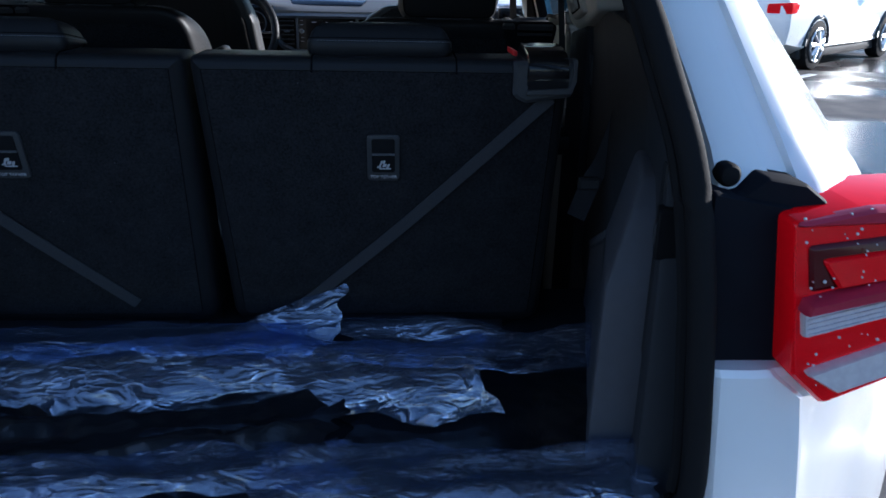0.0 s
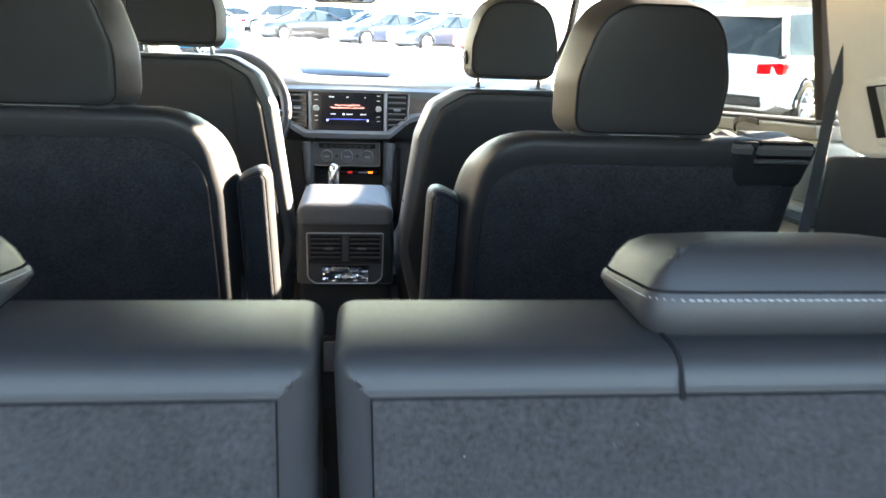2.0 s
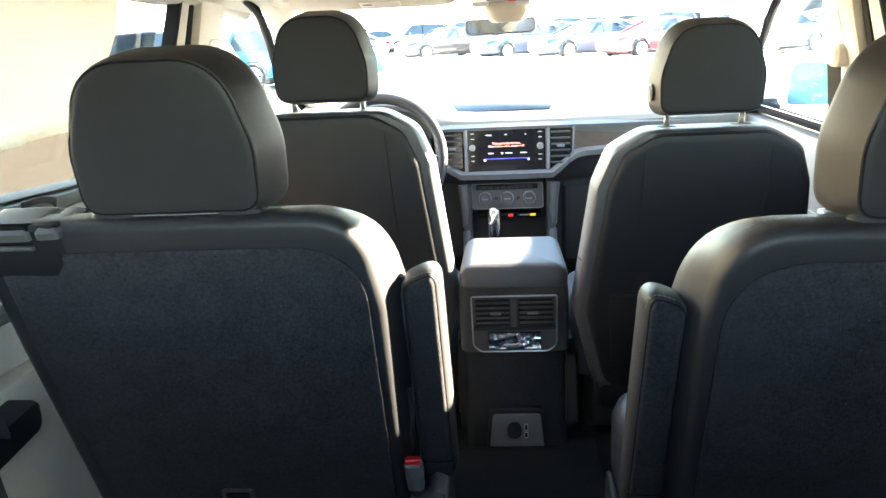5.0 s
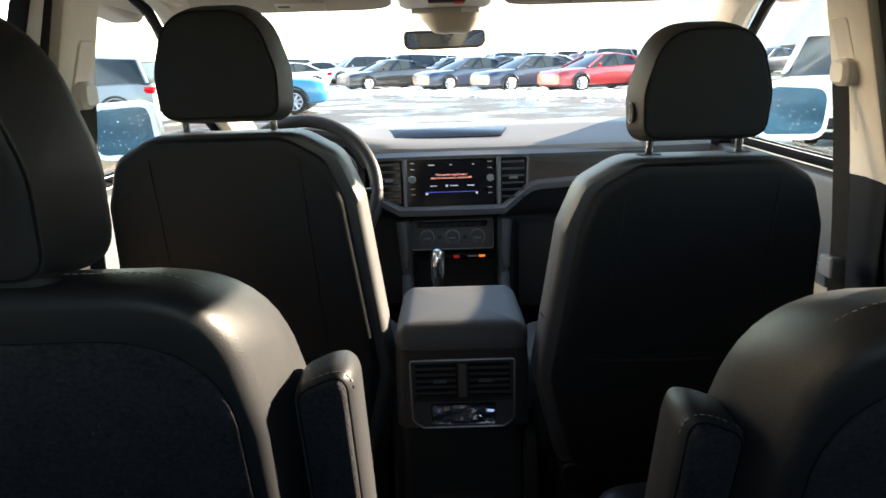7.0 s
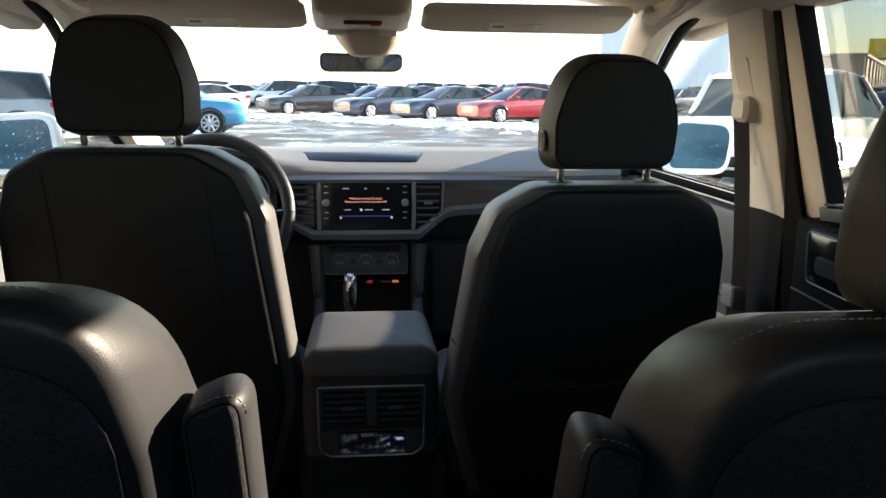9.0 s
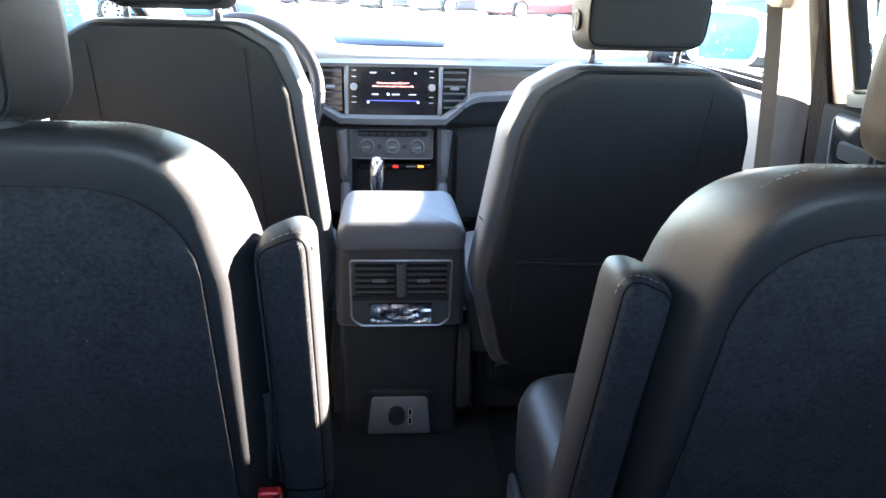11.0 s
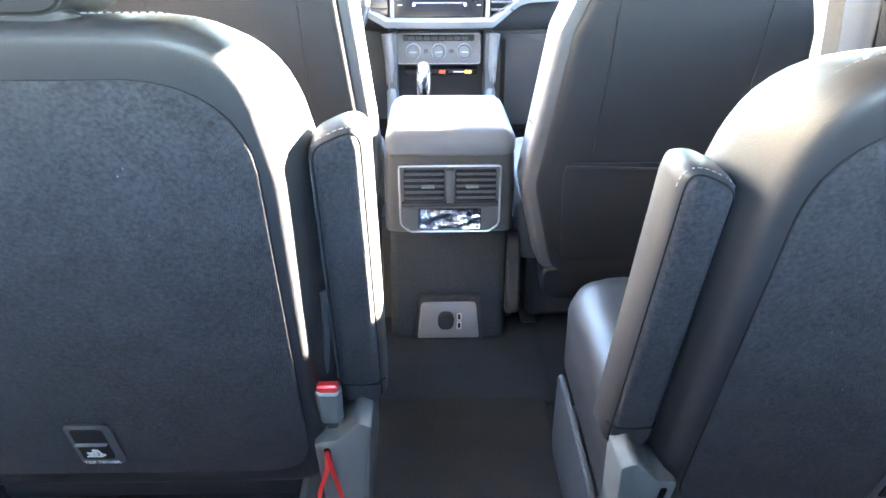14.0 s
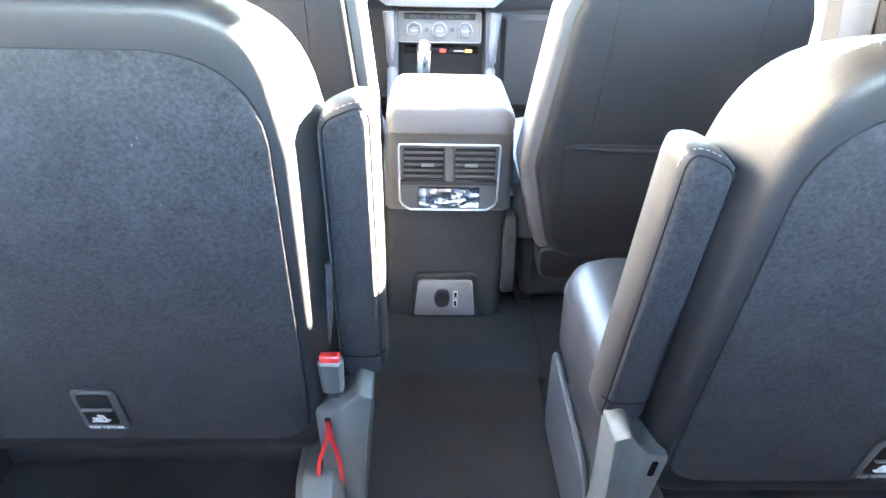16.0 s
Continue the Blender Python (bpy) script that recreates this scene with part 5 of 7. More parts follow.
# armrest box with lid
lid = [(-0.129, 2.792, 0.024), (0.129, 2.792, 0.024), (0.120, 3.035, 0.03), (-0.120, 3.035, 0.03)]
LID = lambda u, v, w: Vector((CX + u, v, w + 0.012 * (v - 2.8) / 0.2 - 0.010 * max(0, (2.83 - v) / 0.04) ** 2))
lo = rounded(lid, 6)
# the sunlit look of the lid is partly put into its leather colour
part("armrest_lid", slab(lo, [(0.004, 0.882), (0, 0.887), (0, 0.905), (0.006, 0.916), (0.016, 0.923), (0.028, 0.925)], LID, 0, 0.004), DAYLIT_LEATHER, con, "padded leather armrest lid lightened for sunlight")
rings = []
for z, w, y in ((0.688, 0.131, 2.850), (0.697, 0.133, 2.834), (0.80, 0.134, 2.835), (0.865, 0.130, 2.818), (0.881, 0.123, 2.812)):
    o = rounded([(CX - w, y, 0.02), (CX + w, y, 0.02), (CX + w, 3.09, 0.02), (CX - w, 3.09, 0.02)], 4)
    rings.append([Vector((p.x, p.y, z)) for p in o])
part("console_box", loft(rings), CONSOLE, con, "black console body")
rings = []
for z, w, y in ((0.36, 0.130, 2.880), (0.52, 0.130, 2.876), (0.64, 0.129, 2.870), (0.690, 0.127, 2.862)):
    rings.append([Vector((p.x, p.y, z)) for p in rounded([(CX - w, y, 0.02), (CX + w, y, 0.02), (CX + w, 3.09, 0.02), (CX - w, 3.09, 0.02)], 4)])
part("console_base", loft(rings), CARPET, con, "black console base")
# rear vent panel
RP = lambda u, v, w: Vector((CX + u, 2.833 + w, v))
ro = rounded([(-0.102, 0.715, 0.02), (-0.08, 0.700, 0.01), (0.08, 0.700, 0.01), (0.102, 0.715, 0.02), (0.104, 0.845, 0.006), (-0.104, 0.845, 0.006)], 4)
rp = part("rear_panel", slab(ro, [(0.002, -0.012), (0, -0.010), (0, 0.03)], RP), CONSOLE, con, "rear climate panel")
part("panel_rim", tube([RP(p.x, p.y, -0.0125) for p in inset_outline(ro, 0.001) + inset_outline(ro, 0.001)[:1]], 0.0021, 8, caps=False), RIM, rp, "thin satin chrome outline")
for s in (-1, 1):
    v = part("rear_vent", slab(rect(0.082, 0.068, 0.004, s * 0.0525, 0.803), [(0.001, -0.014), (0, -0.013), (0, 0)], RP), RUBBER, con, "black louvred rear vent")
    for k in range(5):
        part("vent_slat", slab(rect(0.080, 0.004, 0.001, s * 0.0525, 0.777 + 0.0128 * k), [(0.001, -0.019), (0, -0.018), (0, -0.012)], RP), GREY_PLASTIC, v)
    part("vent_tab", slab(rect(0.026, 0.004, 0.001, s * 0.0525 - 0.008 * s, 0.803), [(0.001, -0.026), (0, -0.024), (0, -0.016)], RP), SILVER, v)
part("vent_divider", slab(rect(0.017, 0.072, 0.002, 0, 0.803), [(0.002, -0.020), (0, -0.017), (0, 0)], RP), GREY_PLASTIC, rp)
part("panel_shelf", slab(rect(0.198, 0.012, 0.003, 0, 0.762), [(0.002, -0.017), (0, -0.014), (0, 0)], RP), PLASTIC, rp)
part("rear_display", slab(rect(0.128, 0.044, 0.003, 0, 0.730), [(0.001, -0.0145), (0, -0.0135), (0, 0)], RP), GLOSS, rp, "rear climate display")
# film still stuck over the display, crumpled
bm = bmesh.new()
g = 18
vs = [[bm.verts.new(RP(-0.062 + 0.124 * i / g, 0.709 + 0.042 * j / 8, -0.019 - 0.006 * noise.noise((i * 0.21, j * 0.45, 3)) - 0.005 * abs(noise.noise((i * 0.5, j * 0.8, 5))))) for i in range(g + 1)] for j in range(9)]
for j in range(8):
    for i in range(g):
        bm.faces.new((vs[j][i], vs[j][i + 1], vs[j + 1][i + 1], vs[j + 1][i]))
part("protective_film", bm, clear("display_film", (0.92, 0.93, 0.96), 0.16, 0.36, milky=0.05), con, "crumpled clear protective film", sharp=15)
# outlets below
ou = part("outlet_plate", slab(rounded([(-0.070, 0.503, 0.004), (0.070, 0.503, 0.004), (0.061, 0.574, 0.010), (-0.061, 0.574, 0.010)]), [(0.002, -0.006), (0, -0.004), (0, 0.02)], lambda u, v, w: Vector((CX + u, 2.872 + w - 0.1 * (v - 0.5), 1.36 * (v - 0.538) + 0.461))), PALE_PLASTIC, con, "grey plate with power outlets")
OP = lambda u, v, w: Vector((CX + u, 2.867 + w - 0.1 * (v - 0.5), 1.36 * (v - 0.538) + 0.461))
part("socket_cap", slab(rect(0.036, 0.034, 0.015, -0.006, 0.540, 6), [(0.003, -0.010), (0, -0.007), (0, 0.01)], OP), PLASTIC, ou)
for dz in (0.529, 0.546):
    u_ = part("usb_port", slab(rect(0.010, 0.014, 0.001, 0.024, dz), [(0, -0.0025), (0, 0.01)], OP), WHITE_INK, ou)
    part("usb_slot", slab(rect(0.006, 0.010, 0.0005, 0.024, dz), [(0, -0.0032), (0, 0.01)], OP), RUBBER, u_)
part("outlet_bezel", slab(rounded([(-0.080, 0.494, 0.004), (0.080, 0.494, 0.004), (0.069, 0.584, 0.012), (-0.069, 0.584, 0.012)]), [(0.003, 0.003), (0, 0.006), (0, 0.02)], OP), PLASTIC, con)
part("outlet_ledge", box(CX - 0.090, CX + 0.090, 2.846, 2.885, 0.397, 0.405, 0.003), CONSOLE, con)

# tunnel carpet and floor mat
fm = thing("floor_carpet", "black carpet over the rear floor tunnel", "carpet")
part("tunnel_step", box(-0.20, 0.20, 2.70, 3.0, FLOOR_Z, 0.430, 0.006), CARPET, fm)
part("aisle_mat", box(-0.17, 0.18, 1.95, 2.705, FLOOR_Z, FLOOR_Z + 0.030, 0.012), MAT, fm, "black-brown pile mat")
part("footwell_carpet", box(-0.72, 0.76, 2.45, 2.9, FLOOR_Z - 0.01, FLOOR_Z + 0.004, 0.003), CARPET, fm)
sd = thing("aisle_trim", "pale plastic trim strip across the aisle floor", "floor trim")
part("strip", box(-0.17, 0.18, 1.90, 1.948, FLOOR_Z, FLOOR_Z + 0.02, 0.006), PALE_PLASTIC, sd)

# steering wheel and column
whl = thing("steering_wheel", "black leather steering wheel in sunlight", "steering wheel")
c, t = Vector((-0.388, 3.40, 1.125)), radians(24)
R = Matrix.Translation(c) @ Matrix.Rotation(-t, 4, "X")
ringp = [R @ Vector((0.188 * math.cos(a), 0, 0.188 * math.sin(a))) for a in np.linspace(0, 2 * math.pi, 49)]
part("rim", tube(ringp, 0.0165, 12, caps=False), LEATHER, whl, "leather rim")
part("hub", slab(rect(0.15, 0.12, 0.05), [(0.02, -0.04), (0, -0.02), (0, 0.04)], lambda u, v, w: R @ Vector((u, w + 0.03, v))), PLASTIC, whl)
for a in (math.pi, 0.0, -math.pi / 2):
    part("spoke", tube([R @ Vector((0.05 * math.cos(a), 0.02, 0.05 * math.sin(a))), R @ Vector((0.18 * math.cos(a), 0.004, 0.18 * math.sin(a)))], 0.018, 8, flat=0.6), GLOSS, whl)
part("column", tube([R @ Vector((0, 0.05, 0)), R @ Vector((0, 0.34, -0.02))], 0.06, 12), PLASTIC, whl)
ic = thing("instrument_cluster", "instrument cluster under a hood behind the wheel", "instruments", (-0.008, -0.03, 0.032))
part("hood", tube(smooth_path([(-0.56, 3.62, 1.13), (-0.50, 3.62, 1.20), (-0.39, 3.62, 1.222), (-0.28, 3.62, 1.20), (-0.23, 3.62, 1.13)], 6), 0.016, 8), PLASTIC, ic)
part("face", box(-0.55, -0.235, 3.66, 3.70, 1.04, 1.19, 0.01), GLOSS, ic)
for x in (-0.47, -0.315):
    part("gauge", tube([Vector((x + 0.05 * math.cos(a), 3.655, 1.115 + 0.05 * math.sin(a))) for a in np.linspace(0, 2 * math.pi, 25)], 0.003, 6, caps=False), SILVER, ic)

# sun visors, overhead console, mirror, handles
for s, label in ((-1, "beige fabric sun visor with paper label"), (1, "beige fabric sun visor with printed label")):
    vz = thing("sun_visor", label, "sun visor", (0, 0.07, 0.042), group="sun visors")
    x0, x1 = (-0.552, -0.130) if s < 0 else (0.106, 0.540)
    vo = rounded([(x0, -0.03, 0.03), (x1, -0.03, 0.03), (x1, 0.20, 0.04), (x1 - 0.03 if s > 0 else x1 - 0.05, 0.235, 0.02), (x0 + 0.05 if s > 0 else x0 + 0.03, 0.235, 0.02), (x0, 0.20, 0.04)], 5)
    VV = lambda u, v, w: Vector((u, 3.03 + v * 0.40 + w * 0.5, 1.548 - 0.11 * v - w * 0.9 ))
    part("panel", slab(vo, [(0.008, -0.004), (0, 0.003), (0, 0.014), (0.008, 0.02)], VV), LINER, vz)
    xl = (-0.372, -0.268) if s < 0 else (0.251, 0.357)
    lb = part("label_sticker", slab(rounded([(xl[0], 0.09), (xl[1], 0.09), (xl[1], 0.20), (xl[0], 0.20)]), [(0, 0.0195), (0, 0.0215)], VV), PAPER, vz, "white warning label")
    part("print_bar", slab(rounded([(xl[0] + 0.006, 0.12), (xl[0] + 0.03, 0.12), (xl[0] + 0.03, 0.14), (xl[0] + 0.006, 0.14)]), [(0, 0.0212), (0, 0.0222)], VV), GREY_INK, lb)
oc = thing("overhead_console", "beige overhead console with reading lamps and switch", "console", (-0.003, 0.09, 0.043))
OC = lambda u, v, w: Vector((u, v, w - 0.03 * (v - 2.9)))
part("housing", slab(rounded([(-0.105, 2.86, 0.03), (0.078, 2.86, 0.03), (0.095, 3.20, 0.02), (-0.122, 3.20, 0.02)], 5), [(0.02, 1.515), (0.006, 1.522), (0, 1.535), (0, 1.60)], OC), CONSOLE_BEIGE, oc)
part("switch_plate", slab(rect(0.075, 0.02, 0.004, -0.012, 2.98), [(0.002, 1.508), (0, 1.511), (0, 1.52)], OC), GREY_PLASTIC, oc)
part("sos_button", slab(rect(0.022, 0.018, 0.003, 0.012, 2.98), [(0.001, 1.505), (0, 1.507), (0, 1.515)], OC), RED, oc, "red button")
for s in (-1, 1):
    part("reading_lamp", slab(rect(0.045, 0.03, 0.008, -0.013 + s * 0.055, 3.17), [(0.002, 1.505), (0, 1.508), (0, 1.52)], OC), WHITE_INK, oc)
mi = thing("rear_view_mirror", "black interior rear-view mirror on a beige stalk", "mirror", (-0.003, 0.05, 0.037))
mo = rounded([(-0.119, 1.437, 0.015), (-0.105, 1.427, 0.02), (0.072, 1.429, 0.02), (0.088, 1.44, 0.015), (0.088, 1.474, 0.012), (-0.119, 1.474, 0.012)], 4)
MP = lambda u, v, w: Vector((u, 3.45 + w + 0.10 * (u + 0.015) - 0.16 * (v - 1.45), v))
part("housing", slab(mo, [(0.002, -0.004), (0, 0), (0.004, 0.02), (0.02, 0.032)], MP), PLASTIC, mi)
part("mirror_glass", slab(mo, [(0.006, -0.0055), (0.005, -0.0035)], MP), MIRROR, mi)
part("stalk", slab(rect(0.165, 0.19, 0.07, 0.002, 3.29), [(0.050, 1.461), (0.042, 1.463), (0.032, 1.470), (0.016, 1.487), (0.004, 1.505), (0, 1.53)], lambda u, v, w: Vector((u, v, w))), CONSOLE_BEIGE, mi, "beige domed sensor cover")
part("mount", tube([(0.0, 3.36, 1.47), (-0.008, 3.42, 1.462), (-0.012, 3.462, 1.458)], 0.012, 8), PLASTIC, mi)
for s in (1, -1):
    gh = thing("grab_handle", "beige folding grab handle on the roof rail", "handle", (0, 0.05, 0.045), group="grab handles")
    hp = smooth_path([(s * 0.565 + MID, 3.02, 1.565), (s * 0.550 + MID, 3.02, 1.535), (s * 0.545 + MID, 2.98, 1.522), (s * 0.545 + MID, 2.88, 1.53), (s * 0.550 + MID, 2.84, 1.545), (s * 0.565 + MID, 2.84, 1.575)], 5)
    part("bow", tube(hp, 0.012, 8), TRIM, gh)
    for y in (2.84, 3.02):
        part("mount", box(s * 0.57 - 0.02 + MID, s * 0.57 + 0.02 + MID, y - 0.022, y + 0.022, 1.555, 1.60, 0.008), TRIM, gh)

# belts at the centre pillars and rear pillars
for s in (1, -1):
    be = thing("seat_belt", "black webbing seat belt hanging on the pillar", "seat belt", group="pillar belts")
    part("guide", slab(rect(0.062, 0.050, 0.018, 2.912, 1.396), [(0.008, -0.044), (0, -0.036), (0, 0.02)], lambda u, v, w: Vector((s * (0.722 + w) + MID, u, v))), TRIM, be)
    part("adjuster_plate", slab(rect(0.062, 0.21, 0.01, 2.912, 1.388), [(0.003, -0.005), (0, -0.002), (0, 0.02)], lambda u, v, w: Vector((s * (side_x(v, u) - 0.012 + w) + MID, u, v))), TRIM, be)
    pts = smooth_path([(s * 0.690 + MID, 2.916, 1.38), (s * 0.700 + MID, 2.906, 1.23), (s * 0.710 + MID, 2.906, 1.03), (s * 0.712 + MID, 2.914, 0.70), (s * 0.712 + MID, 2.92, 0.5)], 6)
    part("webbing", ribbon(pts, (s * 0.020, -0.022, 0.0), 0.002), WEBBING, be)
    part("tongue", box(s * 0.703 - 0.005, s * 0.703 + 0.025, 2.888, 2.938, 1.01, 1.05, 0.004), PALE_PLASTIC, be, "pale belt tongue")
    bq = thing("rear_seat_belt", "black webbing belt with buckle on the cargo side trim", "seat belt", group="third row belts")
    pts = smooth_path([(s * 0.695 + MID, 1.37, 1.21), (s * 0.660 + MID, 1.355, 1.101), (s * 0.636 + MID, 1.350, 1.055), (s * 0.612 + MID, 1.340, 0.995)], 6)
    part("webbing", ribbon(pts, (s * 0.032, 0.0, -0.014), 0.002), STRAP, bq)
    part("tongue", box(s * 0.634 - 0.012, s * 0.634 + 0.026, 1.336, 1.352, 1.045, 1.066, 0.004), GREY_PLASTIC, bq, "metal belt tongue")
    bs = thing("second_row_belt", "black belt down the vented pillar", "seat belt", group="second row belts")
    pts = smooth_path([(s * 0.655 + MID, 1.835, 1.43), (s * 0.660 + MID, 1.86, 1.36), (s * 0.680 + MID, 1.90, 1.22), (s * 0.690 + MID, 1.935, 1.05), (s * 0.685 + MID, 1.96, 0.85), (s * 0.68 + MID, 1.99, 0.6)], 6)
    part("webbing", ribbon(pts, (s * 0.012, -0.010, 0.0), 0.002), WEBBING, bs)
    TQ = lambda u, v, w, s=s: Vector((s * (0.672 + w - 0.25 * u) + MID, 1.937 + 0.85 * u - 0.02 * v, 1.045 + v - 0.5 * u))
    tq = part("tongue", slab(rounded([(-0.026, -0.012, 0.004), (0.026, -0.012, 0.004), (0.022, 0.030, 0.01), (-0.022, 0.030, 0.01)], 3), [(0.003, -0.005), (0, -0.002), (0, 0.005)], TQ), PLASTIC, bs, "black belt tongue grip")
    part("tongue_plate", slab(rounded([(-0.010, -0.036, 0.003), (0.012, -0.036, 0.003), (0.012, -0.008, 0.002), (-0.010, -0.008, 0.002)], 3), [(0.0005, -0.0015), (0, -0.001), (0, 0.001)], TQ), SILVER, tq, "metal belt tongue plate")
    # black plate laid on the metal for the dark of the slot
    part("tongue_slot_shade", slab(rect(0.013, 0.012, 0.002, 0.001, -0.024), [(0, -0.0022), (0, 0)], TQ), RUBBER, tq)
    # pillar air vent
    pv = thing("pillar_vent", "beige slatted air vent in the pillar trim", "air vent", group="pillar vents")
    S = lambda u, v, w, s=s: Vector((s * (side_x(v, u) - 0.014 + w) + MID, u, v))
    vo = rounded([(1.660, 1.322, 0.012), (1.776, 1.299, 0.012), (1.793, 1.382, 0.012), (1.672, 1.400, 0.012)], 4)
    part("frame", slab(vo, [(0.004, -0.010), (0, -0.006), (0, 0.01)], S), TRIM, pv)
    # black plate behind the slats, colour standing for the shade inside
    part("opening", slab(inset_outline(vo, 0.010), [(0.001, -0.0115), (0, -0.0108), (0, 0)], S), RUBBER, pv)
    for k in range(3):
        f0, f1 = 0.72 - 0.225 * k - 0.16, 0.72 - 0.225 * k
        lo, hi = (Vector((1.673, 1.331)), Vector((1.766, 1.313))), (Vector((1.682, 1.387)), Vector((1.781, 1.371)))
        sl = part("slat", slab(rounded([tuple(lo[0].lerp(lo[1], f0)), tuple(lo[0].lerp(lo[1], f1)), tuple(hi[0].lerp(hi[1], f1)), tuple(hi[0].lerp(hi[1], f0))]), [(0.001, -0.017), (0, -0.014), (0, -0.01)], S), PALE_TRIM, pv)
        if k == 1:
            part("tab", slab(rounded([(1.702, 1.338, 0.005), (1.728, 1.334, 0.005), (1.731, 1.362, 0.005), (1.705, 1.366, 0.005)], 3), [(0.002, -0.022), (0, -0.019), (0, -0.014)], S), TRIM, sl)
    # cup and latch details on the cargo trim
    hk = thing("cargo_hook", "small metal cargo hook on the side trim", "hook", group="cargo hooks")
    part("hook", box(s * 0.604 + MID - 0.006, s * 0.604 + MID + 0.006, 0.880, 0.892, 1.108, 1.134, 0.003), GREY_PLASTIC, hk)
    part("hook_plate", slab(rect(0.032, 0.062, 0.008, 0.887, 1.122), [(0.002, -0.006), (0, -0.003), (0, 0.02)], lambda u, v, w, s=s: Vector((s * (side_x(v, u) + w) + MID, u, v))), RUBBER, hk)

# price sheet hanging inside the left rear window
sh = thing("window_sticker", "white paper price sheet hanging in the side window", "paper sheet")
bm = bmesh.new()
grid = [[bm.verts.new((-(side_x(1.29 + 0.30 * j / 10, 2.2)) + MID + 0.02 + 0.010 * math.sin(i * 0.9 + j * 0.3) + 0.0025 * math.sin(i * 2.7 - j * 1.1) + 0.002 * math.sin(j * 1.9 + i * 0.4), 2.012 + 0.33 * i / 8 + 0.02 * j / 10, 1.367 + 0.24 * j / 10)) for i in range(9)] for j in range(11)]
for j in range(10):
    for i in range(8):
        bm.faces.new((grid[j][i], grid[j][i + 1], grid[j + 1][i + 1], grid[j + 1][i]))
pp = part("sheet", bm, PAPER, sh)
pp.modifiers.new("thickness", "SOLIDIFY").thickness = 0.0006

# door mirrors outside
for s in (1, -1):
    dm = thing("door_mirror", "white door mirror with wet glass", "door mirror", group="door mirrors")
    DM = lambda u, v, w, s=s: Vector((s * (0.965 + u) + 0.015, 3.72 + w + 0.25 * u, v + 0.042))
    mo = rounded([(-0.13, 1.145, 0.04), (0.10, 1.135, 0.05), (0.12, 1.30, 0.06), (-0.11, 1.315, 0.05)], 5)
    part("housing", slab(mo, [(0.004, -0.01), (0, 0.0), (0.01, 0.06), (0.03, 0.10), (0.06, 0.12)], DM), WHITE_PAINT, dm)
    part("mirror_glass", slab(mo, [(0.020, -0.0125), (0.018, -0.0095)], DM), SKY_MIRROR, dm, "wet mirror glass coloured as reflecting blue sky")
    rnd = random.Random(8)
    bm = bmesh.new()
    for k in range(46):
        bmesh.ops.create_icosphere(bm, subdivisions=1, radius=rnd.uniform(0.0012, 0.003), matrix=Matrix.Translation(DM(rnd.uniform(-0.10, 0.08), rnd.uniform(1.165, 1.285), -0.0125)))
    part("water_drops", bm, CHROME, dm, "water drops")["kind"] = "stuff"
    part("arm", box(*sorted((s * 0.74 + 0.02, s * 0.86 + 0.02)), 3.74, 3.80, 1.17, 1.22, 0.01), PLASTIC, dm)

# ---- tail lamps and cargo ----
CAR_GLASS = material("car_window_glass", (0.03, 0.04, 0.045), 0.08, spec=0.22)
LAMP_RED = material("red_lens", (0.78, 0.0005, 0.005), 0.06, spec=0.15, coat=0.14, vary=0.1, scale=40)
LAMP_DEEP = material("deep_red_lens", (0.06, 0.001, 0.003), 0.15, spec=0.3, coat=0.0, vary=0.15)
LAMP_PINK = material("frosted_red_lens", (0.34, 0.02, 0.05), 0.3, spec=0.4, coat=0.2, vary=0.12, scale=60)
LAMP_CLEAR = material("clear_lens", (0.62, 0.58, 0.60), 0.15, metal=0.3, vary=0.25, scale=90, coat=0.8)
WELL = material("matte_black_lamp_well", (0.008, 0.009, 0.013), 0.7, spec=0.06, vary=0.3, scale=20, stain=0.5, stain_scale=9)
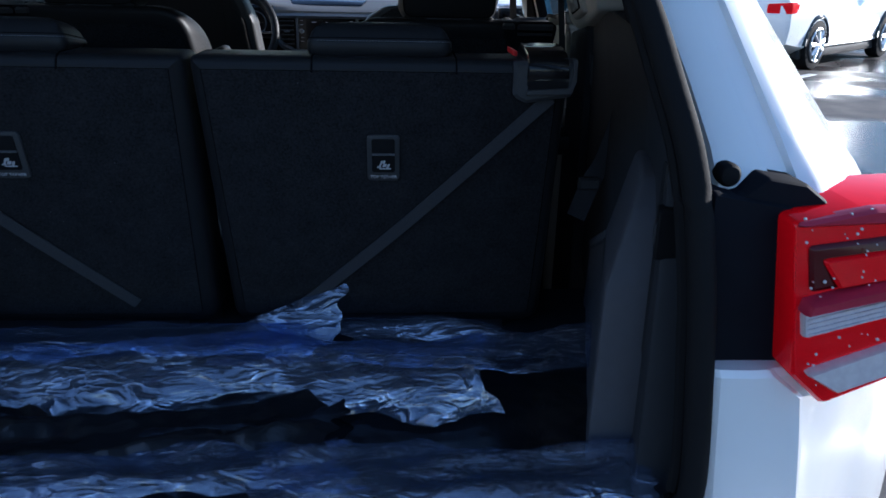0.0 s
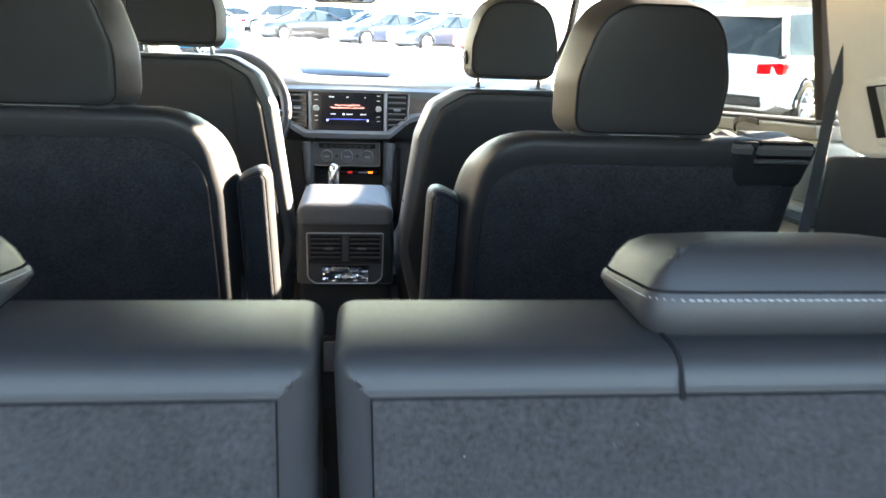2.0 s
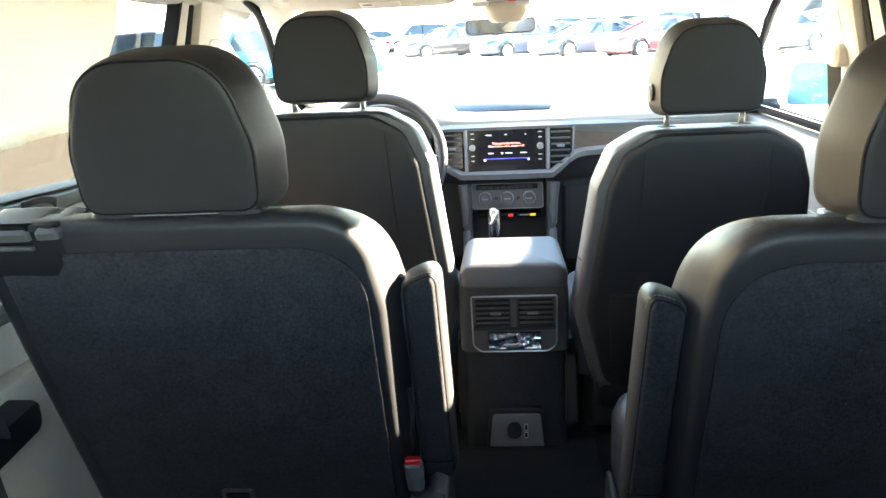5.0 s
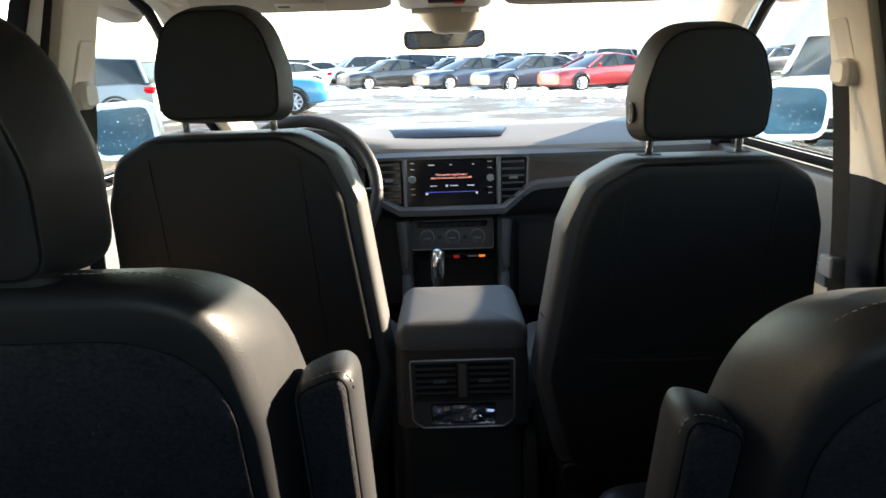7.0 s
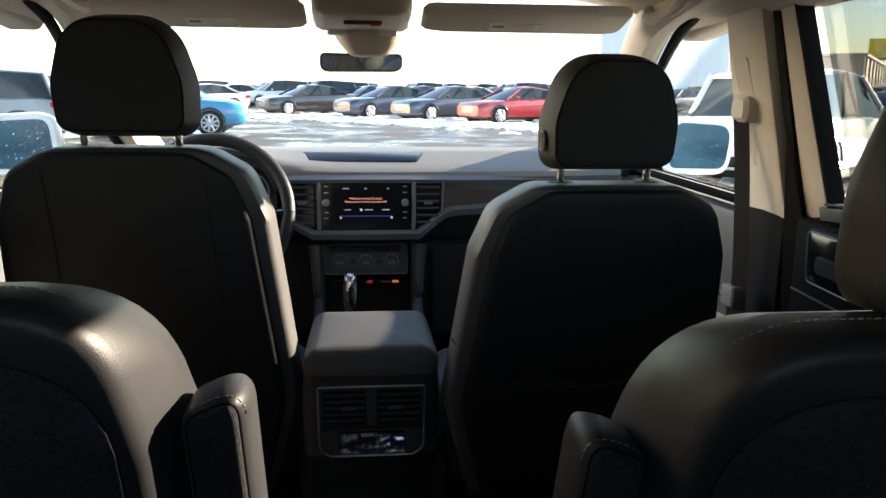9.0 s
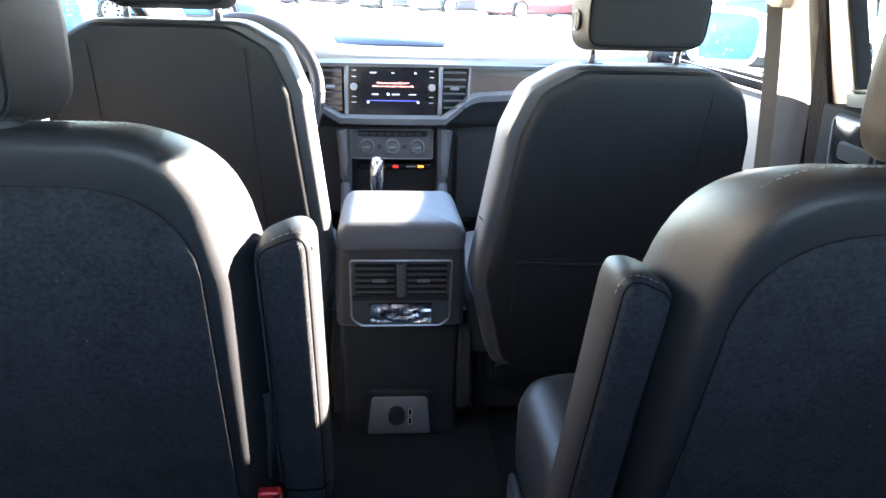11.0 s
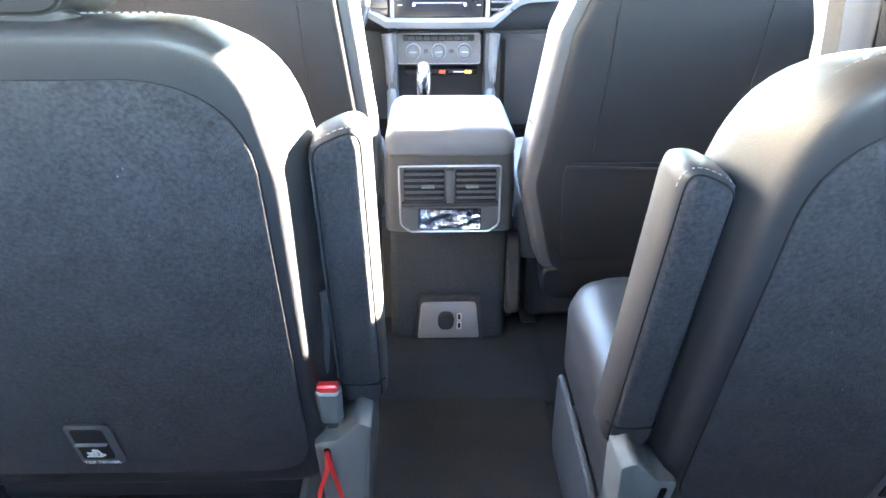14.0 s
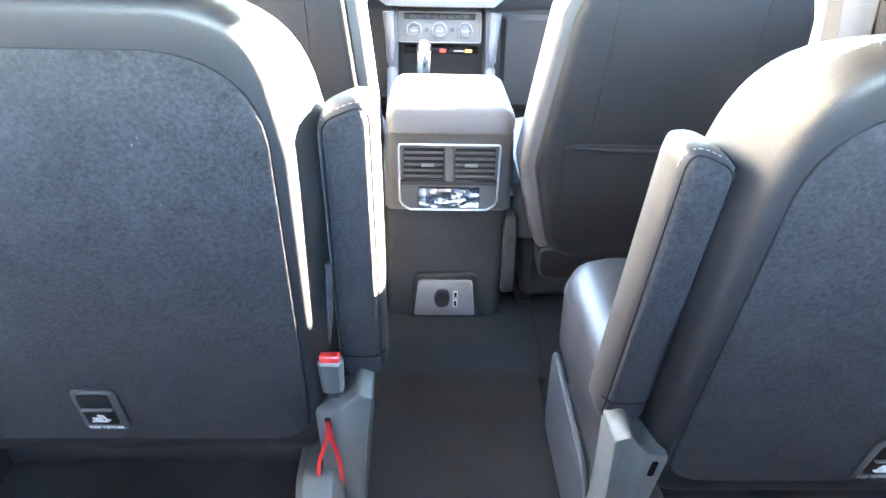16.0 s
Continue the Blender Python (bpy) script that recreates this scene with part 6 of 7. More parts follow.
for s in (1, -1):
    tl = thing("tail_lamp", "red and clear tail lamp wet with drops", "tail lamp", group="tail lamps")

    def T(u, v, w, s=s):
        return Vector((s * (0.694 + 0.95 * (u - 0.745) + 0.12 * (1.108 - v)) + MID, 0.755 + w + 0.30 * max(0, u - 0.80) ** 1.5 + 0.10 * (v - 0.9), 1.177 + 0.90 * (v - 1.108) + (0.04 + 0.9 * (1.108 - v)) * (u - 0.745)))

    def W(u, v, w, s=s):
        return Vector((s * u + MID, 0.79 + w + 0.03 * (v - 1.0), v))

    o = rounded([(0.742, 0.925, 0.008), (0.775, 0.880, 0.008), (0.93, 0.900, 0.02), (0.955, 1.112, 0.02), (0.83, 1.114, 0.02), (0.745, 1.108, 0.01)], 4)
    part("lamp_body", slab(o, [(0.004, -0.012), (0, -0.006), (0, 0.12)], T), LAMP_RED, tl, "red lamp lens")
    part("socket_side", slab(rounded([(0.628, 0.998, 0.005), (0.722, 0.998, 0.005), (0.712, 1.180, 0.005), (0.624, 1.196, 0.005)]), [(0.003, 0.0), (0, 0.004), (0, 0.10)], W), WELL, tl, "black lamp mounting recess")
    part("recess_top", slab(rounded([(0.628, 1.184, 0.004), (0.700, 1.168, 0.004), (0.760, 1.168, 0.008), (0.748, 1.186, 0.008), (0.725, 1.203, 0.008), (0.682, 1.210, 0.01), (0.660, 1.193, 0.006)]), [(0.003, 0.006), (0, 0.010), (0, 0.08)], W), WELL, tl)
    part("top_bevel", slab(rounded([(0.750, 1.100, 0.004), (0.94, 1.092, 0.006), (0.945, 1.114, 0.008), (0.835, 1.118, 0.01), (0.752, 1.105, 0.004)]), [(0.004, -0.017), (0, -0.013), (0, 0)], T), LAMP_PINK, tl, "frosted red top bevel")
    fr = part("upper_lens", slab(rounded([(0.762, 1.024, 0.006), (0.93, 1.030, 0.006), (0.935, 1.084, 0.008), (0.762, 1.078, 0.006)]), [(0.004, -0.015), (0, -0.0125), (0, 0)], T), LAMP_DEEP, tl, "dark red upper lens")
    part("reflector", slab(rounded([(0.792, 1.026, 0.004), (0.872, 1.029, 0.004), (0.892, 1.066, 0.004), (0.774, 1.062, 0.004)]), [(0.003, -0.020), (0, -0.017), (0, 0)], T), LAMP_RED, fr)
    part("lens_ridge", slab(rounded([(0.748, 1.003, 0.003), (0.945, 1.014, 0.003), (0.945, 1.033, 0.003), (0.86, 1.030, 0.003), (0.755, 1.018, 0.003)]), [(0.003, -0.034), (0, -0.026), (0, 0)], T), LAMP_PINK, tl, "frosted red ridge")
    c1 = part("clear_band", slab(rounded([(0.752, 0.972, 0.004), (0.94, 0.985, 0.004), (0.945, 1.012, 0.004), (0.752, 1.002, 0.004)]), [(0.002, -0.020), (0, -0.016), (0, 0)], T), LAMP_CLEAR, tl, "clear ribbed lens band")
    for k in range(4):
        part("rib", slab(rounded([(0.756, 0.976 + 0.006 * k), (0.93, 0.988 + 0.006 * k), (0.93, 0.990 + 0.006 * k), (0.756, 0.978 + 0.006 * k)]), [(0, -0.0225), (0, -0.018)], T), LAMP_CLEAR, c1)
    part("reverse_lens", slab(rounded([(0.752, 0.930, 0.004), (0.785, 0.898, 0.004), (0.935, 0.912, 0.004), (0.94, 0.955, 0.004)]), [(0.003, -0.024), (0, -0.018), (0, 0)], T), LAMP_CLEAR, tl, "clear reversing lens")
    rnd = random.Random(4)
    bm = bmesh.new()
    for k in range(110):
        u, v = rnd.uniform(0.755, 0.94), rnd.uniform(0.90, 1.12)
        p = T(u, v, -0.0175 if v < 1.1 else -0.012)
        bmesh.ops.create_icosphere(bm, subdivisions=1, radius=rnd.uniform(0.0009, 0.0022), matrix=Matrix.Translation(p))
    part("water_drops", bm, LAMP_CLEAR, tl, "water drops")["kind"] = "stuff"


tg = thing("tailgate", "open white rear tailgate raised over the cargo opening", "tailgate")
TG = lambda u, v, w: Vector((0.02 + u, 1.02 - 0.75 * v - 0.66 * w, 1.70 + 0.66 * v - 0.75 * w))
part("outer_panel", slab(rounded([(-0.62, 0.0, 0.05), (0.62, 0.0, 0.05), (0.72, 0.55, 0.06), (0.70, 1.12, 0.10), (-0.70, 1.12, 0.10), (-0.72, 0.55, 0.06)], 5), [(0.03, -0.05), (0.006, -0.04), (0, -0.02), (0, 0.0)], TG), WHITE_PAINT, tg)
part("inner_trim", slab(rounded([(-0.58, 0.03, 0.05), (0.58, 0.03, 0.05), (0.66, 0.55, 0.06), (0.64, 1.06, 0.10), (-0.64, 1.06, 0.10), (-0.66, 0.55, 0.06)], 5), [(0.0, 0.0), (0.004, 0.02), (0.03, 0.032)], TG), PLASTIC, tg, "black inner lining")
part("rear_window", slab(rounded([(-0.50, 0.12, 0.05), (0.50, 0.12, 0.05), (0.56, 0.50, 0.05), (-0.56, 0.50, 0.05)], 4), [(0.002, 0.030), (0, 0.034), (0.004, 0.037)], TG), CAR_GLASS, tg, "dark tinted glass")


def crease(p):
    return 1 - abs((p % 1.0) - 0.5) * 2


def crumple(x0, x1, y0, y1, z, n, m, seed, high, fold, edge_up=0.0, dome=0.0):
    """A creased sheet: flat facets that meet in crisp folds, most of them running from side to side."""
    bm = bmesh.new()
    vs = []
    for j in range(m + 1):
        row = []
        for i in range(n + 1):
            u, v = i / n, j / m
            x, y = x0 + (x1 - x0) * u, y0 + (y1 - y0) * v
            x += (0.035 * noise.noise((v * 4, seed, 1.3)) + 0.02 * noise.noise((v * 13, seed, 4.3))) * (1 - min(1, min(u, 1 - u) * 6))
            y += 0.035 * noise.noise((x * 4, seed, 2.7)) + 0.022 * noise.noise((x * 13, seed, 8.0)) * abs(2 * v - 1) ** 3
            w = y + 0.06 * noise.noise((x * 2.3, y * 3, seed)) + 0.012 * noise.noise((x * 9, y * 9, seed + 3))
            xx = x + 0.05 * noise.noise((x * 3, y * 5, seed + 6))
            h = high * (0.5 + 0.5 * noise.noise((x * 2.0 + seed, w * 6, seed))) * (1 - abs(2 * v - 1) ** 4)
            a = 0.5 + 0.5 * noise.noise((x * 3.1, w * 6, seed + 9.0))
            h += fold * (0.9 * crease(w * 8 + xx * 0.8 + seed) + 0.7 * crease(w * 15 - xx * 1.5 + seed * 2.3))
            h += fold * a * (0.9 * crease(xx * 5.5 + w * 7 + seed) + 0.7 * crease(xx * 8 - w * 13 + seed * 1.7) + 0.35 * crease(xx * 21 + w * 17))
            h += edge_up * max(0, v - 0.6) / 0.4 * (0.6 + 0.6 * noise.noise((x * 5, 1.0, seed))) * (1 if edge_up < 0.05 else 0.15 + 0.85 * u)
            h += dome * math.sqrt(max(0, 1 - (2 * v - 1) ** 2)) * (0.8 + 0.35 * noise.noise((x * 3, 0.5, seed)))
            row.append(bm.verts.new((x, y, z + max(0.002, h))))
        vs.append(row)
    for j in range(m):
        for i in range(n):
            bm.faces.new((vs[j][i], vs[j][i + 1], vs[j + 1][i + 1], vs[j + 1][i]))
    return bm


bags = [(-0.66, 0.24, 0.80, 1.12, 0.034, 0.017, 0.0, DARK_BAG, "black folded protective bag on the cargo floor"),
        (0.22, 0.645, 0.83, 1.20, 0.008, 0.003, 0.0, DARK_BAG, "black flat cargo mat in its wrapping")]
for k, (x0, x1, y0, y1, hi, fo, eu, mt, lb) in enumerate(bags):
    tagged(part("cargo_bag", crumple(x0, x1, y0, y1, CARGO_Z, 120, 70, 3 + k, hi, fo, eu), mt, sharp=180), lb, "plastic bag", "cargo wrapping")
films = [(-0.64, 0.45, 1.00, 1.18, 0.020, 0.009, 0.0, 0.006, 0.055), (-0.64, 0.17, 1.15, 1.245, 0.02, 0.007, 0.02, 0.025, 0.015), (0.21, 0.665, 1.13, 1.245, 0.012, 0.007, 0.049, 0.010, 0.008),
         (-0.64, 0.25, 0.80, 0.90, 0.025, 0.011, 0.0, 0.016, 0.0), (0.15, 0.63, 0.79, 0.915, 0.035, 0.010, 0.0, 0.016, 0.0), (0.02, 0.212, 1.17, 1.262, 0.012, 0.005, 0.12, 0.0, 0.0)]
for k, (x0, x1, y0, y1, hi, fo, eu, lift, do) in enumerate(films):
    nx = max(24, int((x1 - x0) / 0.006))
    tagged(part("plastic_film", crumple(x0, x1, y0, y1, CARGO_Z + lift, nx, 46, 11 + k * 2.3, hi, fo, eu, do), FILM, sharp=24), "crumpled clear plastic film on the cargo floor", "plastic film", "cargo wrapping")

# ---- outside: the lot ----
ground_mat = bpy.data.materials.new("wet_asphalt_with_snow")
ground_mat.use_nodes = True
nt = ground_mat.node_tree
b = nt.nodes["Principled BSDF"]
tc = nt.nodes.new("ShaderNodeTexCoord")
n1, n2, n3 = (nt.nodes.new("ShaderNodeTexNoise") for _ in range(3))
for n_, sc_, de in ((n1, 0.55, 8), (n2, 3.0, 10), (n3, 60.0, 4)):
    n_.inputs["Scale"].default_value, n_.inputs["Detail"].default_value = sc_, de
    nt.links.new(tc.outputs["Object"], n_.inputs["Vector"])
wet = nt.nodes.new("ShaderNodeMapRange")
wet.inputs[1].default_value, wet.inputs[2].default_value, wet.inputs[3].default_value, wet.inputs[4].default_value = 0.44, 0.56, 0.20, 0.70
nt.links.new(n1.outputs[0], wet.inputs[0])
nt.links.new(wet.outputs[0], b.inputs["Roughness"])
ramp = nt.nodes.new("ShaderNodeValToRGB")
ramp.color_ramp.elements[0].position, ramp.color_ramp.elements[0].color = 0.35, (0.035, 0.034, 0.036, 1)
ramp.color_ramp.elements[1].position, ramp.color_ramp.elements[1].color = 0.7, (0.085, 0.078, 0.07, 1)
nt.links.new(n2.outputs[0], ramp.inputs[0])
nt.links.new(ramp.outputs[0], b.inputs["Base Color"])
b.inputs["Specular IOR Level"].default_value = 0.3
bp = nt.nodes.new("ShaderNodeBump")
bp.inputs["Strength"].default_value, bp.inputs["Distance"].default_value = 0.15, 0.01
nt.links.new(n3.outputs[0], bp.inputs["Height"])
nt.links.new(bp.outputs[0], b.inputs["Normal"])
bm = bmesh.new()
R_ = 2500
bm.faces.new([bm.verts.new(p) for p in ((-R_, -R_, 0), (R_, -R_, 0), (R_, R_, 0), (-R_, R_, 0))])
tagged(part("ground", bm, ground_mat), "wet dark asphalt parking lot", "ground", kind="structure")
# rough brown patch laid just above the asphalt on the left
BROWN_GROUND = material("rough_brown_ground", (0.085, 0.063, 0.040), 0.9, spec=0.15, vary=0.5, scale=6, bump=0.8, bump_scale=30, stain=0.5, stain_scale=0.5)
rnd = random.Random(21)
edge = []
for k in range(40):
    a, r = k / 40 * 2 * math.pi, 1 + rnd.uniform(-0.06, 0.06)
    edge.append((-7.0 + 3.6 * r * math.cos(a) - 1.5 * math.sin(a), 10.5 + 5.5 * r * math.sin(a), 0.005))
bm = bmesh.new()
bm.faces.new([bm.verts.new(p) for p in edge])
tagged(part("brown_patch", bm, BROWN_GROUND), "rough brown patch on the lot", "ground", kind="structure")
LINE = material("white_line_paint", (0.6, 0.6, 0.58), 0.6, vary=0.3, scale=8)
SNOW = material("dirty_snow", (0.75, 0.76, 0.78), 0.7, vary=0.15, scale=4)
for k in range(9):
    bm = box(-0.06, 0.06, -2.6, 2.6, 0.0, 0.006, 0.002)
    ln = part("bay_line", bm, LINE)
    ln.matrix_basis = pose(4.3 + 3.4 * k, 9.5 - 0.5 * k, 0, 0, 0, -48)
    tagged(ln, "painted white parking bay line", "road marking", "bay lines", "structure")
rnd = random.Random(7)
bm = bmesh.new()
for k in range(700):
    t = rnd.uniform(-16, 16)
    x, y = 1.5 + t * 0.72 + rnd.gauss(0, 1.0), 35.5 - t * 0.72 + rnd.gauss(-1.5, 1.6)
    r = rnd.uniform(0.08, 0.45)
    bmesh.ops.create_icosphere(bm, subdivisions=1, radius=r, matrix=Matrix.Translation((x, y, 0.0)) @ Matrix.Diagonal((1.6, 1.0, 0.35, 1)) @ Matrix.Rotation(rnd.uniform(0, 3), 4, "Z"))
tagged(part("snow_lumps", bm, SNOW), "melting heaps of dirty snow between parked cars", "snow", kind="stuff")


def paint(name, c):
    return material(name, c, 0.28, coat=1.0, vary=0.04)


ALLOY = material("alloy_wheel", (0.55, 0.56, 0.58), 0.3, metal=0.8)
HEADLAMP = material("headlamp_lens", (0.42, 0.44, 0.47), 0.4, spec=0.3, vary=0.4, scale=12)
GRILLE = material("satin_dark_grille", (0.07, 0.075, 0.08), 0.5, spec=0.3, vary=0.4, scale=30)


def car_model(name, colour, label, suv=False, long=4.8, wide=1.86):
    """A parked car, nose towards +y, standing on z = 0."""
    c = thing(name, label, "car", group="parked cars")
    h = wide / 2
    L = long / 2
    if suv:
        stations = [(-L, 0.45, 0.95, 0.86), (-L + 0.05, 0.32, 1.05, 0.95), (-L + 0.5, 0.24, 1.08, 1.0), (-0.8, 0.22, 1.06, 1.0), (0.5, 0.22, 1.04, 1.0), (L - 1.2, 0.24, 1.03, 0.99), (L - 0.45, 0.26, 0.97, 0.95), (L - 0.12, 0.3, 0.86, 0.86), (L, 0.4, 0.70, 0.74)]
        cab = [(-L + 0.12, 1.07, 1.10, 0.80), (-L + 0.42, 1.06, 1.66, 0.70), (-0.6, 1.06, 1.74, 0.69), (0.35, 1.05, 1.70, 0.68), (1.25, 1.03, 1.06, 0.82)]
        wr = 0.36
    else:
        stations = [(-L, 0.45, 0.85, 0.80), (-L + 0.08, 0.3, 0.98, 0.9), (-L + 0.6, 0.2, 1.0, 0.97), (-0.9, 0.19, 0.97, 1.0), (0.4, 0.19, 0.94, 1.0), (L - 1.3, 0.2, 0.92, 0.99), (L - 0.5, 0.22, 0.87, 0.95), (L - 0.12, 0.24, 0.80, 0.88), (L, 0.32, 0.70, 0.78)]
        cab = [(-L + 0.55, 0.99, 1.00, 0.74), (-1.15, 0.98, 1.36, 0.60), (-0.5, 0.97, 1.44, 0.60), (0.15, 0.96, 1.40, 0.61), (1.15, 0.93, 0.94, 0.80)]
        wr = 0.34
    rings = []
    for y, z0, z1, f in stations:
        w = h * f
        rings.append([Vector((x * w, y, z0 + (z1 - z0) * t)) for x, t in ((-0.82, 0), (-0.97, 0.12), (-1.0, 0.45), (-0.985, 0.75), (-0.93, 0.95), (-0.80, 1.0), (0, 1.025), (0.80, 1.0), (0.93, 0.95), (0.985, 0.75), (1.0, 0.45), (0.97, 0.12), (0.82, 0))])
    part("body", loft(rings), colour, c)
    rings = []
    for y, z0, z1, f in cab:
        w0, w1 = h * min(0.93, f + 0.14), h * f
        rings.append([Vector((x, y, z)) for x, z in ((-w0, z0 - 0.03), (-w0 * 0.5 - w1 * 0.5, (z0 + z1) / 2), (-w1, z1 - 0.03), (-w1 * 0.8, z1), (0, z1 + 0.01), (w1 * 0.8, z1), (w1, z1 - 0.03), (w0 * 0.5 + w1 * 0.5, (z0 + z1) / 2), (w0, z0 - 0.03))])
    part("windows", loft(rings), CAR_GLASS, c, "dark window glass")
    top = cab[1:4]
    rings = [[Vector((x * h * f, y, z1 + dz)) for x, dz in ((-1.02, -0.05), (-0.9, 0.0), (0, 0.028), (0.9, 0.0), (1.02, -0.05), (0.9, -0.06), (-0.9, -0.06))] for y, z0, z1, f in [(top[0][0] - 0.1, 0, top[0][2] - 0.02, top[0][3])] + top + [(top[2][0] + 0.12, 0, top[2][2] - 0.06, top[2][3])]]
    part("roof", loft(rings), colour, c)
    for s in (-1, 1):
        part("front_pillar", tube([(s * h * 0.92, cab[4][0] - 0.02, cab[4][1]), (s * h * (cab[3][3] + 0.02), cab[3][0] + 0.08, cab[3][2] - 0.05)], 0.035, 6), colour, c)
        part("rear_pillar", tube([(s * h * 0.9, cab[0][0] + 0.05, cab[0][1]), (s * h * (cab[1][3] + 0.02), cab[1][0] - 0.02, cab[1][2] - 0.04)], 0.05, 6), colour, c)
        part("middle_pillar", tube([(s * h * 0.95, -0.35, cab[2][1] - 0.02), (s * h * (cab[2][3] + 0.02), -0.40, cab[2][2] - 0.04)], 0.03, 6), CAR_GLASS, c)
        part("wing_mirror", box(*sorted((s * h * 0.98, s * (h + 0.16))), 0.62, 0.72, cab[3][1] - 0.0, cab[3][1] + 0.13, 0.03), colour, c)
        zl = 0.66 if suv else 0.60
        part("headlamp", slab(rounded([(0.52, zl, 0.02), (0.80, zl + 0.03, 0.02), (0.86, zl + 0.15, 0.03), (0.56, zl + 0.10, 0.02)]), [(0.005, 0.03), (0, 0.0), (0, -0.25)], lambda u, v, w, s=s: Vector((s * u * h, L - 0.06 - 0.55 * max(0, u - 0.45) + w, v))), HEADLAMP, c)
        part("rear_lamp", slab(rounded([(0.55, 0.82 if suv else 0.74, 0.02), (0.90, 0.82 if suv else 0.74, 0.02), (0.90, 0.98 if suv else 0.88, 0.03), (0.55, 0.95 if suv else 0.86, 0.02)]), [(0.005, -0.02), (0, 0.0), (0, 0.2)], lambda u, v, w, s=s: Vector((s * u * h * 1.06, -L - 0.01 + 0.16 * max(0, u - 0.55) + w, v))), LAMP_RED, c)
        for k, y in enumerate((-L + 0.95, L - 0.92)):
            wv = part("wheel", slab(rect(2 * wr, 2 * wr, wr, y, wr, 8), [(0.05, -0.11), (0.01, -0.10), (0, -0.07), (0, 0.07), (0.01, 0.10), (0.05, 0.11)], lambda u, v, w, s=s: Vector((s * (h - 0.10 + w), u, v))), RUBBER, c, "black tyre")
            bm = bmesh.new()
            slab(rect(1.36 * wr, 1.36 * wr, 0.68 * wr, y, wr, 8), [(0.03, 0.090), (0, 0.105), (0, 0.112), (0.012, 0.114)], lambda u, v, w, s=s: Vector((s * (h - 0.10 + w), u, v)), bm=bm)
            part("rim", bm, GLOSS, wv)
            bm = bmesh.new()
            for a in range(9):
                an = a * 2 * math.pi / 9 + 0.3
                tube([Vector((s * (h + 0.022), y, wr)), Vector((s * (h + 0.018), y + 0.64 * wr * math.cos(an), wr + 0.64 * wr * math.sin(an)))], [0.045, 0.03], 6, bm)
            tube([Vector((s * (h + 0.016), y + 0.66 * wr * math.cos(an), wr + 0.66 * wr * math.sin(an))) for an in np.linspace(0, 2 * math.pi, 25)], 0.018, 6, bm, caps=False)
            part("spokes", bm, ALLOY, wv)
            part("wheel_arch", tube([Vector((s * (h - 0.012), y + (wr + 0.05) * math.cos(a), wr + (wr + 0.05) * math.sin(a))) for a in np.linspace(0, math.pi, 13)], 0.035, 6), CAR_GLASS, c)
    zg = 0.80 if suv else 0.70
    gr = part("grille", slab(rounded([(-0.30, 0.40, 0.03), (0.30, 0.40, 0.03), (0.46, zg - 0.08, 0.03), (0.42, zg, 0.03), (-0.42, zg, 0.03), (-0.46, zg - 0.08, 0.03)]), [(0.01, 0.035), (0, 0.01), (0, -0.2)], lambda u, v, w: Vector((u, L - 0.02 + w - 0.16 * u * u - 0.12 * max(0, v - 0.6), v))), GRILLE, c, "dark front grille")
    for k in range(4):
        z = 0.46 + 0.07 * k
        part("grille_bar", tube([Vector((u, L + 0.022 - 0.16 * u * u - 0.12 * max(0, z - 0.6), z)) for u in (-0.32 - 0.03 * k, -0.16, 0, 0.16, 0.32 + 0.03 * k)], 0.010, 5), ALLOY, gr)
    part("lower_sill", box(-h * 0.93, h * 0.93, -L + 0.5, L - 0.5, 0.16, 0.30, 0.03), PLASTIC, c)
    part("bumper", box(-h * 0.7, h * 0.7, -L - 0.02, -L + 0.2, 0.36, 0.52, 0.03), PLASTIC if suv else colour, c)
    return c


def park(model, x, y, yaw):
    return copy_thing(model, pose(x, y, 0, 0, 0, yaw))


models = {}
for key, col, lb, suv in (("black", (0.012, 0.012, 0.014), "black sedan parked on the wet lot", False), ("navy", (0.02, 0.03, 0.06), "dark blue sedan parked on the wet lot", False),
                          ("red", (0.33, 0.015, 0.02), "dark red sedan parked in the front row", False), ("silver", (0.45, 0.46, 0.48), "silver sedan parked on the lot", False),
                          ("white", (0.78, 0.78, 0.78), "white sedan parked on the lot", False), ("white_suv", (0.78, 0.78, 0.78), "white sport utility vehicle parked on the lot", True),
                          ("grey_suv", (0.30, 0.31, 0.32), "silver-grey sport utility vehicle parked on the lot", True), ("blue_suv", (0.01, 0.22, 0.42), "bright blue sport utility vehicle on the lot", True),
                          ("black_suv", (0.015, 0.015, 0.018), "black sport utility vehicle parked on the lot", True)):
    models[key] = car_model("sport_utility_vehicle" if suv else "sedan", paint(key + "_paint", col), lb, suv)
spots = {"black": (-2.75, 41.5, 122), "navy": (1.1, 38.2, 122), "red": (6.2, 33.6, 118), "silver": (-8.3, 43.5, 122), "white": (9.5, 31.0, 118), "white_suv": (7.0, 13.5, -49),
         "grey_suv": (-9.4, 21.6, 92), "blue_suv": (-5.75, 25.0, -88), "black_suv": (20.0, 36.0, 120)}
for key, (x, y, yaw) in spots.items():
    models[key].matrix_basis = pose(x, y, 0, 0, 0, yaw)
park(models["navy"], 3.6, 35.8, 121)
rnd = random.Random(21)
kinds = ["black", "navy", "silver", "white", "white", "silver", "grey_suv", "white_suv", "black_suv", "red"]
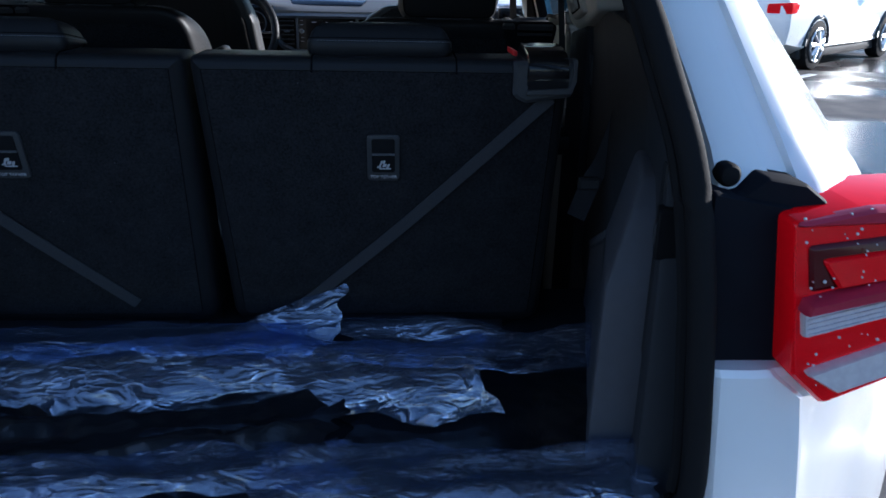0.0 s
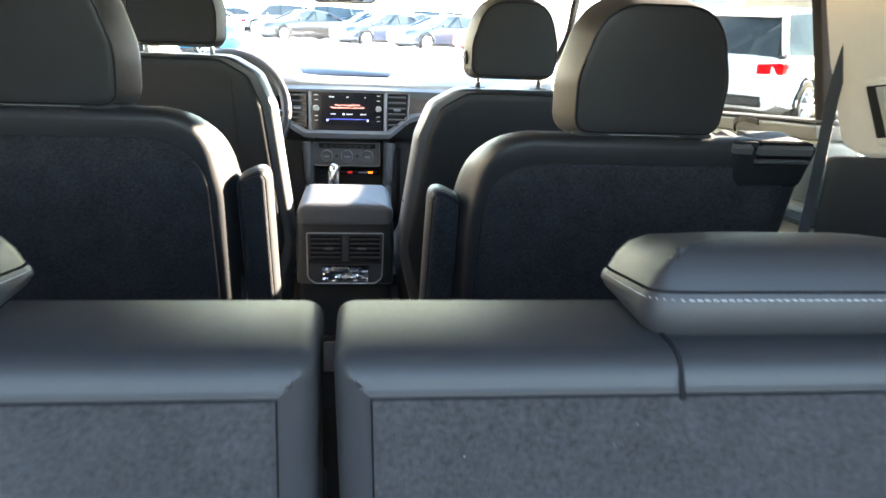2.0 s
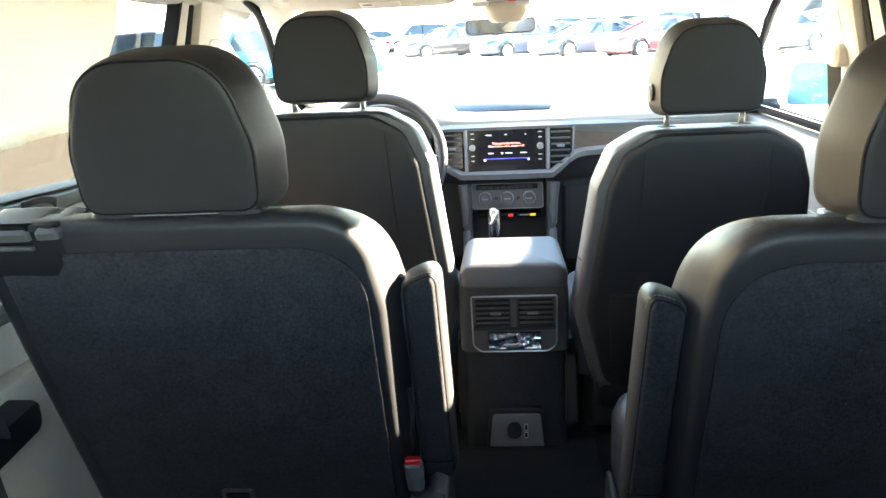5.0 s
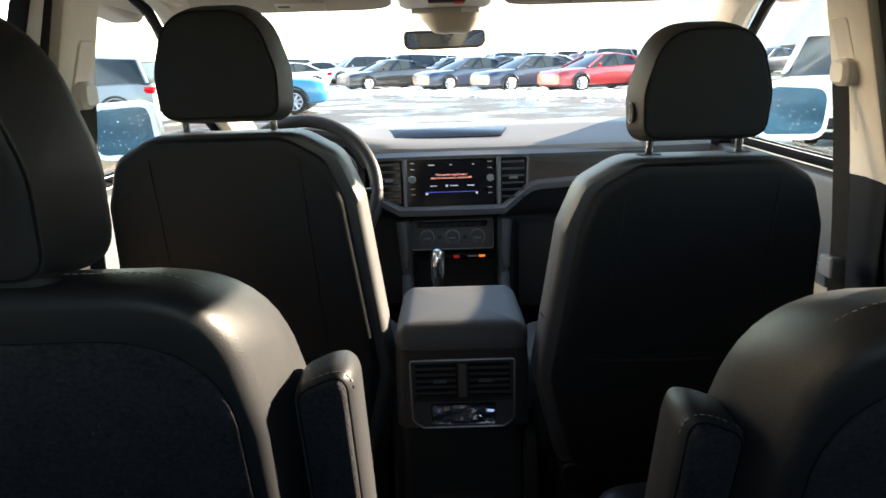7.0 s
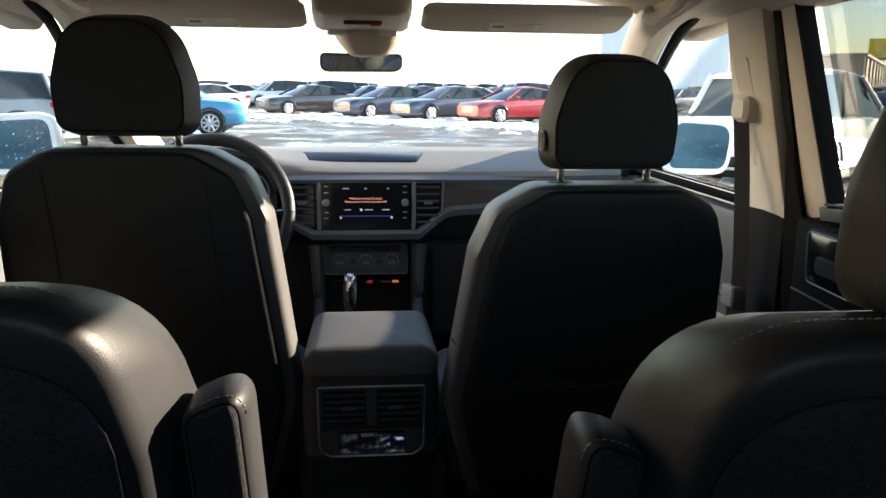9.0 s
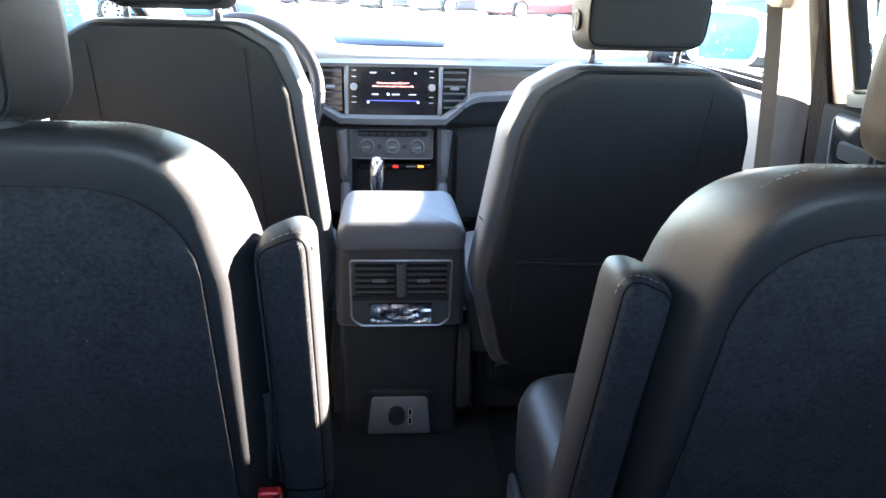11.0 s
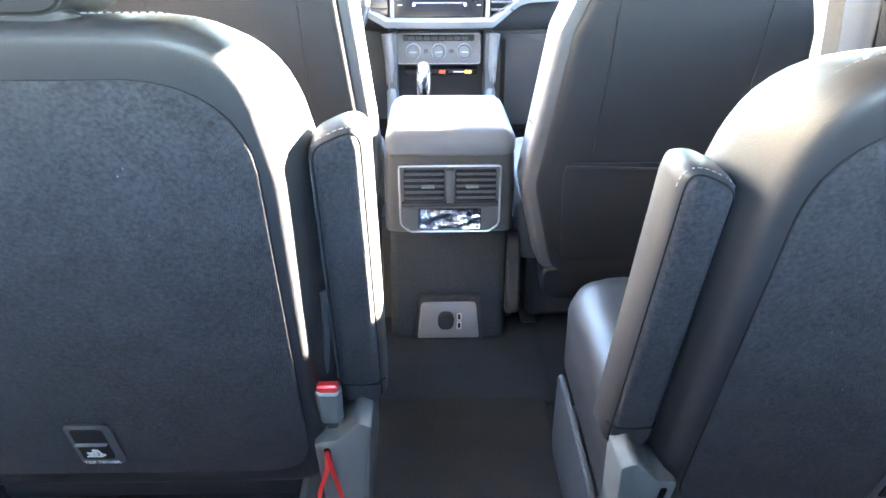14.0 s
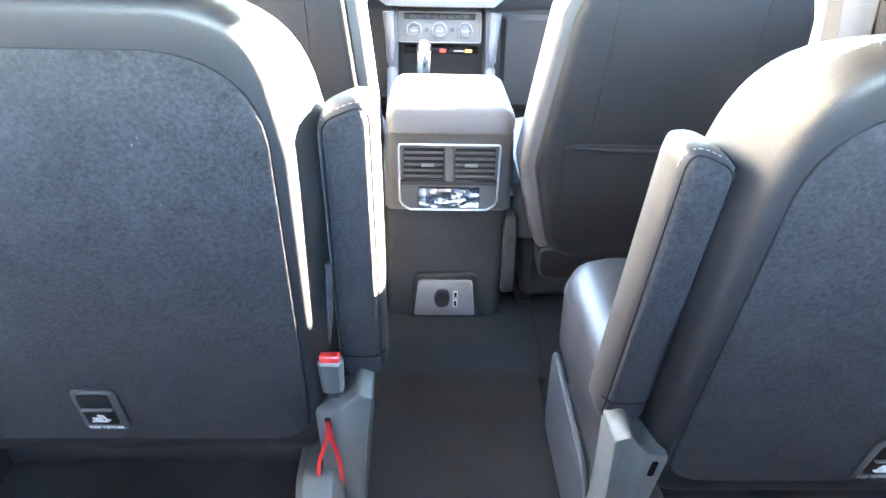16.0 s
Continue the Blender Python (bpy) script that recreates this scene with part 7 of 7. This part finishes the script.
for row, (x0, y0, n) in enumerate(((-12.0, 58.0, 16), (-14.0, 74.0, 20), (-16.0, 92.0, 24))):
    for k in range(n):
        t = k * 3.1
        park(models[rnd.choice(kinds)], x0 + t, y0 - t * 0.30 + rnd.uniform(-0.4, 0.4), 118 + rnd.uniform(-3, 3))
for k in range(10):
    park(models[rnd.choice(kinds)], -15.0 - 2.2 * k, 33.0 - 2.9 * k * 0.9, -115 + rnd.uniform(-3, 3))
for k in range(8):
    park(models[rnd.choice(kinds)], 16.0 + 3.0 * k, 30.0 - 1.6 * k, 118 + rnd.uniform(-3, 3))

# buildings
STUCCO = material("beige_stucco", (0.48, 0.40, 0.31), 0.85, vary=0.08, scale=2, stain=0.1)
CLADDING = material("pale_grey_cladding", (0.74, 0.76, 0.78), 0.6, vary=0.04, scale=3)
YELLOW = material("yellow_board", (0.75, 0.55, 0.06), 0.6)
gb = thing("grey_building", "pale grey flat-roofed commercial building", "building")
part("wall", box(19.5, 30.5, 66, 90, 0, 10.6, 0.05), CLADDING, gb)
part("roof_edge", box(19.3, 30.7, 65.8, 90, 10.6, 10.95, 0.05), WHITE_PAINT, gb)
for k in range(6):
    part("cladding_seam", box(20.2 + 1.9 * k, 20.26 + 1.9 * k, 65.95, 66.05, 0.2, 10.5, 0.01), WHITE_PAINT, gb)
part("service_door", box(22.4, 24.8, 65.92, 66.05, 0, 2.6, 0.02), GREY_PLASTIC, gb)
bb = thing("beige_building", "long beige single-storey building with garage doors", "building")
part("wall", box(-26, 26, -6, 6, 0, 4.3, 0.05), STUCCO, bb)
part("roof_edge", box(-26.2, 26.2, -6.2, 6.2, 4.3, 4.55, 0.04), TRIM, bb)
for k in range(9):
    part("garage_door", box(-23 + 5.4 * k, -20.4 + 5.4 * k, -6.08, -5.9, 0, 2.7, 0.02), WOOD, bb)
    part("pilaster", box(-25.3 + 5.4 * k, -24.9 + 5.4 * k, -6.15, -5.9, 0, 4.3, 0.02), STUCCO, bb)
bb.matrix_basis = pose(53.1, 90, 0, 0, 0, 53)
bi = thing("billboard", "yellow roadside billboard on a steel frame", "billboard")
part("board", box(-3.2, 3.2, -0.1, 0.1, 5.6, 8.0, 0.02), YELLOW, bi)
part("lettering_bars", box(-1.2, 1.6, -0.13, -0.1, 6.3, 6.9, 0.01), GLOSS, bi)
part("frame", box(-3.4, 3.4, 0.1, 0.5, 5.3, 5.6, 0.02), PLASTIC, bi)
for x in (-2, 2):
    part("post", tube([(x, 0.3, 0), (x, 0.3, 5.6)], 0.15, 8), PLASTIC, bi)
bi.matrix_basis = pose(67.7, 98, 0, 0, 0, -28)
